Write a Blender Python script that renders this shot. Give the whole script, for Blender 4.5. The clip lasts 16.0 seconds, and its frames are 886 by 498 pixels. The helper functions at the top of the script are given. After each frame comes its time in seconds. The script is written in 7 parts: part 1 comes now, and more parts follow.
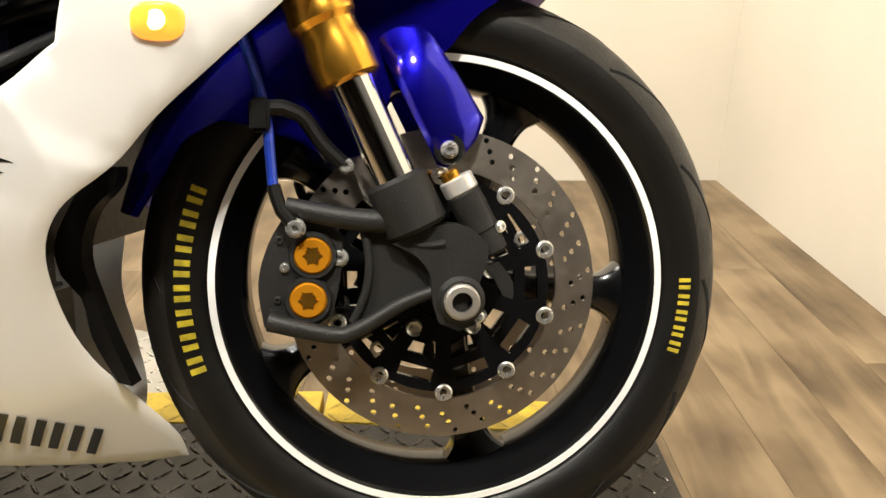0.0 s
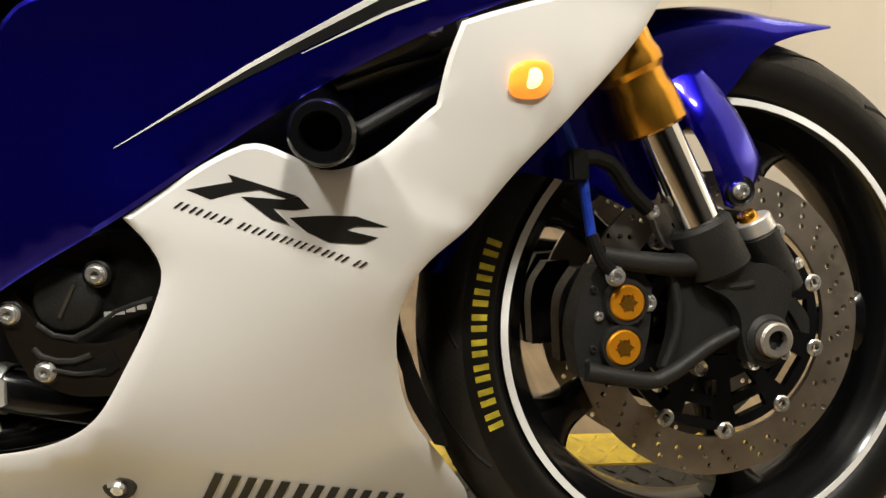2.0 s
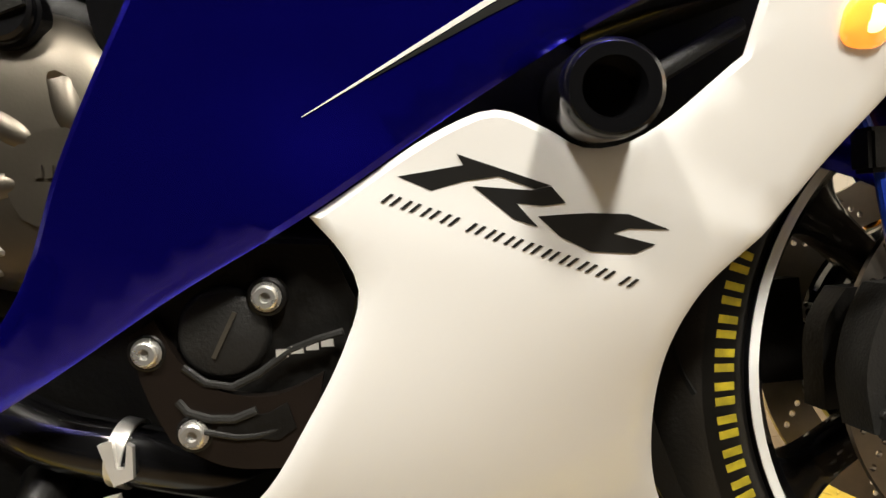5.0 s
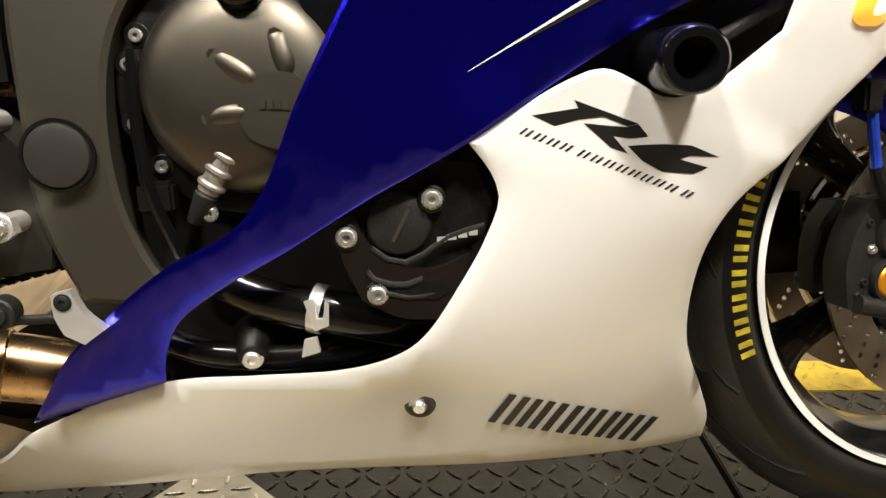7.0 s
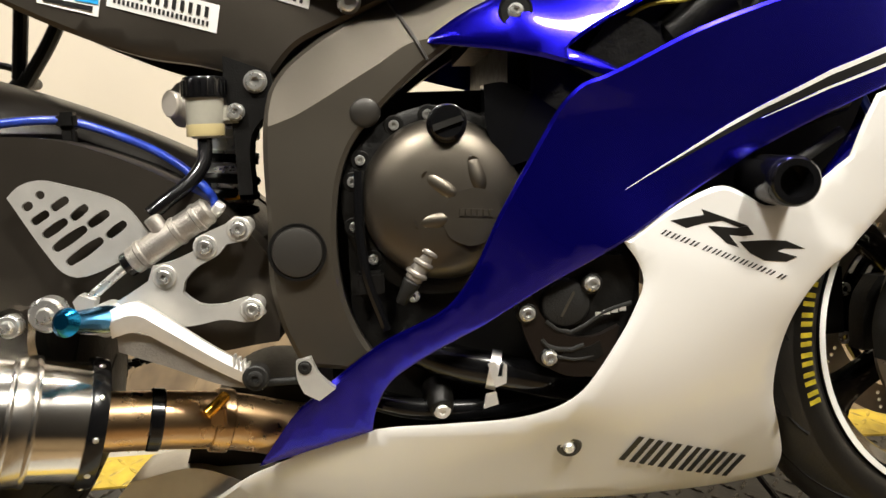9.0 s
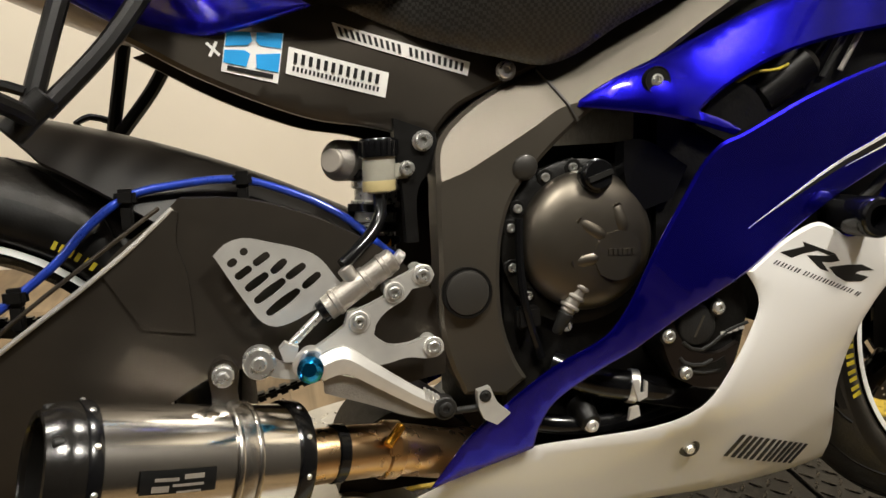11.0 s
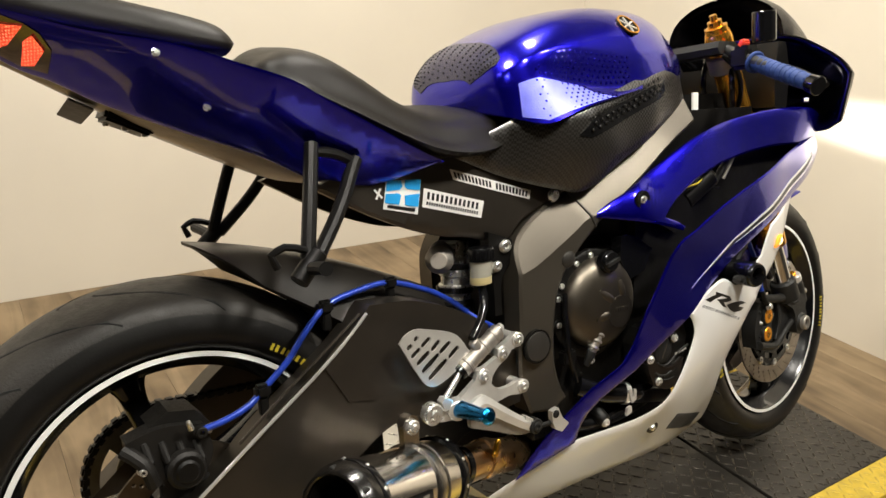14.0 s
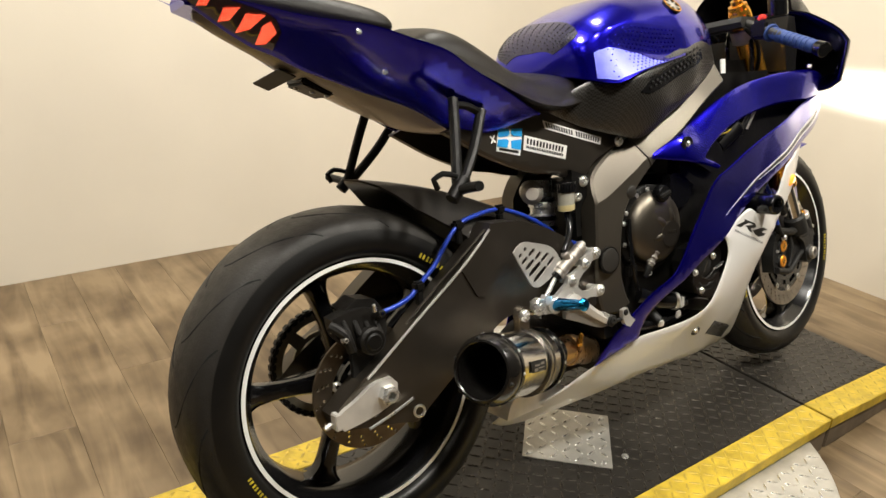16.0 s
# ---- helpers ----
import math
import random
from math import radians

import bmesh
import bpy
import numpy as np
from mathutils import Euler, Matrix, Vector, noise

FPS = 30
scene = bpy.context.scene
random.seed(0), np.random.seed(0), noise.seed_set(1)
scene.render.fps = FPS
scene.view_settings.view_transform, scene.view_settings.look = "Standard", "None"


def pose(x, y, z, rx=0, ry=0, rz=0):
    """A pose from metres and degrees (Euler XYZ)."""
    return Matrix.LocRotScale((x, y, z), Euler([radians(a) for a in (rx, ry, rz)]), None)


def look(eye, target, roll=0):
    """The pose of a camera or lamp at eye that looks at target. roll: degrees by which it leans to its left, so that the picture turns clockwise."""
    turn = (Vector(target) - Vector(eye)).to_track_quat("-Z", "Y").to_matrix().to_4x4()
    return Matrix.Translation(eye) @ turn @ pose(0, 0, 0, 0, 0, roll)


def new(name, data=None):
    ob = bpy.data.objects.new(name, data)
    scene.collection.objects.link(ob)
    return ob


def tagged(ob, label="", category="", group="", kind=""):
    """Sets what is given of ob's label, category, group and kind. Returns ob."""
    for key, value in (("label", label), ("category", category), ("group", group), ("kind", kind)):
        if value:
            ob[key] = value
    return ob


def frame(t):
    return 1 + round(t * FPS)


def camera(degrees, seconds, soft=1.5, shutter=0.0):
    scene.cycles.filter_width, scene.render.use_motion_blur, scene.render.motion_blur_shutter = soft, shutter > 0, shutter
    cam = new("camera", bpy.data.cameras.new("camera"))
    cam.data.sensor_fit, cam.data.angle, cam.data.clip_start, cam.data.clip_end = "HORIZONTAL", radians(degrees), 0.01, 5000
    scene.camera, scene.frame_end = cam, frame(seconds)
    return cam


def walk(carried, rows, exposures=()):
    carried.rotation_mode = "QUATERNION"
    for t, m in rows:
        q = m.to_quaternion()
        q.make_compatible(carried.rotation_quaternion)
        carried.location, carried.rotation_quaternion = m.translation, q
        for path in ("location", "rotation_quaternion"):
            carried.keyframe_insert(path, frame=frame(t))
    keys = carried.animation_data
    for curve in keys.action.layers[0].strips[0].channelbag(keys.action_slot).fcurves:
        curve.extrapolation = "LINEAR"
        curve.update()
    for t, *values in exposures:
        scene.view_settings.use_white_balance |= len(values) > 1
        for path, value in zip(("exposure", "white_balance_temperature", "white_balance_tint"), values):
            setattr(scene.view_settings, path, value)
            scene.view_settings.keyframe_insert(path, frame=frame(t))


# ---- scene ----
from mathutils.bvhtree import BVHTree

# ------------------------------------------------------------------ camera
cam = camera(63.0, 16.0)
PATH = [
    (0, (1.375, -0.636, 0.63), (1.393, 1.217, -0.123), 0.1),
    (0.5, (1.312, -0.619, 0.622), (1.348, 1.25, -0.087), 0.1),
    (1, (1.231, -0.606, 0.631), (1.358, 1.263, -0.072), -0.8),
    (1.5, (1.129, -0.591, 0.646), (1.204, 1.286, -0.04), -1.0),
    (2, (1.046, -0.615, 0.65), (1.205, 1.26, -0.026), -1.5),
    (2.5, (0.959, -0.629, 0.658), (1.083, 1.262, 0.02), -1.5),
    (3, (0.894, -0.64, 0.657), (1.017, 1.25, 0.016), -2.0),
    (3.5, (0.921, -0.529, 0.604), (0.994, 1.391, 0.046), -2.7),
    (3.7, (0.918, -0.471, 0.599), (1.017, 1.438, 0.009), -2.3),
    (6, (0.901, -0.455, 0.586), (0.98, 1.438, -0.054), -2.3),
    (6.5, (0.849, -0.483, 0.574), (0.957, 1.382, -0.143), -1.1),
    (7, (0.808, -0.593, 0.658), (0.927, 1.203, -0.214), -0.8),
    (7.5, (0.798, -0.705, 0.713), (0.841, 1.09, -0.17), -1.9),
    (8, (0.776, -0.707, 0.725), (0.819, 1.112, -0.106), -1.5),
    (8.5, (0.73, -0.722, 0.744), (0.837, 1.114, -0.043), -1.2),
    (9, (0.627, -0.718, 0.744), (0.812, 1.137, 0.02), -0.7),
    (9.5, (0.587, -0.682, 0.755), (0.822, 1.177, 0.057), -1.6),
    (10, (0.528, -0.66, 0.773), (0.799, 1.176, 0.029), -2.7),
    (10.2, (0.493, -0.655, 0.779), (0.762, 1.182, 0.036), -1.7),
    (12.3, (0.0968, -0.9208, 0.9103), (0.5248, -0.0648, 0.6203), 1.70),
    (12.5, (0.0706, -0.9111, 0.9327), (0.4855, -0.0539, 0.6277), 3.45),
    (13, (0.0016, -0.8673, 0.9419), (0.4601, -0.0445, 0.6062), 2.72),
    (13.5, (-0.0857, -0.7924, 1.0016), (0.3762, 0.0244, 0.6559), 3.38),
    (14, (-0.1946, -0.7984, 1.0498), (0.3479, -0.0407, 0.6869), 4.51),
    (14.5, (-0.3729, -0.8339, 1.0808), (0.2017, -0.1172, 0.6856), 2.24),
    (15, (-0.4968, -0.9594, 1.0788), (0.0952, -0.2494, 0.6974), 2.73),
    (15.5, (-0.5948, -1.0222, 1.0867), (-0.0302, -0.2930, 0.7002), 3.66),
    (16, (-0.5520, -0.9617, 1.0523), (-0.0042, -0.2136, 0.6776), 3.08),
]
EXPOSURE = [(0, 0.36), (1, 0.18), (2, -0.26), (3, -0.52), (3.7, -0.34), (6, 0.30), (6.5, 0.32), (7.5, 0.26), (8.5, 0.22), (9.5, 0.03), (10, -0.05), (12.5, -0.50), (13.5, -0.38), (14.5, -0.18), (16, -0.18)]
walk(cam, [(t, look(eye, target, roll)) for t, eye, target, roll in PATH], EXPOSURE)

# ------------------------------------------------------------------ light
LAMP_POWER = 70.0
world = bpy.data.worlds.new("room_air")
scene.world = world
world.use_nodes = True
world.node_tree.nodes["Background"].inputs[0].default_value = (1.0, 0.9, 0.75, 1)
world.node_tree.nodes["Background"].inputs[1].default_value = 0.02

ROOM_X0, ROOM_X1, ROOM_Y0, ROOM_Y1 = -8.5, 2.35, -9.0, 1.78
FLOOR_Z, CEIL_Z = -0.095, 2.75


def ceiling_lamp(x, y, sx, sy, power):
    data = bpy.data.lights.new("ceiling_lamp", "AREA")
    data.shape, data.size, data.size_y, data.energy = "ELLIPSE", sx, sy, power
    data.color = (1.0, 0.95, 0.85)
    ob = new("ceiling_lamp", data)
    ob.location = (x, y, CEIL_Z - 0.08)
    return ob


for lx, ly, lp in ((1.5, -1.0, 1.15), (0.0, -0.95, 0.9), (-2.2, -0.95, 0.25), (1.0, 0.75, 0.8), (-0.5, 0.75, 0.8), (-2.2, 0.75, 0.28)):
    ceiling_lamp(lx, ly, 0.34, 0.34, LAMP_POWER * lp)

# the headlight beam that falls on the wall ahead of the motorcycle
beam = bpy.data.lights.new("headlight_beam", "SPOT")
beam.energy, beam.spot_size, beam.spot_blend, beam.shadow_soft_size = 75.0, radians(80), 0.7, 0.02
beam.color = (1.0, 0.96, 0.88)
beam_ob = new("headlight_beam", beam)
beam_ob.matrix_world = look((1.66, 0.17, 0.735), (2.35, 0.22, 0.655)) @ Matrix.Diagonal((1.0, 0.17, 1.0, 1.0))

# ------------------------------------------------------------------ materials


def material(name, colour, rough=0.5, metal=0.0, coat=0.0, vary=0.15, scale=8.0, bump=0.0, bump_scale=120.0,
             emit=None, emit_power=0.0, transmission=0.0, dirt=0.0, coat_rough=0.05, alpha=1.0, spec=0.5):
    m = bpy.data.materials.new(name)
    m.use_nodes = True
    nt = m.node_tree
    n = nt.nodes
    b = n["Principled BSDF"]
    tc = n.new("ShaderNodeTexCoord")
    no = n.new("ShaderNodeTexNoise")
    no.inputs["Scale"].default_value, no.inputs["Detail"].default_value = scale, 6.0
    nt.links.new(tc.outputs["Object"], no.inputs["Vector"])
    ramp = n.new("ShaderNodeMapRange")
    ramp.inputs[1].default_value, ramp.inputs[2].default_value = 0.3, 0.7
    ramp.inputs[3].default_value, ramp.inputs[4].default_value = 1.0 - vary, 1.0 + vary * 0.5
    nt.links.new(no.outputs["Fac"], ramp.inputs[0])
    mix = n.new("ShaderNodeVectorMath")
    mix.operation = "SCALE"
    mix.inputs[0].default_value = colour[:3]
    nt.links.new(ramp.outputs[0], mix.inputs["Scale"])
    nt.links.new(mix.outputs[0], b.inputs["Base Color"])
    rr = n.new("ShaderNodeMapRange")
    rr.inputs[3].default_value, rr.inputs[4].default_value = max(0.02, rough * (1 - vary)), min(1.0, rough * (1 + vary) + dirt)
    no2 = n.new("ShaderNodeTexNoise")
    no2.inputs["Scale"].default_value, no2.inputs["Detail"].default_value = scale * 4.3, 5.0
    nt.links.new(tc.outputs["Object"], no2.inputs["Vector"])
    nt.links.new(no2.outputs["Fac"], rr.inputs[0])
    nt.links.new(rr.outputs[0], b.inputs["Roughness"])
    b.inputs["Metallic"].default_value = metal
    b.inputs["Coat Weight"].default_value = coat
    b.inputs["Coat Roughness"].default_value = coat_rough
    b.inputs["Transmission Weight"].default_value = transmission
    b.inputs["Specular IOR Level"].default_value = spec
    b.inputs["Alpha"].default_value = alpha
    if emit:
        b.inputs["Emission Color"].default_value = (*emit, 1)
        b.inputs["Emission Strength"].default_value = emit_power
    if bump:
        nb = n.new("ShaderNodeTexNoise")
        nb.inputs["Scale"].default_value, nb.inputs["Detail"].default_value = bump_scale, 4.0
        nt.links.new(tc.outputs["Object"], nb.inputs["Vector"])
        bp = n.new("ShaderNodeBump")
        bp.inputs["Strength"].default_value, bp.inputs["Distance"].default_value = bump, 0.002
        nt.links.new(nb.outputs["Fac"], bp.inputs["Height"])
        nt.links.new(bp.outputs[0], b.inputs["Normal"])
    return m


BLUE = material("blue_pearl_paint", (0.010, 0.006, 0.46), 0.25, 0.92, 0.7, 0.10, 5.0, 0.02, 900.0, spec=0.3, coat_rough=0.04)
# paler than the paint: the film's bright reflection is in its colour
BLUE_FILM = material("blue_paint_under_clear_film", (0.20, 0.22, 0.88), 0.5, 0.45, 0.35, 0.12, 60.0, 0.25, 260.0, spec=0.4, coat_rough=0.3)
WHITE = material("white_pearl_paint", (0.82, 0.81, 0.79), 0.38, 0.0, 0.7, 0.04, 3.0)
BLACK_PLASTIC = material("black_textured_plastic", (0.0048, 0.0044, 0.004), 0.42, 0.0, 0.0, 0.3, 20.0, 0.2, 700.0, spec=0.25)
GLOSS_BLACK = material("gloss_black_paint", (0.004, 0.004, 0.0045), 0.2, 0.0, 0.3, 0.2, 6.0, spec=0.35)
RUBBER = material("tyre_rubber", (0.017, 0.0148, 0.0122), 0.52, 0.0, 0.0, 0.35, 14.0, 0.3, 260.0, spec=0.35)
SIDEWALL = material("tyre_sidewall_rubber", (0.006, 0.0055, 0.005), 0.38, 0.0, 0.0, 0.25, 20.0, 0.1, 300.0, spec=0.35)
# darker than the tread, so the strips read as shaded grooves
GROOVE_SHADE = material("tread_groove_rubber", (0.003, 0.003, 0.003), 0.9, 0.0, 0.0, 0.2, 20.0)
STRIPE = material("white_rim_tape", (0.85, 0.85, 0.83), 0.35, 0.0, 0.3, 0.08, 12.0)
YELLOW_INK = material("yellow_tyre_ink", (0.50, 0.40, 0.02), 0.6, 0.0, 0.0, 0.45, 60.0)
DISC_STEEL = material("brushed_disc_steel", (0.52, 0.47, 0.41), 0.36, 1.0, 0.0, 0.25, 30.0, 0.1, 500.0)
STEEL = material("bright_steel", (0.82, 0.81, 0.78), 0.28, 0.88, 0.0, 0.15, 30.0)
CHROME = material("polished_chrome", (0.75, 0.74, 0.72), 0.06, 1.0, 0.0, 0.05, 10.0)
ALU = material("satin_aluminium", (0.80, 0.78, 0.74), 0.34, 0.66, 0.0, 0.14, 25.0, 0.04, 600.0)
CAST_ALU = material("cast_aluminium", (0.45, 0.42, 0.38), 0.5, 0.9, 0.0, 0.2, 40.0, 0.3, 400.0)
GOLD = material("gold_anodised", (0.86, 0.42, 0.05), 0.24, 0.95, 0.0, 0.03, 20.0)
ORANGE_CAP = material("orange_anodised", (0.90, 0.36, 0.015), 0.32, 0.65, 0.2, 0.1, 20.0)
BRONZE = material("heat_tinted_steel", (0.66, 0.44, 0.24), 0.28, 1.0, 0.0, 0.14, 14.0)
DARK_CAST = material("dark_grey_casting", (0.018, 0.0175, 0.0165), 0.5, 0.2, 0.0, 0.25, 30.0, 0.3, 500.0, spec=0.35)
ENGINE_DARK = material("engine_black", (0.005, 0.0046, 0.004), 0.45, 0.1, 0.0, 0.35, 25.0, 0.2, 300.0, spec=0.3)
ENGINE_GREY = material("engine_cover_grey", (0.1575, 0.1387, 0.1125), 0.42, 1.0, 0.0, 0.10, 18.0, 0.04, 500.0)
FRAME_GREY = material("frame_silver_grey", (0.100, 0.088, 0.071), 0.44, 0.72, 0.0, 0.05, 15.0, 0.03, 600.0, spec=0.4)
SWING = material("satin_black_alloy", (0.090, 0.078, 0.064), 0.42, 0.90, 0.0, 0.12, 12.0, 0.03, 500.0)
FRAME_DARK = material("frame_dark_grey", (0.035, 0.032, 0.028), 0.45, 0.3, 0.1, 0.12, 15.0, 0.08, 600.0)
SEAT_VINYL = material("black_seat_vinyl", (0.006, 0.0046, 0.0032), 0.42, 0.0, 0.0, 0.2, 12.0, 0.2, 900.0, spec=0.20)
BLUE_ANO = material("blue_anodised", (0.01, 0.22, 0.50), 0.22, 1.0, 0.2, 0.1, 20.0)
BLUE_HOSE = material("blue_braided_hose", (0.015, 0.05, 0.42), 0.3, 0.2, 0.4, 0.3, 90.0)
BLUE_GRIP = material("blue_grip_rubber", (0.010, 0.035, 0.15), 0.65, 0.0, 0.0, 0.2, 40.0, 0.3, 300.0)


def led_material(name, dark, bright, low, high, scale):
    """A lit lens in which the single diodes show as brighter dots."""
    m = material(name, bright, 0.2, 0.0, 0.5, 0.1, 60.0)
    nt, n = m.node_tree, m.node_tree.nodes
    b = n["Principled BSDF"]
    tc = n.new("ShaderNodeTexCoord")
    vo = n.new("ShaderNodeTexVoronoi")
    vo.inputs["Scale"].default_value, vo.inputs["Randomness"].default_value = scale, 0.25
    nt.links.new(tc.outputs["Object"], vo.inputs["Vector"])
    ramp = n.new("ShaderNodeValToRGB")
    ramp.color_ramp.elements[0].position, ramp.color_ramp.elements[0].color = 0.15, (*bright, 1)
    ramp.color_ramp.elements[1].position, ramp.color_ramp.elements[1].color = 0.6, (*dark, 1)
    nt.links.new(vo.outputs["Distance"], ramp.inputs[0])
    nt.links.new(ramp.outputs[0], b.inputs["Emission Color"])
    mr = n.new("ShaderNodeMapRange")
    mr.inputs[1].default_value, mr.inputs[2].default_value, mr.inputs[3].default_value, mr.inputs[4].default_value = 0.15, 0.6, high, low
    nt.links.new(vo.outputs["Distance"], mr.inputs[0])
    nt.links.new(mr.outputs[0], b.inputs["Emission Strength"])
    return m


AMBER = material("lit_amber_lens", (1.0, 0.40, 0.04), 0.2, 0.0, 0.5, 0.1, 60.0, emit=(1.0, 0.30, 0.035), emit_power=1.15)
AMBER_CORE = material("lit_amber_bulb", (1.0, 0.75, 0.4), 0.3, 0.0, 0.0, 0.1, 60.0, emit=(1.0, 0.70, 0.32), emit_power=2.0)
RED_LED = led_material("lit_red_lamp", (0.62, 0.012, 0.006), (1.0, 0.17, 0.08), 0.45, 4.0, 330.0)
HEADLIGHT = material("lit_headlight_glass", (0.9, 0.9, 0.88), 0.15, 0.0, 0.5, 0.05, 20.0, emit=(1.0, 0.97, 0.9), emit_power=6.0)
RED_LENS = material("dark_red_lens", (0.035, 0.006, 0.004), 0.15, 0.0, 0.6, 0.2, 30.0)


def carbon_material():
    """Black twill carbon: small diagonal blocks of different gloss under a clear coat."""
    m = material("carbon_weave", (0.014, 0.0125, 0.0105), 0.3, 0.0, 0.35, 0.2, 12.0, spec=0.75, coat_rough=0.28)
    nt, n = m.node_tree, m.node_tree.nodes
    b = n["Principled BSDF"]
    tc = n.new("ShaderNodeTexCoord")
    mp = n.new("ShaderNodeMapping")
    mp.inputs["Rotation"].default_value = (radians(90), 0, radians(0))
    mp.inputs["Scale"].default_value = (1.0, 1.0, 1.0)
    nt.links.new(tc.outputs["Object"], mp.inputs[0])
    ch = n.new("ShaderNodeTexChecker")
    ch.inputs["Scale"].default_value = 260.0
    ch.inputs["Color1"].default_value, ch.inputs["Color2"].default_value = (0.27, 0.27, 0.27, 1), (0.42, 0.42, 0.42, 1)
    nt.links.new(mp.outputs[0], ch.inputs["Vector"])
    nt.links.new(ch.outputs["Color"], b.inputs["Roughness"])
    bp = n.new("ShaderNodeBump")
    bp.inputs["Strength"].default_value, bp.inputs["Distance"].default_value = 0.16, 0.0006
    nt.links.new(ch.outputs["Fac"], bp.inputs["Height"])
    nt.links.new(bp.outputs[0], b.inputs["Normal"])
    return m


CARBON = carbon_material()
UNDERTAIL = material("grey_undertail", (0.42, 0.38, 0.33), 0.35, 0.1, 0.3, 0.12, 10.0)
STICKER_WHITE = material("white_sticker", (0.80, 0.79, 0.76), 0.4, 0.0, 0.2, 0.05, 30.0)
STICKER_BLUE = material("sky_blue_sticker", (0.02, 0.33, 0.75), 0.4, 0.0, 0.2, 0.05, 30.0)
INK = material("black_print", (0.010, 0.010, 0.010), 0.4, 0.0, 0.2, 0.1, 40.0)
SMOKE = material("smoked_screen", (0.004, 0.004, 0.005), 0.25, 0.0, 0.0, 0.1, 6.0, spec=0.2)
FLUID = material("clouded_plastic", (0.56, 0.54, 0.46), 0.25, 0.0, 0.3, 0.15, 30.0, transmission=0.35)
WALL_PAINT = material("cream_wall_paint", (0.66, 0.60, 0.50), 0.75, 0.0, 0.0, 0.06, 1.6, 0.08, 160.0)
# dark tone for the unseen ceiling, to keep bounce and reflections low
CEIL_DARK = material("grey_ceiling_paint", (0.055, 0.052, 0.047), 0.8, 0.0, 0.0, 0.04, 2.0)
# dark tone for walls out of view, to hold back fill light
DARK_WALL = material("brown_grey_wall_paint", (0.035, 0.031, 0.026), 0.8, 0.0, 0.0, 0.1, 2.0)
YELLOW_PAINT = material("yellow_safety_paint", (0.60, 0.42, 0.034), 0.5, 0.0, 0.0, 0.35, 26.0, 0.25, 140.0)
PLATE_BLACK = material("black_tread_plate", (0.026, 0.023, 0.019), 0.4, 0.2, 0.0, 0.4, 12.0, 0.25, 160.0)
PLATE_SILVER = material("bare_tread_plate", (0.56, 0.54, 0.49), 0.45, 0.75, 0.0, 0.25, 14.0, 0.2, 200.0)
TREAD_WORN = material("worn_black_tread", (0.060, 0.052, 0.042), 0.27, 0.55, 0.0, 0.5, 40.0, 0.2, 300.0)
TREAD_BRIGHT = material("polished_tread", (0.80, 0.78, 0.72), 0.28, 0.9, 0.0, 0.3, 40.0)
TREAD_YELLOW = material("scuffed_yellow_tread", (0.56, 0.39, 0.040), 0.45, 0.0, 0.0, 0.5, 70.0)
HUGGER = material("satin_black_hugger", (0.013, 0.011, 0.009), 0.34, 0.0, 0.0, 0.15, 14.0, 0.04, 500.0, spec=0.4)
REAR_STEEL = material("browned_disc_steel", (0.20, 0.165, 0.125), 0.42, 1.0, 0.0, 0.3, 30.0, 0.1, 500.0)
CAN_STEEL = material("satin_polished_steel", (0.80, 0.77, 0.72), 0.15, 1.0, 0.0, 0.1, 9.0)
STRAP_STEEL = material("smooth_strap_steel", (0.50, 0.47, 0.43), 0.24, 1.0, 0.0, 0.08, 12.0)
SOOT = material("dry_soot", (0.004, 0.0035, 0.003), 0.9, 0.0, 0.0, 0.3, 40.0, spec=0.1)
CAP_BLACK = material("satin_black_end_cap", (0.008, 0.007, 0.006), 0.20, 0.0, 0.1, 0.2, 14.0, 0.08, 400.0)
CALIPER_BLACK = material("sooty_black_casting", (0.011, 0.0098, 0.0085), 0.5, 0.15, 0.0, 0.3, 40.0, 0.25, 500.0, spec=0.35)
SPROCKET_GREY = material("dull_sprocket_steel", (0.22, 0.20, 0.15), 0.5, 0.7, 0.0, 0.3, 30.0)
SKIRT = material("brown_grey_side_sheet", (0.16, 0.125, 0.085), 0.55, 0.1, 0.0, 0.3, 10.0)

# ------------------------------------------------------------------ mesh tools


def ramp(v, a, b):
    return max(0.0, min(1.0, (v - a) / (b - a)))


def tucked(bm):
    """Draws the flanks in amidships, where the side panels and foot controls sit closest to the engine."""
    for v in bm.verts:
        x, y, z = v.co
        w = ramp(x, 0.25, 0.5) * ramp(x, 1.2, 1.0) * ramp(z, 0.70, 0.56)
        w *= ramp(abs(y), 0.04, 0.12)
        if w:
            v.co = (x - 0.006 * w, y - math.copysign(0.021 * w * ramp(abs(y), 0.12, 0.235), y), z + 0.004 * w)
    return bm


def part(name, bm, mat, parent, label="", smooth=True, sharp=0.62):
    me = bpy.data.meshes.new(name)
    if parent and (parent.name == "motorcycle" or parent.parent and parent.parent.name == "motorcycle"):
        tucked(bm)
    bmesh.ops.recalc_face_normals(bm, faces=bm.faces)
    if smooth:
        for f in bm.faces:
            f.smooth = True
        for e in bm.edges:
            if len(e.link_faces) == 2 and e.calc_face_angle(0) > sharp:
                e.smooth = False
    bm.to_mesh(me)
    bm.free()
    me.materials.append(mat)
    ob = new(name, me)
    ob.parent = parent
    if label:
        tagged(ob, label)
    return ob


def merged(*bms):
    out = bmesh.new()
    for b in bms:
        me = bpy.data.meshes.new("tmp")
        b.to_mesh(me)
        b.free()
        out.from_mesh(me)
        bpy.data.meshes.remove(me)
    return out


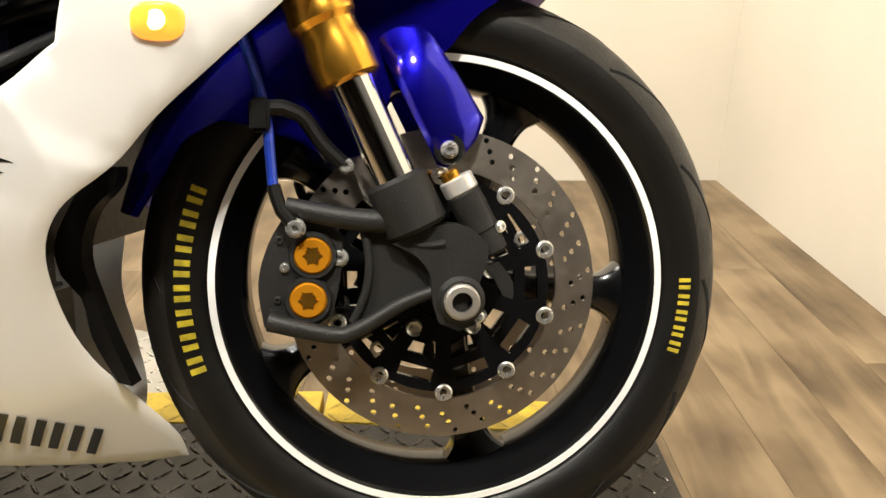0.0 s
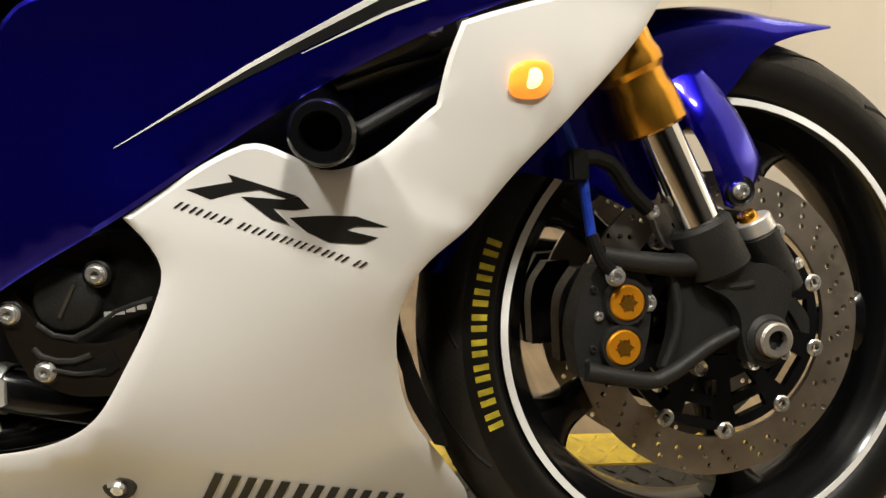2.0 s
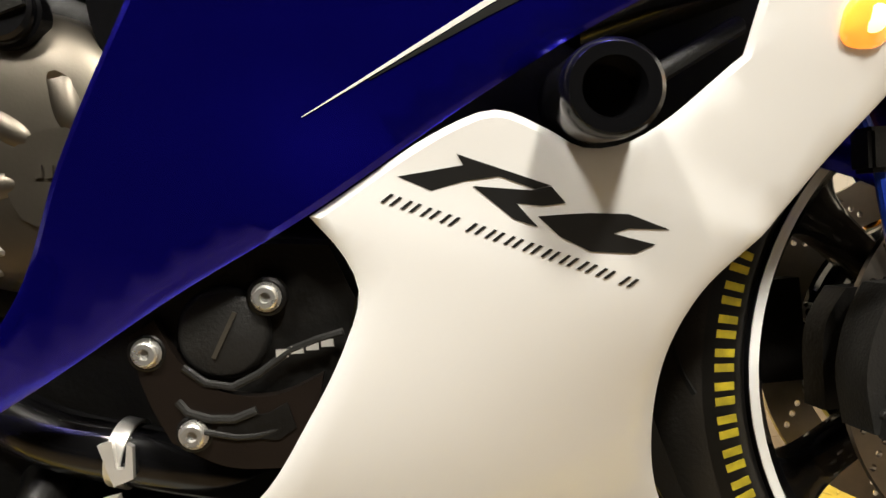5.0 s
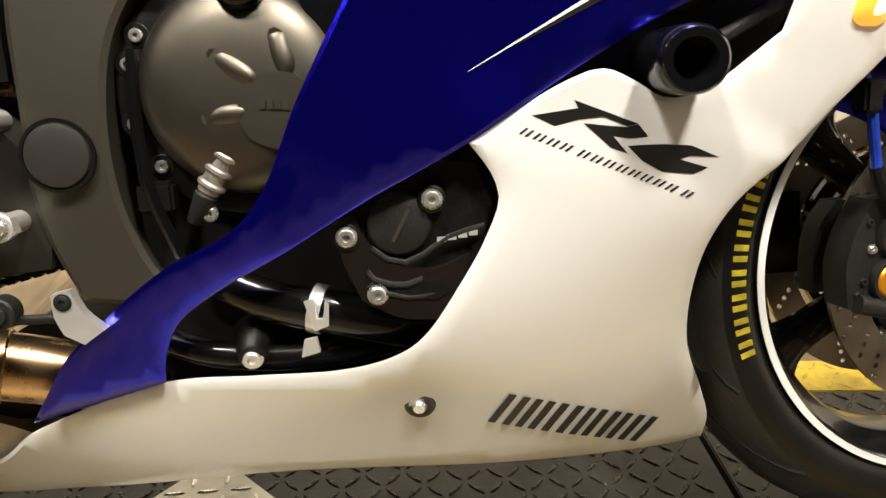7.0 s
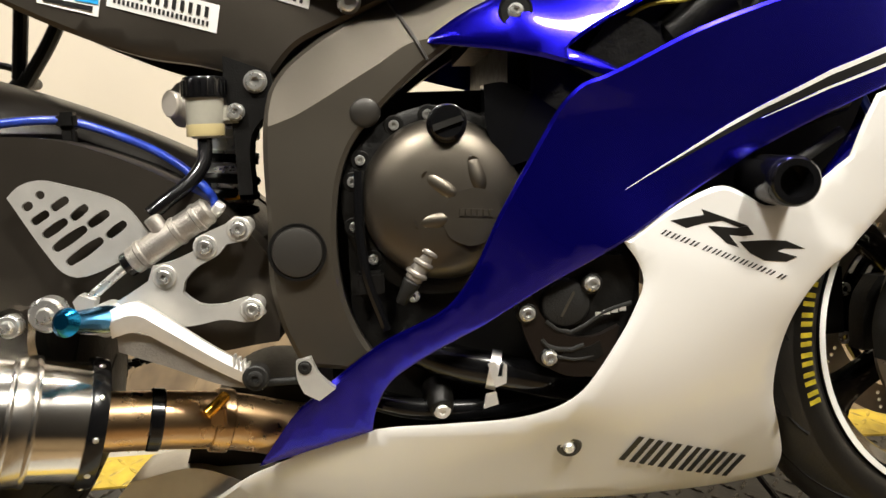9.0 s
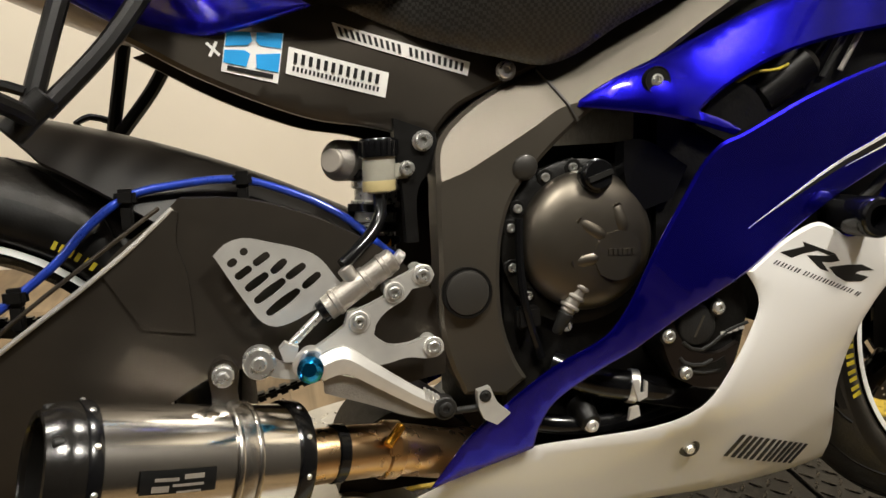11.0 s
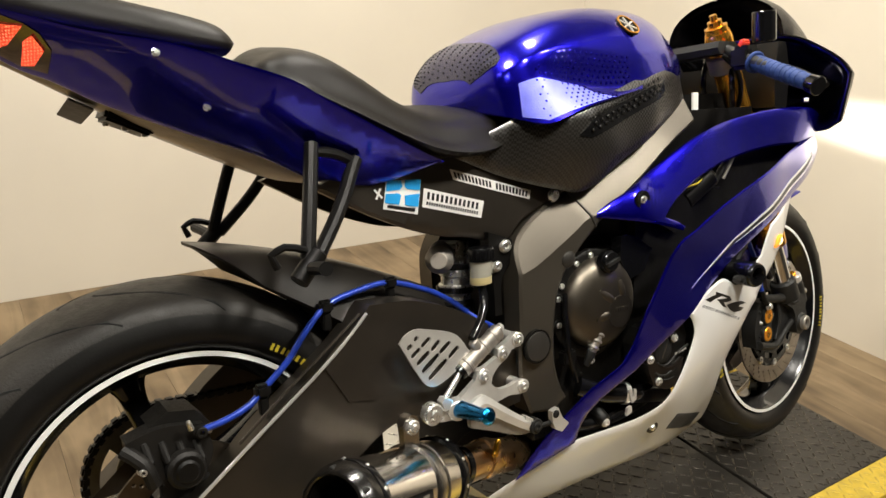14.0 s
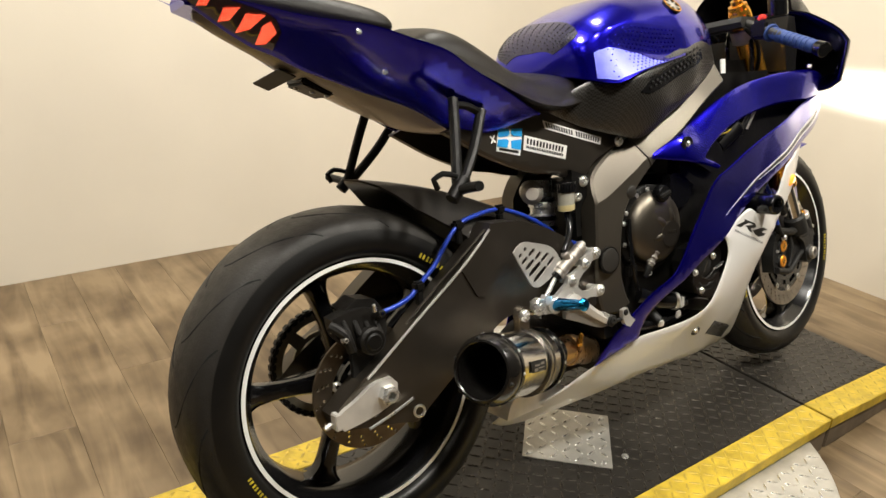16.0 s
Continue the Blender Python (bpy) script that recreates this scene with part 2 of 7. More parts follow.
def moved(bm, m):
    bmesh.ops.transform(bm, matrix=m, verts=bm.verts)
    return bm


def mirrored(bm):
    out = bm.copy()
    for v in out.verts:
        v.co.y = -v.co.y
    bmesh.ops.reverse_faces(out, faces=out.faces)
    return out


def spline(pts, step=0.012, closed=False, corner=38.0):
    """A smooth run of points through pts that keeps sharp corners."""
    pts = [Vector(p) for p in pts]
    n = len(pts)

    def tangent(i):
        if closed:
            a, b, c = pts[(i - 1) % n], pts[i], pts[(i + 1) % n]
        else:
            a, b, c = pts[max(i - 1, 0)], pts[i], pts[min(i + 1, n - 1)]
        u, v = b - a, c - b
        if u.length < 1e-9 or v.length < 1e-9:
            return None
        if u.angle(v) > radians(corner):
            return None
        return (u.normalized() + v.normalized()).normalized()

    out = []
    for i in range(n if closed else n - 1):
        p, q = pts[i], pts[(i + 1) % n]
        d = (q - p).length
        tp, tq = tangent(i), tangent((i + 1) % n)
        tp = (tp if tp is not None else (q - p).normalized()) * d
        tq = (tq if tq is not None else (q - p).normalized()) * d
        k = max(1, round(d / step))
        for j in range(k):
            s = j / k
            out.append(p * (2 * s**3 - 3 * s**2 + 1) + tp * (s**3 - 2 * s**2 + s) + q * (3 * s**2 - 2 * s**3) + tq * (s**3 - s**2))
    if not closed:
        out.append(pts[-1])
    return out


def inside(x, z, poly):
    hit, j = False, len(poly) - 1
    for i in range(len(poly)):
        xi, zi, xj, zj = *poly[i], *poly[j]
        if (zi > z) != (zj > z) and x < (xj - xi) * (z - zi) / (zj - zi) + xi:
            hit = not hit
        j = i
    return hit


def field(points, soft=1e-4):
    """A smooth height over (x, z) that passes near the given (x, z, y)."""
    a = np.array(points, float)
    n = len(a)
    d = np.linalg.norm(a[:, None, :2] - a[None, :, :2], axis=2)
    k = np.where(d > 0, d**2 * np.log(d + 1e-12), 0) + soft * np.eye(n)
    q = np.c_[np.ones(n), a[:, :2]]
    w = np.linalg.solve(np.block([[k, q], [q.T, np.zeros((3, 3))]]), np.r_[a[:, 2], 0, 0, 0])

    def height(x, z):
        r = np.hypot(x - a[:, 0], z - a[:, 1])
        return float((w[:n] * r * r * np.log(r + 1e-12)).sum() + w[n] + w[n + 1] * x + w[n + 2] * z)

    return height


def sheet(outline, spacing, holes=(), step=None, closed_spline=True, corner=38.0, ring=0.0, creases=()):
    """Flat triangles over (x, z) inside an outline and outside its holes: points, triangles, and the boundary loops."""
    from mathutils.geometry import delaunay_2d_cdt
    step = step or spacing
    loops = []
    for k, o in enumerate((outline, *holes)):
        loops.append([(p[0], p[1]) for p in (spline([(x, z, 0) for x, z in o], step, True, corner) if closed_spline else [Vector((x, z, 0)) for x, z in o])])
    pts, edges = [], []
    for lp in loops:
        base = len(pts)
        pts += lp
        edges += [(base + i, base + (i + 1) % len(lp)) for i in range(len(lp))]
    border = np.array(pts)
    xs, zs = border[:, 0], border[:, 1]
    edge = list(pts)
    if ring:
        for lp in loops:
            for i in range(len(lp)):
                a, b = Vector(lp[i - 1]), Vector(lp[(i + 1) % len(lp)])
                if (b - a).length < 1e-6:
                    continue
                n = Vector((a.y - b.y, b.x - a.x)).normalized() * ring
                for q in (Vector(lp[i]) + n, Vector(lp[i]) - n):
                    if inside(q.x, q.y, loops[0]) and not any(inside(q.x, q.y, h) for h in loops[1:]) and np.hypot(border[:, 0] - q.x, border[:, 1] - q.y).min() > ring * 0.9:
                        pts.append((q.x, q.y))
    for line in creases:
        run = spline([(x, z, 0) for x, z in line], 0.006)
        base = len(pts)
        run = [(p[0], p[1]) for p in run if inside(p[0], p[1], loops[0]) and np.hypot(border[:, 0] - p[0], border[:, 1] - p[1]).min() > 0.004]
        pts += run
        edges += [(base + i, base + i + 1) for i in range(len(run) - 1)]
    edge = np.array(pts if ring or creases else edge)
    row = 0
    z = zs.min() + spacing / 2
    while z < zs.max():
        x = xs.min() + spacing / 2 + (spacing / 2 if row % 2 else 0)
        while x < xs.max():
            if inside(x, z, loops[0]) and not any(inside(x, z, lp) for lp in loops[1:]):
                if np.hypot(edge[:, 0] - x, edge[:, 1] - z).min() > spacing * 0.55:
                    pts.append((x, z))
            x += spacing
        z += spacing * 0.87
        row += 1
    v, _, f, *_ = delaunay_2d_cdt([Vector(p) for p in pts], edges, [], 0, 1e-6)
    tris = []
    for t in f:
        cx, cz = sum(v[i][0] for i in t) / 3, sum(v[i][1] for i in t) / 3
        if inside(cx, cz, loops[0]) and not any(inside(cx, cz, lp) for lp in loops[1:]):
            tris.append(t)
    return v, tris, border


def shell(outline, height, thick=0.004, spacing=0.014, holes=(), rounding=0.006, step=None, corner=38.0, creases=()):
    """A moulded panel: a sheet bent over a height field, with rolled edges and real thickness towards the middle plane."""
    v, tris, border = sheet(outline, spacing, holes, step or (0.008 if rounding else None), True, corner, rounding * 0.8, creases)
    bm = bmesh.new()
    front, back = [], []
    for p in v:
        d = np.hypot(border[:, 0] - p[0], border[:, 1] - p[1]).min()
        roll = 0.0
        if rounding and d < rounding:
            roll = rounding - math.sqrt(max(0.0, rounding**2 - (rounding - d) ** 2))
            roll *= 0.6
        y = height(p[0], p[1])
        front.append(bm.verts.new((p[0], y + roll, p[1])))
        back.append(bm.verts.new((p[0], y + max(thick, roll + 0.001), p[1])))
    use = {}
    for a, b, c in tris:
        bm.faces.new((front[a], front[b], front[c]))
        bm.faces.new((back[c], back[b], back[a]))
        for e in ((a, b), (b, c), (c, a)):
            k = tuple(sorted(e))
            use[k] = None if k in use else e
    for e in use.values():
        if e:
            bm.faces.new((front[e[1]], front[e[0]], back[e[0]], back[e[1]]))
    for vv in [x for x in bm.verts if not x.link_faces]:
        bm.verts.remove(vv)
    return bm


def plate(outline, y0, y1, holes=(), bevel=0.002, step=0.008, smooth_outline=True, segs=2):
    """A flat piece cut to an outline in (x, z), from y0 (outer face) to y1, with chamfered edges."""
    v, tris, border = sheet(outline, 0.03, holes, step, smooth_outline)
    bm = bmesh.new()
    s = 1 if y1 > y0 else -1
    ctr = {}
    front = [bm.verts.new((p[0], y0, p[1])) for p in v]
    back = [bm.verts.new((p[0], y1, p[1])) for p in v]
    use = {}
    for a, b, c in tris:
        bm.faces.new((front[a], front[b], front[c]))
        bm.faces.new((back[c], back[b], back[a]))
        for e in ((a, b), (b, c), (c, a)):
            k = tuple(sorted(e))
            use[k] = None if k in use else e
    for e in use.values():
        if e:
            bm.faces.new((front[e[1]], front[e[0]], back[e[0]], back[e[1]]))
    for vv in [x for x in bm.verts if not x.link_faces]:
        bm.verts.remove(vv)
    if bevel:
        rim = [e for e in bm.edges if len(e.link_faces) == 2 and e.calc_face_angle(0) > 1.2 and all(abs(q.co.y - y0) < 1e-6 for q in e.verts)]
        bmesh.ops.bevel(bm, geom=rim, offset=bevel, segments=segs, affect="EDGES", clamp_overlap=True)
    return bm


def lathe(profile, centre=(0, 0, 0), axis=(0, 1, 0), seg=48, closed=False):
    """Turns (radius, along) round an axis through centre."""
    bm = bmesh.new()
    m = Vector((0, 0, 1)).rotation_difference(Vector(axis).normalized()).to_matrix().to_4x4()
    m = Matrix.Translation(centre) @ m
    rings = []
    for r, h in profile:
        if r < 1e-6:
            rings.append([bm.verts.new(m @ Vector((0, 0, h)))])
        else:
            rings.append([bm.verts.new(m @ Vector((r * math.cos(2 * math.pi * k / seg), r * math.sin(2 * math.pi * k / seg), h))) for k in range(seg)])
    pairs = list(zip(rings, rings[1:])) + ([(rings[-1], rings[0])] if closed else [])
    for a, b in pairs:
        for k in range(seg):
            j = (k + 1) % seg
            if len(a) == 1 and len(b) > 1:
                bm.faces.new((a[0], b[k], b[j]))
            elif len(b) == 1 and len(a) > 1:
                bm.faces.new((a[k], b[0], a[j]))
            elif len(a) > 1:
                bm.faces.new((a[k], b[k], b[j], a[j]))
    return bm


def rod(p, q, r, r2=None, seg=20, bevel=0.0015):
    p, q = Vector(p), Vector(q)
    h = (q - p).length
    r2 = r if r2 is None else r2
    b = min(bevel, h * 0.3, r * 0.4, r2 * 0.4)
    return lathe([(0, 0), (r - b, 0), (r, b), (r2, h - b), (r2 - b, h), (0, h)], p, q - p, seg)


def tube(pts, r, seg=10, step=0.012, taper=None):
    """A round hose or bent bar along points."""
    path = spline(pts, step, False, 80)
    bm = bmesh.new()
    up = Vector((0.13, 0.97, 0.21)).normalized()
    rings = []
    for i, p in enumerate(path):
        d = (path[min(i + 1, len(path) - 1)] - path[max(i - 1, 0)]).normalized()
        a = (up - d * up.dot(d)).normalized()
        b = d.cross(a)
        up = a
        rr = r if taper is None else r + (taper - r) * i / (len(path) - 1)
        rings.append([bm.verts.new(p + rr * (a * math.cos(2 * math.pi * k / seg) + b * math.sin(2 * math.pi * k / seg))) for k in range(seg)])
    for a, b in zip(rings, rings[1:]):
        for k in range(seg):
            bm.faces.new((a[k], a[(k + 1) % seg], b[(k + 1) % seg], b[k]))
    bm.faces.new(rings[0][::-1])
    bm.faces.new(rings[-1])
    return bm


def block(x0, x1, y0, y1, z0, z1, bevel=0.004):
    bm = bmesh.new()
    bmesh.ops.create_cube(bm, size=1, matrix=Matrix.Translation(((x0 + x1) / 2, (y0 + y1) / 2, (z0 + z1) / 2)) @ Matrix.Diagonal((abs(x1 - x0), abs(y1 - y0), abs(z1 - z0), 1)))
    if bevel:
        bmesh.ops.bevel(bm, geom=list(bm.edges), offset=bevel, segments=2, affect="EDGES", clamp_overlap=True)
    return bm


def loft(rings, closed=True, caps=True, sub=3):
    """A skin through rings of equal counts of points, smoothed along its length."""
    n = len(rings[0])
    cols = []
    for k in range(n):
        col = []
        pts = [Vector(r[k]) for r in rings]
        for i in range(len(pts) - 1):
            p0, p1, p2, p3 = pts[max(i - 1, 0)], pts[i], pts[i + 1], pts[min(i + 2, len(pts) - 1)]
            for j in range(sub):
                s = j / sub
                col.append(0.5 * (2 * p1 + (p2 - p0) * s + (2 * p0 - 5 * p1 + 4 * p2 - p3) * s * s + (3 * p1 - p0 - 3 * p2 + p3) * s**3))
        col.append(pts[-1])
        cols.append(col)
    bm = bmesh.new()
    grid = [[bm.verts.new(c) for c in col] for col in cols]
    m = len(cols[0])
    for k in range(n if closed else n - 1):
        a, b = grid[k], grid[(k + 1) % n]
        for i in range(m - 1):
            bm.faces.new((a[i], a[i + 1], b[i + 1], b[i]))
    if caps and closed:
        bm.faces.new([g[0] for g in grid][::-1])
        bm.faces.new([g[-1] for g in grid])
    return bm


def body_section(x, half, per=4):
    """A closed ring at x from half of a section (y <= 0), listed from low to the top's middle, mirrored to the far side."""
    run = spline([(y, z, 0) for y, z in half], 1, False, 60)
    fine = []
    pts = [Vector((y, z)) for y, z in half]
    for i in range(len(pts) - 1):
        p0, p1, p2, p3 = pts[max(i - 1, 0)], pts[i], pts[i + 1], pts[min(i + 2, len(pts) - 1)]
        for j in range(per):
            s = j / per
            fine.append(0.5 * (2 * p1 + (p2 - p0) * s + (2 * p0 - 5 * p1 + 4 * p2 - p3) * s * s + (3 * p1 - p0 - 3 * p2 + p3) * s**3))
    fine.append(pts[-1])
    ring = [(x, p[0], p[1]) for p in fine]
    far = [(x, -p[0], p[1]) for p in fine[-2::-1]]
    return ring + far


def densified(outline, step):
    out = []
    for p, q in zip(outline, [*outline[1:], outline[0]]):
        k = max(1, round((Vector(q) - Vector(p)).length / step))
        out += [tuple(Vector(p).lerp(Vector(q), j / k)) for j in range(k)]
    return out


def ribbon(outline, height, lift=0.0006, thick=0.0006, spacing=0.012, step=0.006, straight=True):
    """A flat print or sticker that lies on a height field."""
    if straight:
        outline = densified(outline, step)
    return shell(outline, lambda x, z: height(x, z) - lift, thick, spacing, rounding=0, step=step, corner=2.0 if straight else 38.0)


def quad_on(height, a, b, width, lift=0.0012):
    """A thin bar from a to b in (x, z), lying on a height field."""
    a, b = Vector(a), Vector(b)
    d = (b - a).normalized()
    n = Vector((-d.y, d.x)) * width / 2
    return ribbon([tuple(a + n), tuple(b + n), tuple(b - n), tuple(a - n)], height, lift)

# ------------------------------------------------------------------ the room
WOOD_BASE = material("dark_brown_joint", (0.11, 0.078, 0.046), 0.7, 0.0, 0.0, 0.2, 8.0)


def room_box(name, x0, x1, y0, y1, z0, z1, mat, label, cat):
    ob = part(name, block(x0, x1, y0, y1, z0, z1, 0.0), mat, None, smooth=False)
    return tagged(ob, label, cat, kind="structure")


room_box("wall_north", ROOM_X0 - 0.1, ROOM_X1 + 0.1, ROOM_Y1, ROOM_Y1 + 0.1, FLOOR_Z - 0.1, CEIL_Z, WALL_PAINT, "plain cream painted wall behind the motorcycle", "wall")
# unseen stretch, added dark so the side panels reflect no bright wall
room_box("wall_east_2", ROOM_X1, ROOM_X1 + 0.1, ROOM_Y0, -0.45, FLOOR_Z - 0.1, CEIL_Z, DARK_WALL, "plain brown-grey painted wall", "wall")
room_box("wall_east", ROOM_X1, ROOM_X1 + 0.1, -0.45, ROOM_Y1 - 0.001, FLOOR_Z - 0.1, CEIL_Z, WALL_PAINT, "plain cream wall ahead of the front wheel", "wall")
# the next two close the room out of view, dark to cut bounce
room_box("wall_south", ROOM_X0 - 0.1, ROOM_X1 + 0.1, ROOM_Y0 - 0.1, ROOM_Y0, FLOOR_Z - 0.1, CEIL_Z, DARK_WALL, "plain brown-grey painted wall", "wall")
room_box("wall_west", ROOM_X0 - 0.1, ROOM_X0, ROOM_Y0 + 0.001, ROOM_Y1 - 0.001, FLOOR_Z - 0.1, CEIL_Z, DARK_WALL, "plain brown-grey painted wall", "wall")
room_box("ceiling", ROOM_X0 - 0.1, ROOM_X1 + 0.1, ROOM_Y0 - 0.1, ROOM_Y1 + 0.1, CEIL_Z, CEIL_Z + 0.1, CEIL_DARK, "plain grey painted ceiling", "ceiling")
floor = room_box("floor", ROOM_X0, ROOM_X1, ROOM_Y0, ROOM_Y1, FLOOR_Z - 0.06, FLOOR_Z - 0.006, WOOD_BASE, "greyish brown wood plank floor with long boards", "floor")


def wood_material():
    m = bpy.data.materials.new("oak_vinyl_plank")
    m.use_nodes = True
    nt, n = m.node_tree, m.node_tree.nodes
    b = n["Principled BSDF"]
    tc = n.new("ShaderNodeTexCoord")
    info = n.new("ShaderNodeObjectInfo")
    geo = n.new("ShaderNodeNewGeometry")
    add = n.new("ShaderNodeMath")
    add.operation = "ADD"
    nt.links.new(info.outputs["Random"], add.inputs[0])
    nt.links.new(geo.outputs["Random Per Island"], add.inputs[1])
    sh = n.new("ShaderNodeCombineXYZ")
    mul = n.new("ShaderNodeMath")
    mul.operation = "MULTIPLY"
    mul.inputs[1].default_value = 37.0
    nt.links.new(add.outputs[0], mul.inputs[0])
    nt.links.new(mul.outputs[0], sh.inputs[2])
    va = n.new("ShaderNodeVectorMath")
    va.operation = "ADD"
    nt.links.new(tc.outputs["Object"], va.inputs[0])
    nt.links.new(sh.outputs[0], va.inputs[1])
    mp = n.new("ShaderNodeMapping")
    mp.inputs["Scale"].default_value = (7.0, 1.0, 1.0)
    nt.links.new(va.outputs[0], mp.inputs[0])
    no = n.new("ShaderNodeTexNoise")
    no.inputs["Scale"].default_value, no.inputs["Detail"].default_value, no.inputs["Distortion"].default_value = 2.2, 8.0, 1.2
    nt.links.new(mp.outputs[0], no.inputs["Vector"])
    big = n.new("ShaderNodeTexNoise")
    big.inputs["Scale"].default_value, big.inputs["Detail"].default_value = 5.0, 3.0
    nt.links.new(va.outputs[0], big.inputs["Vector"])
    mixf = n.new("ShaderNodeMath")
    mixf.operation = "MULTIPLY_ADD"
    mixf.inputs[1].default_value = 0.55
    nt.links.new(big.outputs["Fac"], mixf.inputs[0])
    half = n.new("ShaderNodeMath")
    half.operation = "MULTIPLY"
    half.inputs[1].default_value = 0.5
    nt.links.new(no.outputs["Fac"], half.inputs[0])
    nt.links.new(half.outputs[0], mixf.inputs[2])
    ramp = n.new("ShaderNodeValToRGB")
    r = ramp.color_ramp
    r.elements[0].position, r.elements[0].color = 0.36, (0.066, 0.041, 0.019, 1)
    r.elements[1].position, r.elements[1].color = 0.66, (0.245, 0.175, 0.098, 1)
    mid = r.elements.new(0.5)
    mid.color = (0.142, 0.096, 0.050, 1)
    nt.links.new(mixf.outputs[0], ramp.inputs[0])
    tone = n.new("ShaderNodeMapRange")
    tone.inputs[2].default_value = 2.0
    tone.inputs[3].default_value, tone.inputs[4].default_value = 0.82, 1.15
    nt.links.new(add.outputs[0], tone.inputs[0])
    sc = n.new("ShaderNodeVectorMath")
    sc.operation = "SCALE"
    nt.links.new(ramp.outputs[0], sc.inputs[0])
    nt.links.new(tone.outputs[0], sc.inputs["Scale"])
    nt.links.new(sc.outputs[0], b.inputs["Base Color"])
    b.inputs["Roughness"].default_value = 0.42
    bp = n.new("ShaderNodeBump")
    bp.inputs["Strength"].default_value, bp.inputs["Distance"].default_value = 0.12, 0.001
    nt.links.new(no.outputs["Fac"], bp.inputs["Height"])
    nt.links.new(bp.outputs[0], b.inputs["Normal"])
    return m


WOOD = wood_material()

# ------------------------------------------------------------------ the stand the motorcycle rests on
STAND = pose(0.0, 0.0, 0.0, 0, 0, 0.4)
STAND_X0, STAND_X1, SEAM_X, EDGE_W = -1.3, 1.70, 1.205, 0.080
Y_NEAR, Y_FAR = -0.300, 0.318
TOP_Z, RAMP_DROP = 0.0, 0.032


def stand_root():
    root = new("display_stand")
    root.matrix_world = STAND
    return tagged(root, "low black tread plate display platform with yellow painted edges", "platform")


def sloped(bm):
    """Lets the front leaf of the platform fall away from the seam."""
    for v in bm.verts:
        if v.co.z > FLOOR_Z + 0.02:
            v.co.z -= RAMP_DROP * ramp(v.co.x, SEAM_X, STAND_X1)
    return bm


display_stand = stand_root()
for xa, xb in ((STAND_X0, SEAM_X - 0.004), (SEAM_X + 0.004, STAND_X1)):
    part("deck", sloped(block(xa, xb, Y_NEAR + EDGE_W, Y_FAR - EDGE_W, TOP_Z - 0.03, TOP_Z, 0.002)), PLATE_BLACK, display_stand, "black painted steel tread plate deck")
    part("skirt", sloped(block(xa + 0.004, xb - 0.003, Y_NEAR + 0.003, Y_FAR - 0.003, FLOOR_Z + 0.0005, TOP_Z - 0.0305, 0.002)), SKIRT, display_stand, "brown-grey painted steel side skirt")
    for y0, y1 in ((Y_NEAR, Y_NEAR + EDGE_W - 0.0005), (Y_FAR - EDGE_W + 0.0005, Y_FAR)):
        part("edge_stripe", sloped(block(xa, xb, y0, y1, TOP_Z - 0.030, TOP_Z + 0.0008, 0.0015)), YELLOW_PAINT, display_stand, "worn yellow painted edge strip")

# ------------------------------------------------------------------ the motorcycle: frame of reference
LEAN, SETTLE = 13.62, 0.0138
BIKE = Matrix.Rotation(radians(-LEAN), 4, "X") @ Matrix.Translation((0, 0, SETTLE))
bike = new("motorcycle")
bike.matrix_world = BIKE
tagged(bike, "blue and white sport motorcycle leaning on its side stand", "motorcycle")

RAKE = radians(24.0)
STEER_AXIS = Vector((-math.sin(RAKE), 0, math.cos(RAKE)))
STEER = Matrix.Translation((1.345, 0, 0.30)) @ Matrix.Rotation(radians(5.9), 4, STEER_AXIS) @ Matrix.Translation((-1.345, 0, -0.30))
FRONT, REAR = (1.375, 0.0, 0.303), (0.0, 0.0, 0.315)


def fork_point(s, y):
    """A point on the fork's line, s metres up from the axle."""
    return Vector((1.375, y, 0.303)) + STEER_AXIS * s


def fpart(name, bm, mat, parent=None, label=""):
    return part(name, moved(bm, STEER), mat, parent or bike, label)


# ------------------------------------------------------------------ wheels


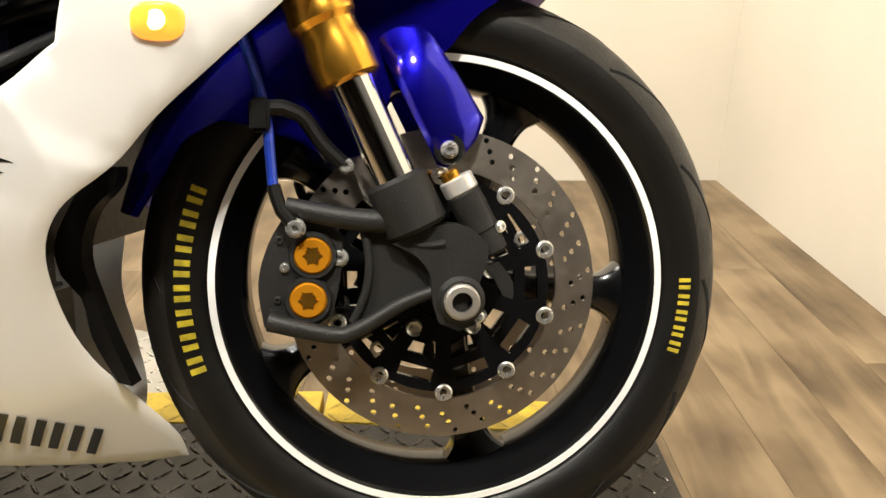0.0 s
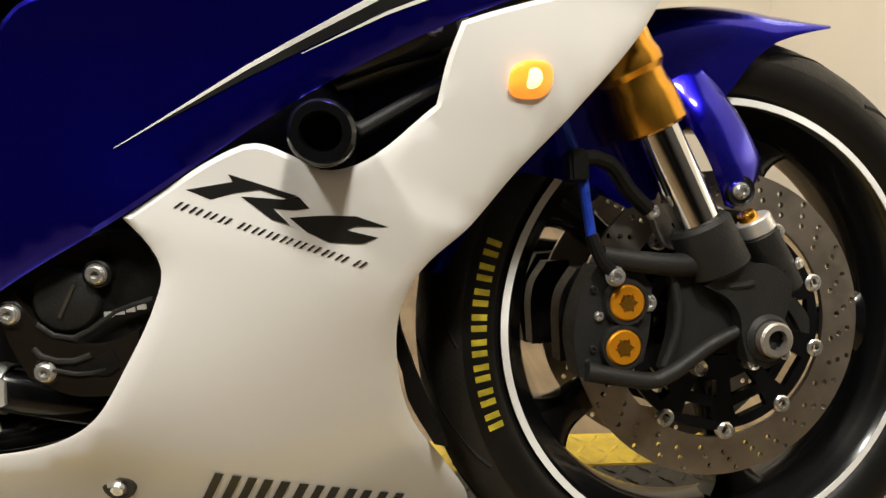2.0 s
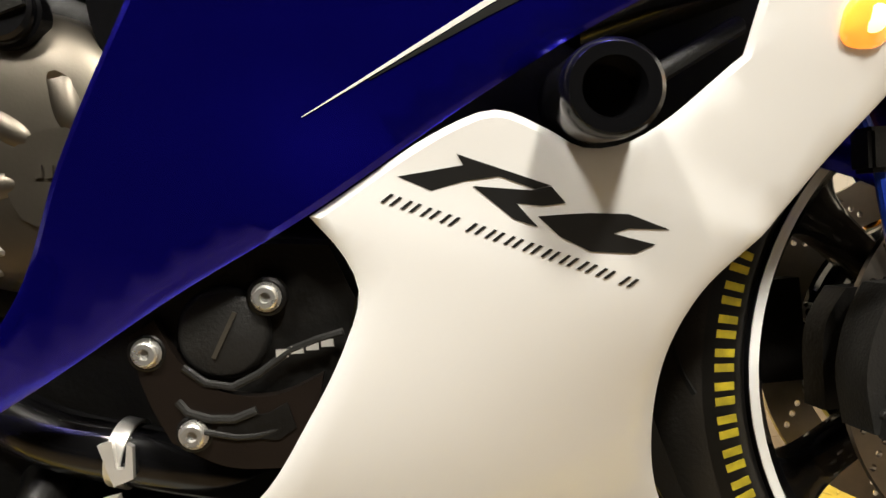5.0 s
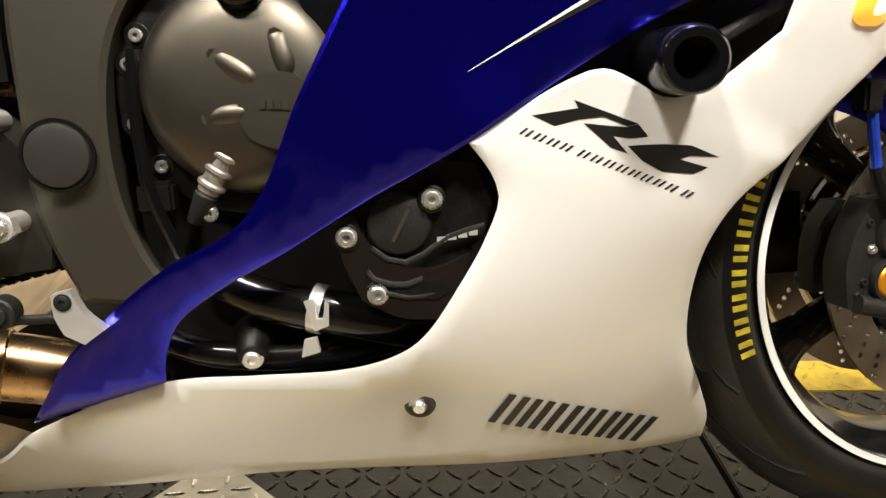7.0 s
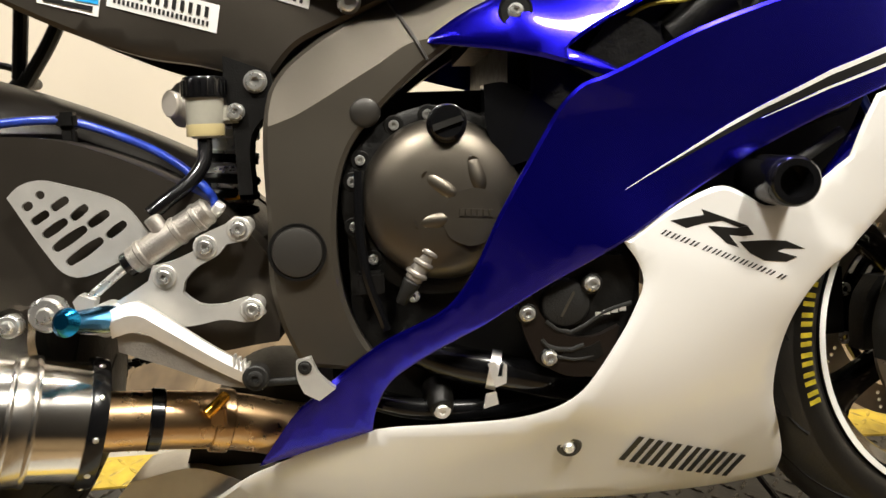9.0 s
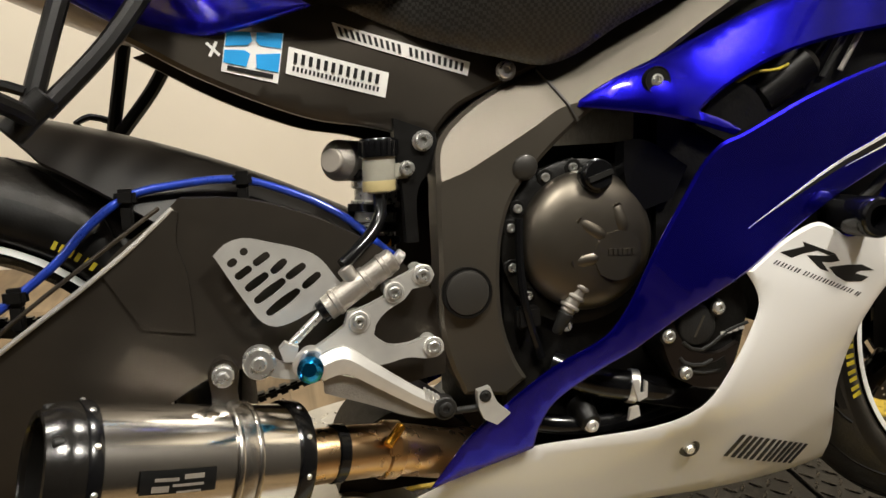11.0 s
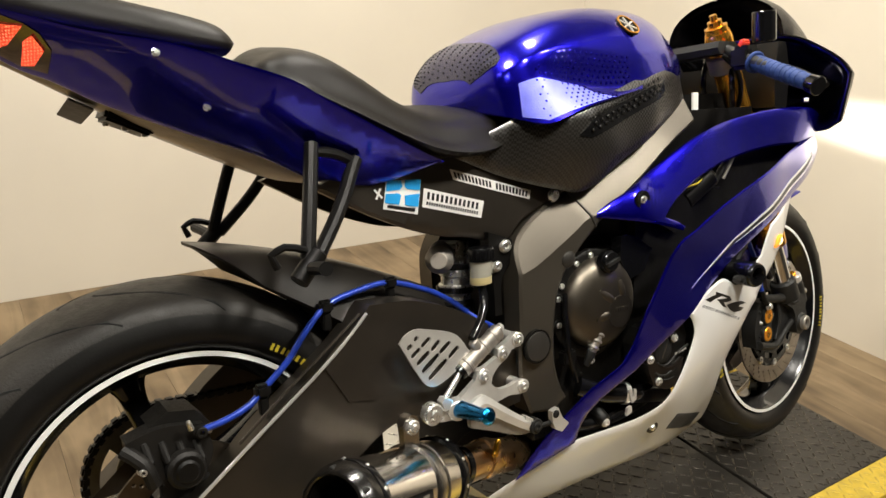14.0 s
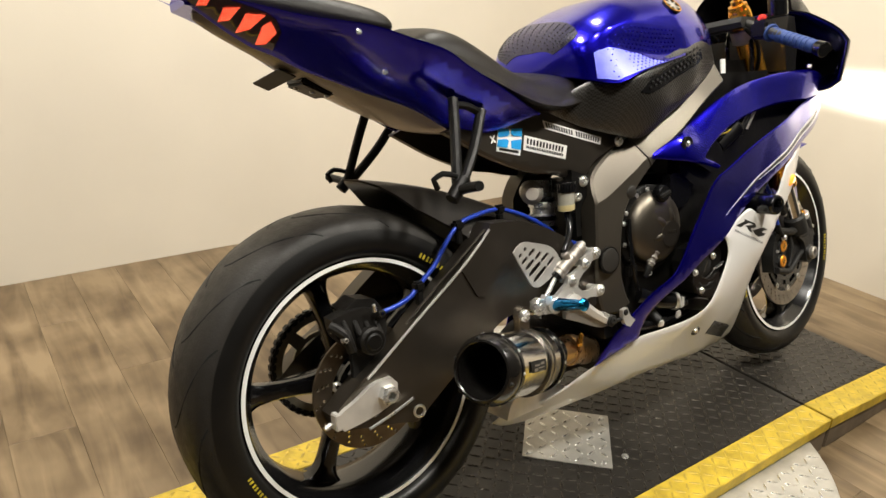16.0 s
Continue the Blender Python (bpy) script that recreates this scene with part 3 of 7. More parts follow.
def wheel(prefix, c, tyre_half, rim_half, r_tyre, spokes_at, maker, sub):
    """Rim, tyre, tape and spokes of one wheel."""
    tw, rw = tyre_half, rim_half
    prof = [(0.2295, -rw + 0.001), (0.238, -tw * 0.93), (0.252, -tw), (0.268, -tw * 0.985), (r_tyre - 0.022, -tw * 0.86), (r_tyre - 0.010, -tw * 0.64),
            (r_tyre - 0.0028, -tw * 0.33), (r_tyre, 0)]
    prof = prof + [(r, -h) for r, h in prof[-2::-1]]
    run = [(p[0], p[1]) for p in spline([(r, h, 0) for r, h in prof], 0.006)]
    rim_prof = [(0.2315, -rw + 0.002), (0.229, -rw - 0.004), (0.221, -rw - 0.0045), (0.2165, -rw + 0.001), (0.212, -rw + 0.012), (0.203, -rw + 0.022), (0.199, -rw * 0.35), (0.199, rw * 0.35),
                (0.203, rw - 0.022), (0.212, rw - 0.012), (0.2165, rw - 0.001), (0.221, rw + 0.0045), (0.229, rw + 0.004), (0.2315, rw - 0.002), (0.222, rw * 0.5), (0.222, -rw * 0.5)]
    rim = maker(prefix + "_wheel", lathe(rim_prof, c, (0, 1, 0), 96, True), GLOSS_BLACK, None, "gloss black five-spoke cast wheel")
    tyre = maker("tyre", lathe(run, c, (0, 1, 0), 120), RUBBER, rim, "black road tyre with worn curved tread grooves")
    for s in (-1, 1):
        side = [(p[0] + 0.0002, p[1] * 1.008) for p in run if p[0] < r_tyre - 0.034 and p[1] * s > 0]
        maker("sidewall", lathe(side, c, (0, 1, 0), 120), SIDEWALL, tyre)
        maker("rim_tape", lathe([(0.2215, s * (rw + 0.0040)), (0.2215, s * (rw + 0.0056)), (0.2285, s * (rw + 0.0050)), (0.2285, s * (rw + 0.0034))], c, (0, 1, 0), 96, True), STRIPE, rim, "white reflective rim tape")
    for k in range(5):
        a = radians(spokes_at + 72 * k)
        rings = []
        for r, w, d in ((0.030, 0.026, 0.030), (0.07, 0.019, 0.026), (0.12, 0.0155, 0.020), (0.165, 0.018, 0.018), (0.187, 0.026, 0.019), (0.203, 0.045, 0.022)):
            ring = []
            for q in range(12):
                u, v = math.cos(2 * math.pi * q / 12), math.sin(2 * math.pi * q / 12)
                u, v = math.copysign(abs(u) ** 0.6, u), math.copysign(abs(v) ** 0.6, v)
                ring.append((c[0] + r * math.cos(a) - w * u * math.sin(a), c[1] + d * v, c[2] + r * math.sin(a) + w * u * math.cos(a)))
            rings.append(ring)
        maker("spoke", loft(rings), GLOSS_BLACK, rim)
    hub = [(0, -sub), (0.030, -sub), (0.034, -sub + 0.004), (0.043, -0.03), (0.043, 0.03), (0.034, sub - 0.004), (0.030, sub), (0, sub)]
    maker("hub", lathe(hub, c, (0, 1, 0), 40), GLOSS_BLACK, rim)
    return rim, tyre


front_wheel, front_tyre = wheel("front", FRONT, 0.0615, 0.0515, 0.3035, 66, fpart, 0.06)
rear_wheel, rear_tyre = wheel("rear", REAR, 0.0935, 0.0745, 0.3155, 104, part_maker := (lambda n, b, m, p=None, l="": part(n, b, m, p or bike, l)), 0.085)


def circle(cx, cz, r, n, phase=0.0):
    return [(cx + r * math.cos(2 * math.pi * k / n + phase), cz + r * math.sin(2 * math.pi * k / n + phase)) for k in range(n)]


def brake_disc(c, y, r_in, r_out, r_bob, bobs, holes, maker, parent, carrier, steel):
    cuts = []
    for k in range(holes):
        a = 2 * math.pi * k / holes
        for j, rr in enumerate((0.30, 0.52, 0.76)):
            r = r_in + (r_out - r_in) * (rr if k % 2 else rr + 0.12)
            aa = a + j * 0.045
            cuts.append(circle(c[0] + r * math.cos(aa), c[2] + r * math.sin(aa), 0.0030, 8))
    rotor = plate(circle(c[0], c[2], r_out, 96), y, y + 0.005, [circle(c[0], c[2], r_in, 72)] + cuts, 0.0, 0.01, False)
    disc = maker("brake_disc", rotor, steel, parent, "drilled steel brake disc")
    slots = []
    for k in range(bobs):
        a = 2 * math.pi * (k + 0.5) / bobs + carrier
        slots.append([(c[0] + r * math.cos(a + w), c[2] + r * math.sin(a + w)) for r, w in ((0.78 * r_bob, -0.20), (0.78 * r_bob, 0.20), (0.90 * r_bob, 0.18), (0.90 * r_bob, -0.18))])
        slots.append([(c[0] + r * math.cos(a + w), c[2] + r * math.sin(a + w)) for r, w in ((0.52 * r_bob, -0.18), (0.52 * r_bob, 0.18), (0.68 * r_bob, 0.20), (0.68 * r_bob, -0.20))])
    maker("disc_carrier", plate(circle(c[0], c[2], r_bob * 0.985, 60), y - 0.002, y + 0.006, [circle(c[0], c[2], 0.032, 30)] + slots, 0.0, 0.01, False), GLOSS_BLACK, disc, "black disc carrier")
    for k in range(5):
        a = 2 * math.pi * (k + 0.5) / 5 + carrier
        rr = min(0.050, r_bob * 0.62)
        maker("carrier_bolt", lathe([(0.0, -0.007), (0.0045, -0.007), (0.0075, -0.010), (0.0085, -0.007), (0.0085, 0.001)], (c[0] + rr * math.cos(a), y - 0.002, c[2] + rr * math.sin(a)), (0, 1, 0), 14), STEEL, disc)
    for k in range(bobs):
        a = 2 * math.pi * k / bobs + carrier
        p = (c[0] + r_bob * math.cos(a), y - 0.004, c[2] + r_bob * math.sin(a))
        maker("disc_bobbin", lathe([(0.0042, 0.001), (0.0048, 0), (0.0075, 0), (0.0092, 0.0015), (0.0092, 0.007), (0.0042, 0.007)], p, (0, 1, 0), 16, True), STEEL, disc)
    return disc


brake_disc(FRONT, -0.0585, 0.1165, 0.1555, 0.110, 10, 32, fpart, front_wheel, radians(54.6), DISC_STEEL)
brake_disc(FRONT, 0.0535, 0.1165, 0.1555, 0.110, 10, 16, fpart, front_wheel, radians(54.6), DISC_STEEL)
brake_disc(REAR, -0.094, 0.075, 0.110, 0.066, 5, 20, part_maker, rear_wheel, radians(20), REAR_STEEL)

# ------------------------------------------------------------------ fork and front mudguard
for y in (-0.105, 0.105):
    leg = fpart("fork_leg", rod(fork_point(0.085, y), fork_point(0.24, y), 0.0205, seg=32), CHROME, label="polished chrome fork stanchion")
    gold = [(0.0, 0.0), (0.0255, 0.0), (0.030, 0.003), (0.0305, 0.030), (0.0275, 0.040), (0.0272, 0.052), (0.0315, 0.058), (0.0315, 0.066), (0.029, 0.075), (0.0275, 0.20), (0.0265, 0.49), (0.024, 0.50), (0.0, 0.50)]
    fpart("fork_tube", lathe(gold, fork_point(0.212, y), STEER_AXIS, 40), GOLD, leg, "gold anodised fork tube")
    fpart("fork_cap", lathe([(0, 0), (0.022, 0), (0.022, 0.012), (0.014, 0.014), (0.014, 0.024), (0.007, 0.025), (0.007, 0.036), (0, 0.036)], fork_point(0.712, y), STEER_AXIS, 24), GOLD, leg, "gold fork cap with adjuster")

# ------------------------------------------------------------------ painted bodywork
BLUE_FLOW = field([(0.80, 0.60, -0.26), (0.70, 0.40, -0.232), (0.622, 0.267, -0.217), (0.51, 0.24, -0.215), (0.87, 0.45, -0.243), (0.88, 0.50, -0.240), (1.1, 0.62, -0.225),
                   (1.2, 0.66, -0.195), (1.30, 0.69, -0.172), (1.40, 0.715, -0.135), (1.46, 0.70, -0.11)])


def BLUE_SKIN(x, z):
    """The side panel, folded inwards along a line near its lower end."""
    return BLUE_FLOW(x, z) + 0.22 * max(0.0, -0.507 * (x - 0.697) - 0.862 * (z - 0.391))


WHITE_FLOW = field([(0.869, 0.447, -0.240), (0.94, 0.475, -0.241), (1.05, 0.43, -0.216), (1.04, 0.4, -0.215), (1.164, 0.535, -0.201), (1.115, 0.579, -0.222), (1.25, 0.62, -0.165), (1.115, 0.426, -0.191),
                    (1.054, 0.315, -0.17), (1.098, 0.163, -0.078), (1.02, 0.23, -0.138), (1.05, 0.12, -0.064), (0.824, 0.225, -0.172), (0.91, 0.228, -0.167), (0.816, 0.29, -0.22), (0.888, 0.407, -0.233), (0.622, 0.267, -0.178), (0.51, 0.24, -0.158),
                    (0.341, 0.148, -0.057), (0.7, 0.15, -0.12), (0.9, 0.12, -0.098)], 6e-4)
LEFT_FOLD = [(0.8717, 0.445), (0.9127, 0.430), (0.955, 0.4215)]
RIGHT_FOLD = [(1.036, 0.4545), (1.0689, 0.4434), (1.103, 0.4285)]


def over(line, x, z):
    """Height above the straight line from the first to the last point."""
    (xa, za), (xb, zb) = line[0], line[-1]
    return (z - za - (zb - za) * (x - xa) / (xb - xa)) * math.cos(math.atan2(zb - za, xb - xa))


def WHITE_SKIN(x, z):
    """The lower fairing: a soft fold that leans back below the model mark, and a narrow step towards the headlight."""
    y = WHITE_FLOW(x, z)
    y += 0.16 * max(0.0, min(0.03, over(LEFT_FOLD, x, z))) * ramp(x, 1.02, 0.93)
    y += 0.0035 * ramp(over(RIGHT_FOLD, x, z), 0.0, 0.012) * ramp(x, 1.03, 1.05) * ramp(z, 0.56, 0.50)
    return y


blue_outline = [(0.503, 0.222), (0.520, 0.247), (0.545, 0.282), (0.574, 0.309), (0.635, 0.357), (0.697, 0.391), (0.717, 0.415), (0.747, 0.478), (0.793, 0.559), (0.803, 0.576), (0.819, 0.592), (0.841, 0.600),
                (0.925, 0.640), (1.057, 0.683), (1.235, 0.724), (1.382, 0.738), (1.432, 0.725), (1.462, 0.700), (1.450, 0.690), (1.245, 0.626), (1.134, 0.590), (1.041, 0.549), (0.951, 0.500), (0.866, 0.447),
                (0.793, 0.408), (0.731, 0.371), (0.661, 0.330), (0.639, 0.311), (0.625, 0.281), (0.621, 0.259)]
white_outline = [(1.30, 0.628), (1.245, 0.617), (1.133, 0.586), (1.113, 0.579), (1.102, 0.552), (1.093, 0.520), (1.033, 0.477), (1.008, 0.474), (0.990, 0.484), (0.963, 0.495), (0.945, 0.491), (0.866, 0.446), (0.882, 0.424),
                 (0.888, 0.406), (0.880, 0.380), (0.857, 0.338), (0.826, 0.294), (0.805, 0.280), (0.771, 0.269), (0.694, 0.262), (0.619, 0.256), (0.496, 0.207), (0.421, 0.158), (0.33, 0.150), (0.305, 0.125), (0.33, 0.110), (0.514, 0.126),
                 (0.734, 0.146), (0.893, 0.137), (1.07, 0.121), (1.116, 0.124), (1.114, 0.153), (1.094, 0.198), (1.063, 0.262), (1.055, 0.325), (1.060, 0.362), (1.076, 0.392), (1.118, 0.428), (1.152, 0.466), (1.20, 0.512),
                 (1.268, 0.580)]

for side in (-1, 1):
    flip = (lambda b: b) if side < 0 else mirrored
    sf = part("side_fairing", flip(shell(blue_outline, BLUE_SKIN, 0.004, 0.014, rounding=0.004, creases=[[(0.697, 0.391), (0.714, 0.381), (0.731, 0.371)]])), BLUE, bike, "glossy blue side fairing panel with a thin white stripe")
    lf = part("lower_fairing", flip(shell(white_outline if side < 0 else [(x + 0.16 * ramp(x, 0.53, 0.33) - 0.09 * ramp(x, 0.98, 1.06) * ramp(z, 0.50, 0.40), z) for x, z in white_outline], WHITE_SKIN, 0.004, 0.014, rounding=0.0048, creases=[LEFT_FOLD, RIGHT_FOLD, [(x, z + 0.0125) for x, z in RIGHT_FOLD]])), WHITE, bike, "glossy pearl white lower fairing with black lettering")

# blue air scoop surround above the side fairing
SCOOP_SKIN = field([(0.688, 0.645, -0.168), (0.80, 0.70, -0.172), (0.767, 0.665, -0.199), (0.859, 0.603, -0.222), (0.95, 0.76, -0.165), (1.05, 0.784, -0.160), (1.25, 0.80, -0.178), (1.36, 0.79, -0.165), (1.42, 0.745, -0.125),
                    (0.86, 0.68, -0.19), (0.93, 0.712, -0.182), (1.04, 0.735, -0.175), (1.24, 0.74, -0.182), (1.36, 0.736, -0.150)])
scoop_outline = [(0.682, 0.643), (0.72, 0.668), (0.824, 0.712), (0.947, 0.760), (1.054, 0.786), (1.22, 0.803), (1.35, 0.792), (1.405, 0.768), (1.425, 0.742), (1.37, 0.728), (1.27, 0.728), (1.16, 0.729), (1.060, 0.719),
                 (0.940, 0.694), (0.862, 0.660), (0.832, 0.642), (0.815, 0.629), (0.845, 0.618), (0.868, 0.606), (0.859, 0.600), (0.79, 0.621), (0.71, 0.638)]
for side in (-1, 1):
    flip = (lambda b: b) if side < 0 else mirrored
    part("scoop_surround", flip(shell(scoop_outline, SCOOP_SKIN, 0.006, 0.012, rounding=0.005)), BLUE, bike, "glossy blue air scoop surround with a bolt")

# ------------------------------------------------------------------ tank, covers, seat, tail
# each tank section: low edge, crease of the knee facet, top of the hollow, shoulder, height of the ridge
tank_sections = [(0.502, (-0.030, 0.835), (-0.048, 0.845), (-0.048, 0.853), (-0.035, 0.860), 0.865), (0.511, (-0.105, 0.825), (-0.115, 0.855), (-0.110, 0.875), (-0.085, 0.888), 0.895),
                 (0.530, (-0.150, 0.815), (-0.146, 0.868), (-0.140, 0.891), (-0.115, 0.908), 0.925), (0.566, (-0.188, 0.805), (-0.163, 0.880), (-0.158, 0.911), (-0.136, 0.928), 0.950),
                 (0.630, (-0.195, 0.824), (-0.166, 0.866), (-0.163, 0.922), (-0.149, 0.940), 0.979), (0.700, (-0.192, 0.838), (-0.169, 0.856), (-0.165, 0.917), (-0.151, 0.946), 0.995),
                 (0.765, (-0.184, 0.849), (-0.172, 0.858), (-0.166, 0.911), (-0.152, 0.950), 1.003), (0.800, (-0.176, 0.853), (-0.173, 0.870), (-0.165, 0.912), (-0.149, 0.950), 1.004),
                 (0.880, (-0.156, 0.868), (-0.157, 0.885), (-0.149, 0.918), (-0.131, 0.945), 1.002), (0.940, (-0.130, 0.868), (-0.132, 0.885), (-0.126, 0.910), (-0.105, 0.938), 0.984),
                 (1.000, (-0.080, 0.860), (-0.090, 0.875), (-0.085, 0.895), (-0.060, 0.918), 0.938)]


def tank_ring(x, low, crease, hollow, shoulder, top):
    b, c, r, s = Vector(low), Vector(crease), Vector(hollow), Vector(shoulder)
    half = [b, b.lerp(c, 0.5), b.lerp(c, 0.93), c.lerp(r, 0.05), c.lerp(r, 0.5), c.lerp(r, 0.93), r.lerp(s, 0.10), r.lerp(s, 0.6), s]
    ctrl, t = Vector((s.x * 0.72, top + 0.004)), Vector((0, top))
    half += [s * (1 - u) ** 2 + ctrl * (2 * u * (1 - u)) + t * u * u for u in (0.15, 0.3, 0.45, 0.6, 0.8, 1.0)]
    return [(x, p.x, p.y) for p in half] + [(x, -p.x, p.y) for p in half[-2::-1]]


tank = part("fuel_tank", loft([tank_ring(*q) for q in tank_sections], sub=4), BLUE, bike, "glossy blue fuel tank with clear stud grip pads")

COVER_SKIN = field([(0.435, 0.763, -0.118), (0.543, 0.803, -0.150), (0.60, 0.803, -0.184), (0.70, 0.830, -0.186), (0.795, 0.853, -0.177), (0.90, 0.880, -0.150), (0.952, 0.873, -0.125), (0.945, 0.831, -0.140), (0.85, 0.784, -0.166), (0.74, 0.732, -0.172),
                    (0.643, 0.691, -0.164), (0.53, 0.718, -0.132), (0.70, 0.77, -0.192), (0.61, 0.75, -0.178), (0.82, 0.81, -0.182)], 3e-4)
cover_outline = [(0.435, 0.763), (0.50, 0.800), (0.543, 0.816), (0.60, 0.818), (0.69, 0.842), (0.795, 0.872), (0.90, 0.892), (0.955, 0.880), (0.945, 0.831), (0.85, 0.784), (0.74, 0.732), (0.655, 0.690), (0.60, 0.700), (0.53, 0.722)]
for side in (-1, 1):
    flip = (lambda b: b) if side < 0 else mirrored
    part("tank_side_cover", flip(shell(cover_outline, COVER_SKIN, 0.005, 0.014, rounding=0.008)), CARBON, bike, "black carbon-textured cover below the tank")

seat_sections = []
for x, zt, zb, w in ((0.140, 0.905, 0.880, 0.10), (0.155, 0.924, 0.875, 0.125), (0.190, 0.937, 0.862, 0.135), (0.239, 0.930, 0.838, 0.140), (0.292, 0.901, 0.812, 0.142), (0.341, 0.868, 0.790, 0.142), (0.393, 0.849, 0.772, 0.140),
                     (0.455, 0.846, 0.764, 0.134), (0.51, 0.842, 0.770, 0.122), (0.545, 0.832, 0.780, 0.105), (0.565, 0.815, 0.795, 0.075)):
    seat_sections.append(body_section(x, [(-w * 0.6, zb - 0.004), (-w * 1.10, zb + 0.002), (-w * 1.05, zb + 0.25 * (zt - zb)), (-w * 0.90, zb + 0.66 * (zt - zb)), (-w * 0.55, zt - 0.010), (0, zt)]))
part("seat", loft(seat_sections), SEAT_VINYL, bike, "black textured vinyl rider seat")

TAIL_SKIN = field([(0.405, 0.759, -0.130), (0.25, 0.80, -0.165), (0.30, 0.742, -0.120), (0.20, 0.854, -0.184), (0.112, 0.856, -0.187), (0.10, 0.893, -0.192), (0.15, 0.815, -0.150), (0.10, 0.835, -0.155), (0.138, 0.786, -0.105), (0.047, 0.823, -0.090), (0.003, 0.90, -0.174), (0.0, 0.875, -0.140),
                   (0.03, 0.916, -0.182), (-0.06, 0.935, -0.150), (-0.037, 0.863, -0.060), (-0.088, 0.891, -0.034), (-0.10, 0.91, -0.085), (-0.14, 0.966, -0.095), (-0.176, 0.931, -0.020), (-0.150, 0.945, -0.065), (-0.240, 0.977, -0.012), (-0.25, 0.995, -0.030)], 0.004)
tail_outline = [(0.408, 0.759), (0.35, 0.781), (0.28, 0.812), (0.20, 0.853), (0.15, 0.877), (0.10, 0.894), (0.03, 0.917), (-0.06, 0.938), (-0.14, 0.967), (-0.235, 0.9925), (-0.244, 0.9935), (-0.236, 0.990), (-0.218, 0.981), (-0.192, 0.961), (-0.167, 0.941), (-0.143, 0.923), (-0.116, 0.905), (-0.088, 0.892), (-0.037, 0.862), (0.047, 0.823), (0.138, 0.786),
                (0.234, 0.738), (0.27, 0.728), (0.323, 0.737)]
for side in (-1, 1):
    flip = (lambda b: b) if side < 0 else mirrored
    far_outline = [(x, z + (0.028 * ramp(x, 0.2, 0.05) * ramp(x, -0.25, -0.12) if 11 <= k <= 20 else 0.0)) for k, (x, z) in enumerate(tail_outline)]
    part("tail_fairing", flip(shell(tail_outline if side < 0 else far_outline, TAIL_SKIN, 0.004, 0.014, rounding=0.0045)), BLUE, bike, "glossy dark blue tail fairing")

# ------------------------------------------------------------------ frame and engine block
frame_outline = [(0.961, 0.842), (0.846, 0.785), (0.649, 0.690), (0.575, 0.650), (0.537, 0.611), (0.529, 0.553), (0.528, 0.475), (0.526, 0.413), (0.534, 0.368), (0.552, 0.322), (0.600, 0.316), (0.625, 0.335), (0.612, 0.358), (0.597, 0.408),
                 (0.598, 0.496), (0.612, 0.541), (0.645, 0.583), (0.690, 0.625), (0.74, 0.66), (0.872, 0.745), (0.96, 0.79)]
FRAME_FLAT = field([(0.96, 0.82, -0.150), (0.85, 0.76, -0.160), (0.70, 0.67, -0.165), (0.545, 0.62, -0.160), (0.530, 0.45, -0.156), (0.600, 0.45, -0.166), (0.535, 0.33, -0.143), (0.605, 0.33, -0.152), (0.62, 0.56, -0.167)])
FRAME_CREASE = [Vector(q) for q in ((0.515, 0.558), (0.535, 0.566), (0.560, 0.5755), (0.587, 0.5905), (0.614, 0.607), (0.642, 0.624), (0.668, 0.641), (0.70, 0.650), (0.76, 0.682), (0.88, 0.756), (1.00, 0.816))]


def FRAME_SKIN(x, z):
    """The spar's flat side, with a broad flat facet that faces upwards above the crease."""
    p, best, above = Vector((x, z)), 9.0, False
    for a, b in zip(FRAME_CREASE, FRAME_CREASE[1:]):
        d = b - a
        s = max(0.0, min(1.0, (p - a).dot(d) / d.length_squared))
        away = p - a - d * s
        if away.length < best:
            best, above = away.length, d.x * away.y - d.y * away.x > 0
    return FRAME_FLAT(x, z) + (0.62 * best if above else 0.0)


for side in (-1, 1):
    flip = (lambda b: b) if side < 0 else mirrored
    part("frame_spar", flip(shell(frame_outline, FRAME_SKIN, 0.05, 0.010, rounding=0.006, creases=[[tuple(q) for q in FRAME_CREASE]])), FRAME_GREY, bike, "satin grey aluminium frame spar", sharp=0.30)
part("crankcase", block(0.58, 0.92, -0.135, 0.12, 0.23, 0.60, 0.025), ENGINE_DARK, bike, "black crankcase")
part("cylinder_block", moved(block(0.72, 1.00, -0.16, 0.16, 0.42, 0.66, 0.02), Matrix.Translation((0.05, 0, 0.02))), ENGINE_DARK, bike, "black cylinder block and head")
part("oil_pan", block(0.60, 0.95, -0.10, 0.09, 0.15, 0.30, 0.02), ENGINE_DARK, bike, "black oil pan")
part("airbox", block(0.74, 1.20, -0.13, 0.13, 0.62, 0.84, 0.03), BLACK_PLASTIC, bike, "black plastic air intake box")

swing_outline = [(-0.098, 0.304), (-0.047, 0.345), (0.043, 0.400), (0.085, 0.436), (0.198, 0.517), (0.259, 0.570), (0.331, 0.562), (0.446, 0.512), (0.500, 0.470), (0.540, 0.42), (0.53, 0.35), (0.44, 0.345), (0.38, 0.375), (0.285, 0.385), (0.193, 0.335),
                 (0.061, 0.245), (-0.012, 0.262), (-0.09, 0.275)]
for side in (-1, 1):
    y0 = -0.142 if side < 0 else 0.142
    part("swingarm", plate(swing_outline, y0, y0 - side * 0.045, bevel=0.007, segs=3), SWING, bike, "matt black aluminium swingarm")

# ------------------------------------------------------------------ silencer and exhaust
CAN_A, CAN_B = Vector((0.350, -0.153, 0.283)), Vector((0.128, -0.251, 0.348))
can_axis = (CAN_B - CAN_A).normalized()
L = (CAN_B - CAN_A).length


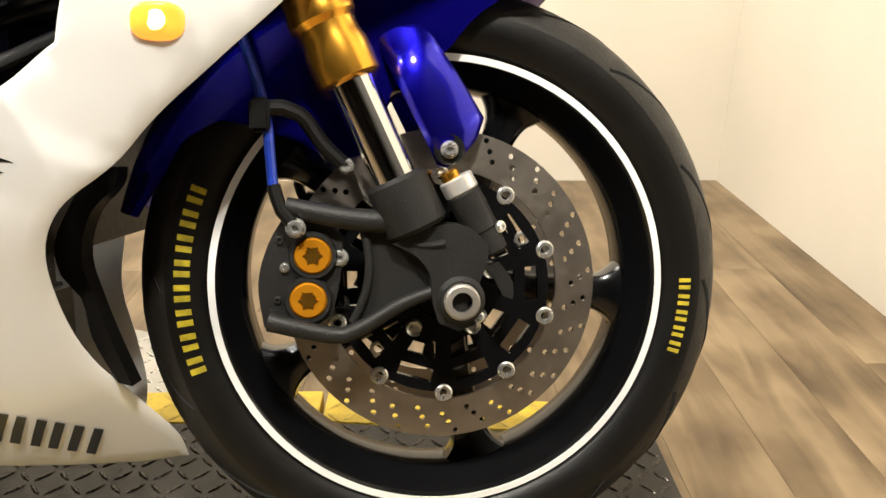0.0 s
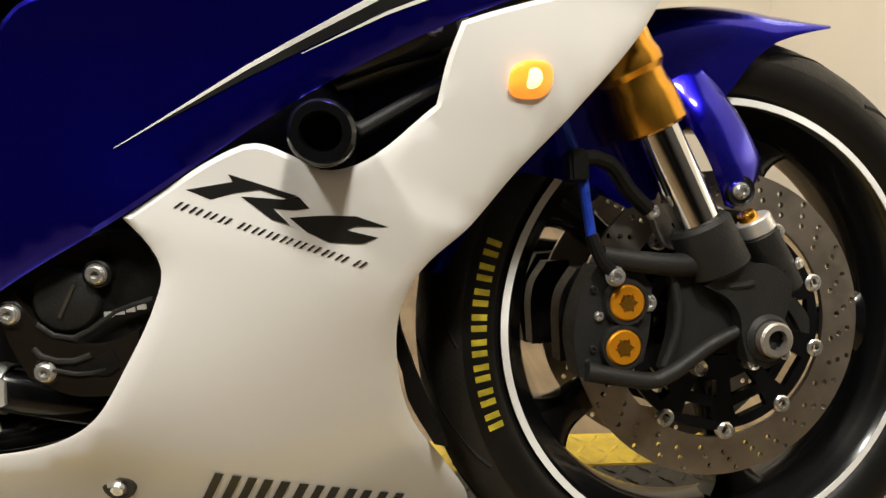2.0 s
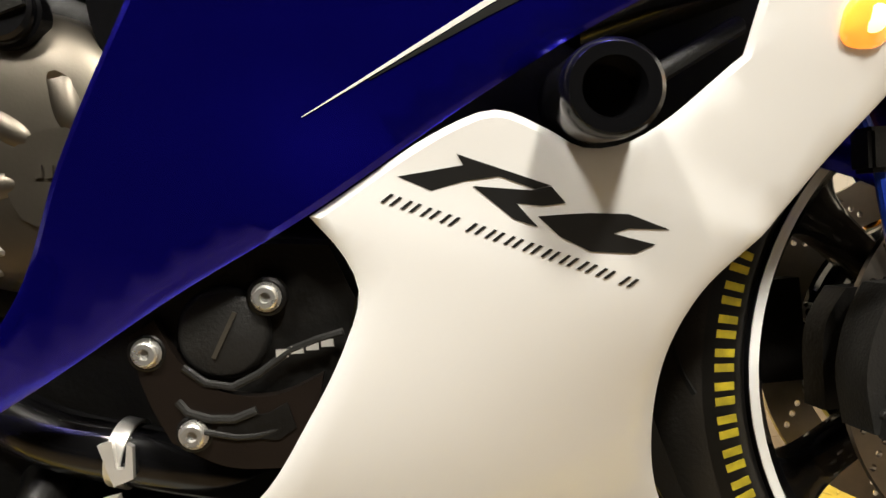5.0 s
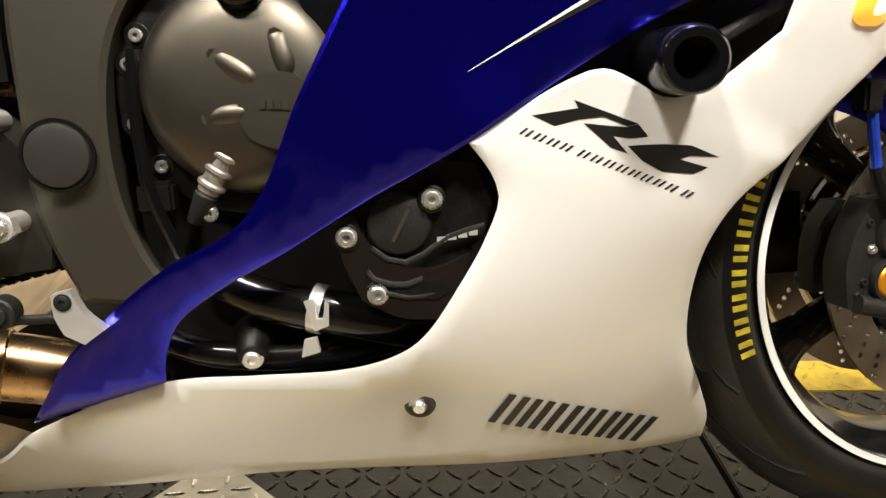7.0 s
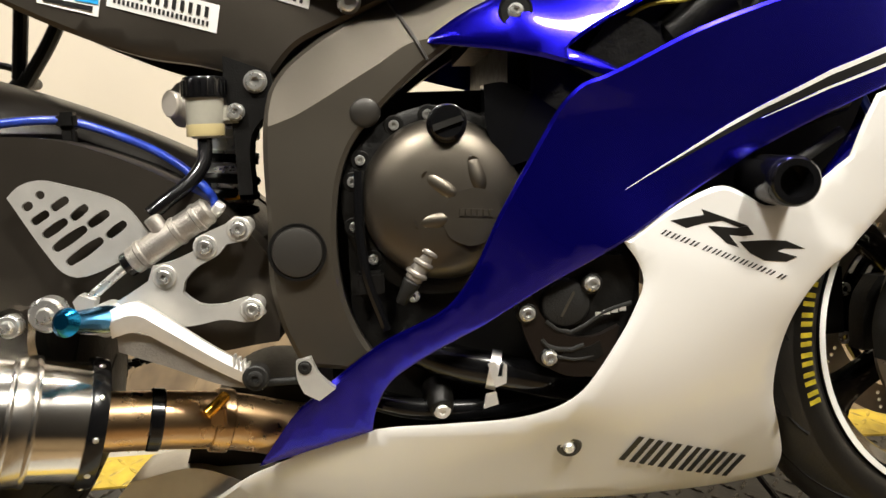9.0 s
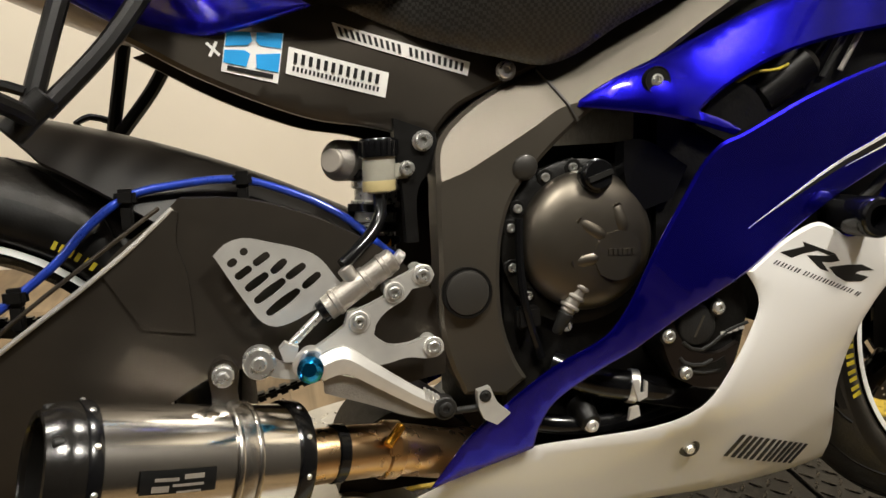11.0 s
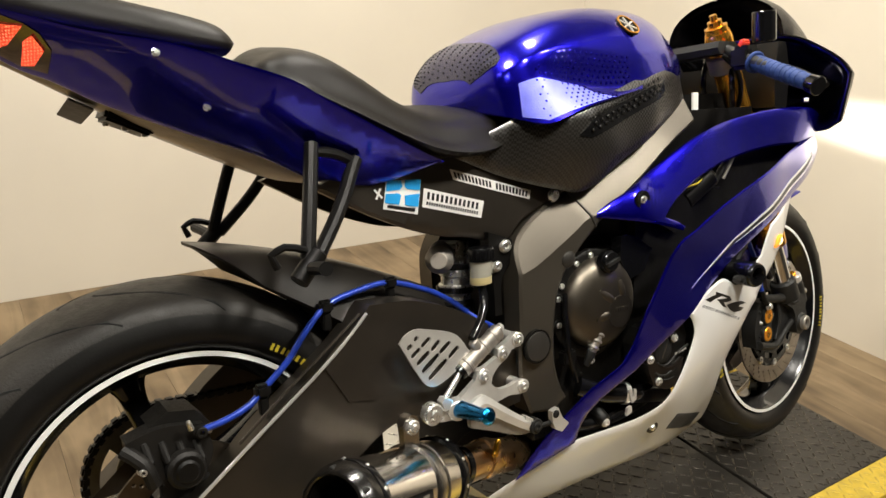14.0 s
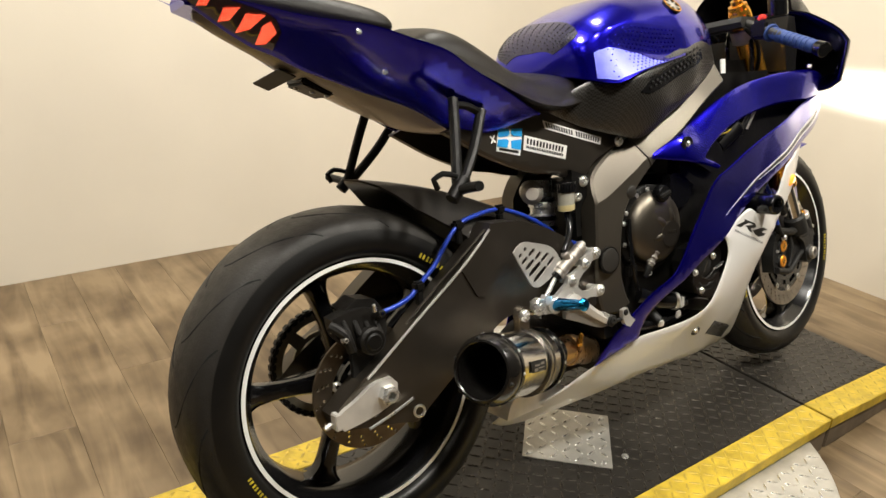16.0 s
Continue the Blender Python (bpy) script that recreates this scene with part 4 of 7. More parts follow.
def can_ring(name, a, b, r, mat, label, lip=0.002, seg=48):
    return part(name, lathe([(r - 0.004, a), (r - lip * 0.3, a), (r, a + lip), (r, b - lip), (r - lip * 0.3, b), (r - 0.004, b)], CAN_A, can_axis, seg, True), mat, silencer, label)


silencer = part("silencer", lathe([(0.0, 0.0), (0.034, 0.0), (0.054, 0.010), (0.0595, 0.016), (0.0595, L - 0.025), (0.055, L - 0.02), (0.050, L - 0.021), (0.050, L - 0.15), (0, L - 0.15)], CAN_A, can_axis, 64), CAN_STEEL, bike, "short polished steel silencer can")
part("end_cap", lathe([(0.0600, L - 0.034), (0.0618, L - 0.032), (0.0620, L - 0.022), (0.0605, L - 0.015), (0.0560, L - 0.006), (0.0535, L - 0.001), (0.0495, L), (0.0475, L - 0.002), (0.0465, L - 0.012), (0.0460, L - 0.016)], CAN_A, can_axis, 64), CAP_BLACK, silencer, "glossy black end cap")
part("outlet", lathe([(0.0468, L - 0.006), (0.0455, L - 0.010), (0.0440, L - 0.030), (0.0420, L - 0.14), (0.0, L - 0.14)], CAN_A, can_axis, 48), SOOT, silencer, "sooty black outlet bore")
can_ring("front_band", 0.004, 0.020, 0.0635, GLOSS_BLACK, "black riveted front band")
can_ring("rear_band", L - 0.043, L - 0.031, 0.0632, GLOSS_BLACK, "black riveted rear band")
can_u = can_axis.cross(Vector((0, 0, 1))).normalized()
can_v = can_u.cross(can_axis)


def on_can(along, angle, r):
    return CAN_A + can_axis * along + (can_u * math.cos(angle) + can_v * math.sin(angle)) * r


for k in range(10):
    for along in (0.012, L - 0.037):
        a = 2 * math.pi * k / 10
        part("rivet", rod(on_can(along, a, 0.061), on_can(along, a, 0.0650), 0.0030, seg=10), STEEL, silencer)
for k in range(6):
    a = 2 * math.pi * k / 6 + 0.3
    part("cap_bolt", rod(on_can(L - 0.020, a, 0.0555), on_can(L - 0.0045, a, 0.0545), 0.0046, seg=12), DARK_CAST, silencer)
can_ring("strap", 0.064, 0.086, 0.0622, STRAP_STEEL, "bright aluminium hanger strap")
can_ring("strap_rib", 0.0625, 0.0675, 0.0636, STRAP_STEEL, "")
can_ring("strap_rib", 0.0825, 0.0875, 0.0636, STRAP_STEEL, "")
part("strap_ear", merged(plate([(0.274, 0.345), (0.276, 0.375), (0.274, 0.398), (0.281, 0.408), (0.290, 0.411), (0.299, 0.407), (0.304, 0.397), (0.301, 0.375), (0.304, 0.345)], -0.185, -0.168, bevel=0.002)), STRAP_STEEL, silencer, "bright strap clamp ear")
part("strap_bolt", merged(rod((0.289, -0.176, 0.394), (0.289, -0.192, 0.394), 0.011, seg=20), rod((0.289, -0.19, 0.394), (0.289, -0.197, 0.394), 0.0065, seg=6)), STEEL, silencer)
def can_patch(a0, a1, t0, t1, r):
    bm = bmesh.new()
    rows = []
    for i in range(7):
        rows.append([bm.verts.new(on_can(a0 + (a1 - a0) * j / 3, t0 + (t1 - t0) * i / 6, r)) for j in range(4)])
    for p, q in zip(rows, rows[1:]):
        for j in range(3):
            bm.faces.new((p[j], p[j + 1], q[j + 1], q[j]))
    bmesh.ops.solidify(bm, geom=list(bm.faces), thickness=0.0008)
    return bm


part("maker_plate", can_patch(0.110, 0.178, 2.86, 3.20, 0.0602), INK, silencer, "black printed maker plate")
for a0, a1, t0, t1 in ((0.122, 0.140, 2.93, 3.00), (0.145, 0.166, 2.97, 3.02), (0.122, 0.150, 3.06, 3.10), (0.153, 0.168, 3.08, 3.17), (0.124, 0.146, 3.16, 3.19)):
    part("print_bar", can_patch(a0, a1, t0, t1, 0.0611), UNDERTAIL, silencer)

pipe = part("exhaust_pipe", tube([(0.60, -0.03, 0.215), (0.54, -0.085, 0.235), (0.47, -0.118, 0.262), (0.41, -0.138, 0.275), tuple(CAN_A + can_axis * 0.006)], 0.030, 28), BRONZE, bike, "heat-tinted bronze exhaust pipe")
for p, q, r in (((0.405, -0.139, 0.276), (0.392, -0.143, 0.279), 0.0325), ((0.470, -0.118, 0.262), (0.452, -0.124, 0.267), 0.0335)):
    part("pipe_collar", rod(p, q, r, seg=32), BRONZE if r > 0.033 else GLOSS_BLACK, pipe)
part("pipe_spring_lug", block(0.458, 0.474, -0.160, -0.148, 0.268, 0.290, 0.003), BRONZE, pipe)
part("clamp_screw", rod((0.455, -0.165, 0.284), (0.475, -0.150, 0.300), 0.006, seg=12), GOLD, pipe)

# ------------------------------------------------------------------ front brake, fork feet, mudguard


def hexbolt(p, out, r, length, mat, parent, maker, name="bolt", socket=True):
    """A socket bolt: a washer, a head with chamfer, a recessed socket."""
    p, out = Vector(p), Vector(out).normalized()
    r, length = r * 0.9, length * 0.8
    prof = [(0, length * 0.45), (r * 0.42, length * 0.45), (r * 0.46, length), (r * 0.85, length), (r, length * 0.8), (r, 0.0008), (r * 1.25, 0.0006), (r * 1.25, -0.001), (0, -0.001)]
    return maker(name, lathe(prof if socket else prof[3:], p, out, 18), mat, parent)


web_outline = [(1.300, 0.366), (1.330, 0.366), (1.349, 0.345), (1.362, 0.322), (1.358, 0.304), (1.321, 0.283), (1.296, 0.268), (1.286, 0.276), (1.296, 0.305), (1.300, 0.335)]
body_outline = [(1.324, 0.352), (1.372, 0.369), (1.394, 0.366), (1.412, 0.350), (1.410, 0.330), (1.404, 0.316), (1.408, 0.290), (1.400, 0.276), (1.384, 0.270), (1.366, 0.278), (1.360, 0.298), (1.358, 0.322), (1.348, 0.338)]
for s in (-1, 1):
    fl = (lambda b: b) if s < 0 else mirrored
    foot = fpart("fork_foot", fl(plate(body_outline, -0.121, -0.086, bevel=0.005)), DARK_CAST, None, "dark grey cast fork foot and caliper mount")
    fpart("foot_arm", fl(tube([(1.229, -0.112, 0.386), (1.260, -0.112, 0.379), (1.296, -0.112, 0.373), (1.330, -0.108, 0.371)], 0.0088, 14, taper=0.0115)), DARK_CAST, foot)
    fpart("foot_arm", fl(tube([(1.211, -0.110, 0.281), (1.243, -0.112, 0.273), (1.279, -0.112, 0.267), (1.294, -0.112, 0.273), (1.336, -0.112, 0.297), (1.368, -0.111, 0.308)], 0.0092, 14, taper=0.006)), DARK_CAST, foot)
    fpart("foot_rib", fl(tube([(1.298, -0.108, 0.364), (1.303, -0.109, 0.338), (1.299, -0.109, 0.305), (1.287, -0.108, 0.278)], 0.0042, 10)), DARK_CAST, foot)
    fpart("foot_rib", fl(tube([(1.334, -0.116, 0.358), (1.349, -0.119, 0.350), (1.372, -0.121, 0.352)], 0.0035, 8)), DARK_CAST, foot)
    fpart("axle_boss", fl(rod((1.386, -0.086, 0.299), (1.386, -0.126, 0.299), 0.0235, 0.0225, seg=36, bevel=0.004)), DARK_CAST, foot)
    fpart("wheel_sensor", fl(plate([(1.408, 0.330), (1.424, 0.332), (1.437, 0.312), (1.437, 0.297), (1.428, 0.300), (1.418, 0.318)], -0.110, -0.102, bevel=0.002)), DARK_CAST, foot)
    fpart("clamp_sleeve", fl(rod(fork_point(0.066, -0.105), fork_point(0.118, -0.105), 0.0305, 0.0290, seg=32, bevel=0.004)), DARK_CAST, foot)
    fpart("foot_web", fl(plate(web_outline, -0.106, -0.094, bevel=0.002)), DARK_CAST, foot)
    fpart("axle_nut", fl(lathe([(0.0095, -0.006), (0.0095, -0.014), (0.0145, -0.014), (0.0165, -0.012), (0.0165, 0.012), (0.0095, 0.012)], (1.386, -0.122, 0.299), (0, 1, 0), 28, True)), CAST_ALU, foot, "hollow axle end with a hexagon socket")
    fpart("axle_socket", fl(lathe([(0.0, 0.004), (0.0098, 0.004), (0.0098, -0.008)], (1.386, -0.122, 0.299), (0, 1, 0), 6)), ENGINE_DARK, foot)
    fpart("pinch_bolt", fl(rod((1.402, -0.122, 0.283), (1.408, -0.102, 0.281), 0.006, seg=12)), STEEL, foot)
    fpart("adjuster_body", fl(rod((1.389, -0.105, 0.398), (1.409, -0.105, 0.360), 0.0165, seg=24, bevel=0.003)), DARK_CAST, foot, "dark damper adjuster body")
    fpart("adjuster_foot", fl(rod((1.408, -0.105, 0.364), (1.419, -0.105, 0.340), 0.0150, seg=24, bevel=0.003)), DARK_CAST, foot)
    fpart("adjuster_collar", fl(rod((1.3825, -0.105, 0.411), (1.390, -0.105, 0.397), 0.0165, seg=24)), ALU, foot)
    hexbolt((1.424, 0.114 * s, 0.366), (0.6, s, 0), 0.005, 0.004, STEEL, foot, fpart, "adjuster_bolt")
    fpart("pad_spring", fl(plate([(1.289, 0.421), (1.297, 0.428), (1.304, 0.420), (1.317, 0.392), (1.312, 0.384), (1.302, 0.390)], -0.088, -0.078, bevel=0.003)), CAST_ALU, foot)
    fpart("adjuster_screw", fl(rod((1.376, -0.105, 0.417), (1.3805, -0.105, 0.408), 0.009, seg=16)), GOLD, foot)
    cal_out = [(1.206, 0.275), (1.202, 0.316), (1.212, 0.352), (1.226, 0.376), (1.262, 0.377), (1.279, 0.355), (1.276, 0.318), (1.268, 0.284), (1.240, 0.270)]
    cal = fpart("brake_caliper", fl(plate(cal_out, -0.106, -0.074, bevel=0.006)), DARK_CAST, None, "dark radial brake caliper with gold caps")
    fpart("caliper_half", fl(plate([(1.204, 0.28), (1.208, 0.345), (1.225, 0.37), (1.25, 0.37), (1.255, 0.28)], -0.058, -0.034, bevel=0.004)), ENGINE_DARK, cal)
    for cz, cx in ((0.341, 1.252), (0.300, 1.247)):
        fpart("cap_ring", fl(lathe([(0.0175, 0.0), (0.0175, -0.0075), (0.0205, -0.0075), (0.022, -0.004), (0.022, 0.0)], (cx, -0.105, cz), (0, 1, 0), 32, True)), DARK_CAST, cal)
        fpart("piston_cap", fl(lathe([(0.0, -0.0045), (0.0062, -0.0045), (0.0075, -0.0085), (0.0150, -0.0085), (0.0172, -0.006), (0.0172, 0.0), (0, 0.0)], (cx, -0.105, cz), (0, 1, 0), 32)), ORANGE_CAP, cal, "orange anodised piston cap")
        star = [(cx + r * math.cos(a), cz + r * math.sin(a)) for k in range(6) for r, a in ((0.0095, math.pi * k / 3), (0.0056, math.pi * (k + 0.5) / 3))]
        fpart("cap_recess", fl(plate(star, -0.1142, -0.1105, bevel=0)), GOLD, cal)
    hexbolt((1.238, 0.119 * s, 0.367), (0, s, 0), 0.0082, 0.009, STEEL, cal, fpart, "banjo_bolt")
    hexbolt((1.226, 0.107 * s, 0.330), (0, s, 0), 0.004, 0.004, STEEL, cal, fpart, "bleed_screw")
    hexbolt((1.275, 0.104 * s, 0.338), (0, s, 0), 0.008, 0.006, STEEL, cal, fpart, "caliper_bolt")
    for bx, bz in ((1.219, 0.300), (1.214, 0.288), (1.222, 0.355)):
        hexbolt((bx, 0.106 * s, bz), (0, s, 0), 0.0035, 0.004, DARK_CAST, cal, fpart, "caliper_screw")
    hose = fpart("brake_hose", fl(tube([(1.235, -0.118, 0.372), (1.222, -0.116, 0.390), (1.217, -0.112, 0.425), (1.214, -0.108, 0.462), (1.205, -0.10, 0.50), (1.17, -0.08, 0.60)], 0.0048, 10)), BLUE_HOSE, None, "blue braided brake hose")
    fpart("hose_sleeve", fl(tube([(1.236, -0.118, 0.370), (1.226, -0.117, 0.382), (1.219, -0.114, 0.405)], 0.0062, 10)), BLACK_PLASTIC, hose)
    arm = fpart("hose_bracket", fl(tube([(1.206, -0.108, 0.472), (1.228, -0.106, 0.474), (1.243, -0.104, 0.468), (1.262, -0.103, 0.442), (1.280, -0.102, 0.424)], 0.0075, 10)), BLACK_PLASTIC, None, "black hose bracket on the mudguard")
    fpart("hose_clip", fl(block(1.200, 1.218, -0.120, -0.098, 0.452, 0.482, 0.003)), BLACK_PLASTIC, arm)
    hexbolt((1.283, 0.104 * s, 0.422), (0, s, 0), 0.0065, 0.005, STEEL, arm, fpart, "bracket_bolt")

# front mudguard: a curved shell over the tyre, deep behind the fork legs
GUARD = [(68, 0.313), (72, 0.301), (78, 0.284), (83, 0.262), (88, 0.232), (93, 0.214), (103, 0.200), (112, 0.165), (120, 0.150), (130, 0.160), (137, 0.222), (142, 0.262), (149, 0.279), (158, 0.281), (166, 0.292)]


def guard_shell(grow):
    ring_list = []
    for k in range(50):
        th = 68 + 98 * k / 49
        r0 = float(np.interp(th, [g[0] for g in GUARD], [g[1] for g in GUARD]))
        c, s = math.cos(radians(th)), math.sin(radians(th))
        rt = 0.322 + grow + 0.006 * math.sin(radians((th - 68) * 1.8))
        ring = []
        for q in range(25):
            u = -1 + 2 * q / 24
            if abs(u) > 0.62:
                f = (abs(u) - 0.62) / 0.38
                r, y = 0.285 + (r0 - 0.285) * f if r0 < 0.285 else r0, 0.076 + grow
            else:
                f = abs(u) / 0.62
                lo = max(r0, 0.285)
                r, y = lo + (rt - lo) * math.cos(f * math.pi / 2) ** 0.8, (0.076 + grow) * math.sin(f * math.pi / 2) ** 0.9
            ring.append((1.375 + r * c, math.copysign(y, u), 0.303 + r * s))
        ring_list.append(ring)
    return ring_list


def guard_mesh():
    outer, inner = guard_shell(0.0), guard_shell(-0.003)
    bm = bmesh.new()
    vo = [[bm.verts.new(p) for p in r] for r in outer]
    vi = [[bm.verts.new(p) for p in r] for r in inner]
    for a in range(len(vo) - 1):
        for b in range(24):
            bm.faces.new((vo[a][b], vo[a + 1][b], vo[a + 1][b + 1], vo[a][b + 1]))
            bm.faces.new((vi[a][b + 1], vi[a + 1][b + 1], vi[a + 1][b], vi[a][b]))
        for b in (0, 24):
            bm.faces.new((vo[a][b], vi[a][b], vi[a + 1][b], vo[a + 1][b]))
    for a in (0, len(vo) - 1):
        for b in range(24):
            bm.faces.new((vo[a][b], vo[a][b + 1], vi[a][b + 1], vi[a][b]))
    return bm


mudguard = fpart("front_mudguard", guard_mesh(), BLUE, None, "glossy blue front mudguard")
LEG_SKIN = field([(1.318, 0.531, -0.080), (1.371, 0.529, -0.084), (1.414, 0.466, -0.078), (1.376, 0.421, -0.086), (1.366, 0.47, -0.098), (1.39, 0.45, -0.092), (1.345, 0.52, -0.094)])
leg_out = [(1.300, 0.560), (1.355, 0.560), (1.371, 0.535), (1.396, 0.497), (1.415, 0.468), (1.405, 0.445), (1.378, 0.420), (1.368, 0.423), (1.352, 0.455), (1.325, 0.510)]
for s in (-1, 1):
    fl = (lambda b: b) if s < 0 else mirrored
    fpart("mudguard_leg", fl(shell(leg_out, LEG_SKIN, 0.005, 0.008, rounding=0.007)), BLUE, mudguard, "glossy blue mudguard side leg")
    fpart("bolt_recess", fl(lathe([(0.0, 0.0), (0.012, 0.0), (0.0145, -0.002), (0.0145, 0.004)], (1.379, -0.0925, 0.437), (0, 1, 0), 24)), ENGINE_DARK, mudguard)
    hexbolt((1.379, 0.094 * s, 0.437), (0, s, 0), 0.0075, 0.007, STEEL, mudguard, fpart, "mudguard_bolt")

# ------------------------------------------------------------------ fairing details
part("belly_inner", shell([(1.096, 0.424), (1.074, 0.424), (1.050, 0.385), (1.036, 0.352), (1.040, 0.325), (1.056, 0.305), (1.063, 0.268), (1.084, 0.225), (1.096, 0.222), (1.079, 0.268), (1.067, 0.306), (1.059, 0.342), (1.070, 0.383), (1.094, 0.411)],
                         lambda x, z: -0.120, 0.02, 0.012, rounding=0), BLACK_PLASTIC, bike, "black inner fairing lip ahead of the engine")



def tapered(skin, line, lift=0.0006):
    """A stripe that lies on a panel: (x, z, width) along its upper edge."""
    up, low = [], []
    for k, (x, z, w) in enumerate(line):
        a, b = line[max(k - 1, 0)], line[min(k + 1, len(line) - 1)]
        d = Vector((b[0] - a[0], b[1] - a[1])).normalized()
        up.append((x, z))
        low.append((x + d.y * w, z - d.x * w))
    return ribbon(up + low[::-1], skin, lift)


part("fairing_stripe", tapered(BLUE_SKIN, [(0.866, 0.4955, 0.0004), (0.96, 0.5490, 0.0030), (1.06, 0.6010, 0.0048), (1.20, 0.6550, 0.0058), (1.36, 0.7035, 0.0062)]), STICKER_WHITE, bike, "thin white tapering fairing stripe")
part("fairing_stripe", tapered(BLUE_SKIN, [(0.90, 0.5125, 0.0004), (0.96, 0.5450, 0.0040), (1.06, 0.5955, 0.0085), (1.20, 0.6485, 0.0095), (1.37, 0.6980, 0.0075)]), INK, bike, "black stripe below the white one")
part("fairing_stripe", tapered(BLUE_SKIN, [(1.00, 0.5570, 0.0004), (1.06, 0.5855, 0.0024), (1.20, 0.6380, 0.0042), (1.38, 0.6900, 0.0050)]), STICKER_WHITE, bike, "thin white tapering fairing stripe")

# black model mark as plain slanted shapes
mark = [[(0.9114, 0.4639), (0.945, 0.468), (0.942, 0.4737), (0.9904, 0.4553), (0.9817, 0.454), (0.9633, 0.4615), (0.9446, 0.4597), (0.9283, 0.4558)],
        [(0.9496, 0.4571), (0.980, 0.4534), (0.9904, 0.4549), (0.9981, 0.4458), (0.9856, 0.445), (0.9719, 0.447), (0.9829, 0.4342), (0.9703, 0.4389)],
        [(0.983, 0.4397), (1.011, 0.4401), (1.0309, 0.4388), (1.0535, 0.4295), (1.0308, 0.4311), (1.0227, 0.4287), (1.0457, 0.4218), (1.0343, 0.4175), (1.0106, 0.4196), (0.9949, 0.4281)]]
for m in mark:
    part("model_mark", ribbon(m, WHITE_SKIN), INK, bike, "black slanted model mark on white paint")


def slanted(skin, a, b, height, lean, spans, name, label="", lift=0.0006):
    """Plain slanted bars between a and b; spans are stretches of that line, from 0 to 1."""
    a, b = Vector(a), Vector(b)
    d = (b - a).normalized()
    n = Vector((-d.y, d.x)) * height / 2 + d * lean
    for f0, f1 in spans:
        p, q = a.lerp(b, f0), a.lerp(b, f1)
        part(name, ribbon([tuple(p + n), tuple(q + n), tuple(q - n), tuple(p - n)], skin, lift), INK, bike, label)


cells = [(k + (0.35 if k > 3 else 0) + (0.3 if k > 11 else 0)) / 13.7 for k in range(13)]
slanted(WHITE_SKIN, (0.9047, 0.4535), (1.0388, 0.3992), 0.0056, 0.0018, [(c + o, c + o + 0.012) for c in cells for o in (0.0, 0.032)], "fine_print", "thin black print bar on white paint")
strokes = [(0.0, 0.042), (0.085, 0.128), (0.162, 0.205), (0.240, 0.285), (0.325, 0.372), (0.420, 0.468), (0.510, 0.552), (0.590, 0.635), (0.682, 0.726), (0.762, 0.806), (0.850, 0.895), (0.940, 0.985)]
slanted(WHITE_SKIN, (0.893, 0.2140), (1.048, 0.1530), 0.0350, 0.0025, strokes, "maker_print", "bold black slanted print bar on white paint", 0.0022)


def skin_point(skin, x, z, out=0.0):
    return Vector((x, skin(x, z) - out, z))


ps = skin_point(WHITE_SKIN, 0.825, 0.225)
part("fairing_grommet", lathe([(0.0, 0.001), (0.009, 0.001), (0.0095, 0.0025), (0.0125, 0.0025), (0.0138, 0.0), (0.0138, -0.004)], ps, (-0.12, -1, -0.42), 24), FRAME_DARK, bike, "alloy fairing fastener with rubber grommet")
part("quick_fastener", lathe([(0, 0.006), (0.005, 0.006), (0.0065, 0.003), (0.0065, 0.0)], ps, (-0.12, -1, -0.42), 16), STEEL, bike)

sig = skin_point(WHITE_SKIN, 1.165, 0.538)
sig_rings = []
for r, o in ((1.0, -0.002), (1.0, 0.003), (0.9, 0.008), (0.62, 0.0115), (0.2, 0.013)):
    sig_rings.append([(sig.x + 0.0178 * r * math.copysign(abs(math.cos(a)) ** 0.75, math.cos(a)) + 0.003 * r * math.sin(a), WHITE_SKIN(sig.x + 0.02 * r * math.cos(a), sig.z + 0.0145 * r * math.sin(a)) - 0.55 * o, sig.z + 0.0142 * r * math.copysign(abs(math.sin(a)) ** 0.75, math.sin(a)))
                      for a in [2 * math.pi * k / 28 for k in range(28)]])
signal = part("turn_signal", loft(sig_rings), AMBER, bike, "lit amber flush turn signal")
part("signal_bulb", lathe([(0.0, 0.0014), (0.0055, 0.001), (0.0085, -0.001), (0.0085, -0.004)], skin_point(WHITE_SKIN, sig.x - 0.001, sig.z + 0.001, 0.0070), (0.1, -1, -0.1), 20), AMBER_CORE, signal, "glowing bulb seen through the lens")

slider = part("frame_slider", lathe([(0.0, -0.004), (0.0125, -0.004), (0.0135, -0.020), (0.0145, -0.0225), (0.0205, -0.0225), (0.0232, -0.019), (0.0238, -0.010), (0.0238, 0.055), (0.0, 0.055)], (1.013, -0.252, 0.499), (0.02, 1, 0.02), 40), GLOSS_BLACK, bike, "round black nylon crash slider")
part("slider_rod", rod((1.03, -0.20, 0.50), (1.11, -0.17, 0.545), 0.006, seg=10), DARK_CAST, bike, "dark stay rod behind the slider")
part("radiator_tank", rod((1.00, -0.15, 0.56), (1.12, -0.15, 0.60), 0.035, seg=24, bevel=0.012), GLOSS_BLACK, bike, "gloss black coolant housing")
hexbolt((1.095, -0.185, 0.583), (0, -1, 0), 0.007, 0.006, STEEL, bike, part_maker, "fairing_bolt")
part("radiator", moved(block(1.00, 1.035, -0.15, 0.15, 0.34, 0.62, 0.006), Matrix.Translation((0.0, 0, 0))), ENGINE_DARK, bike, "black finned radiator")

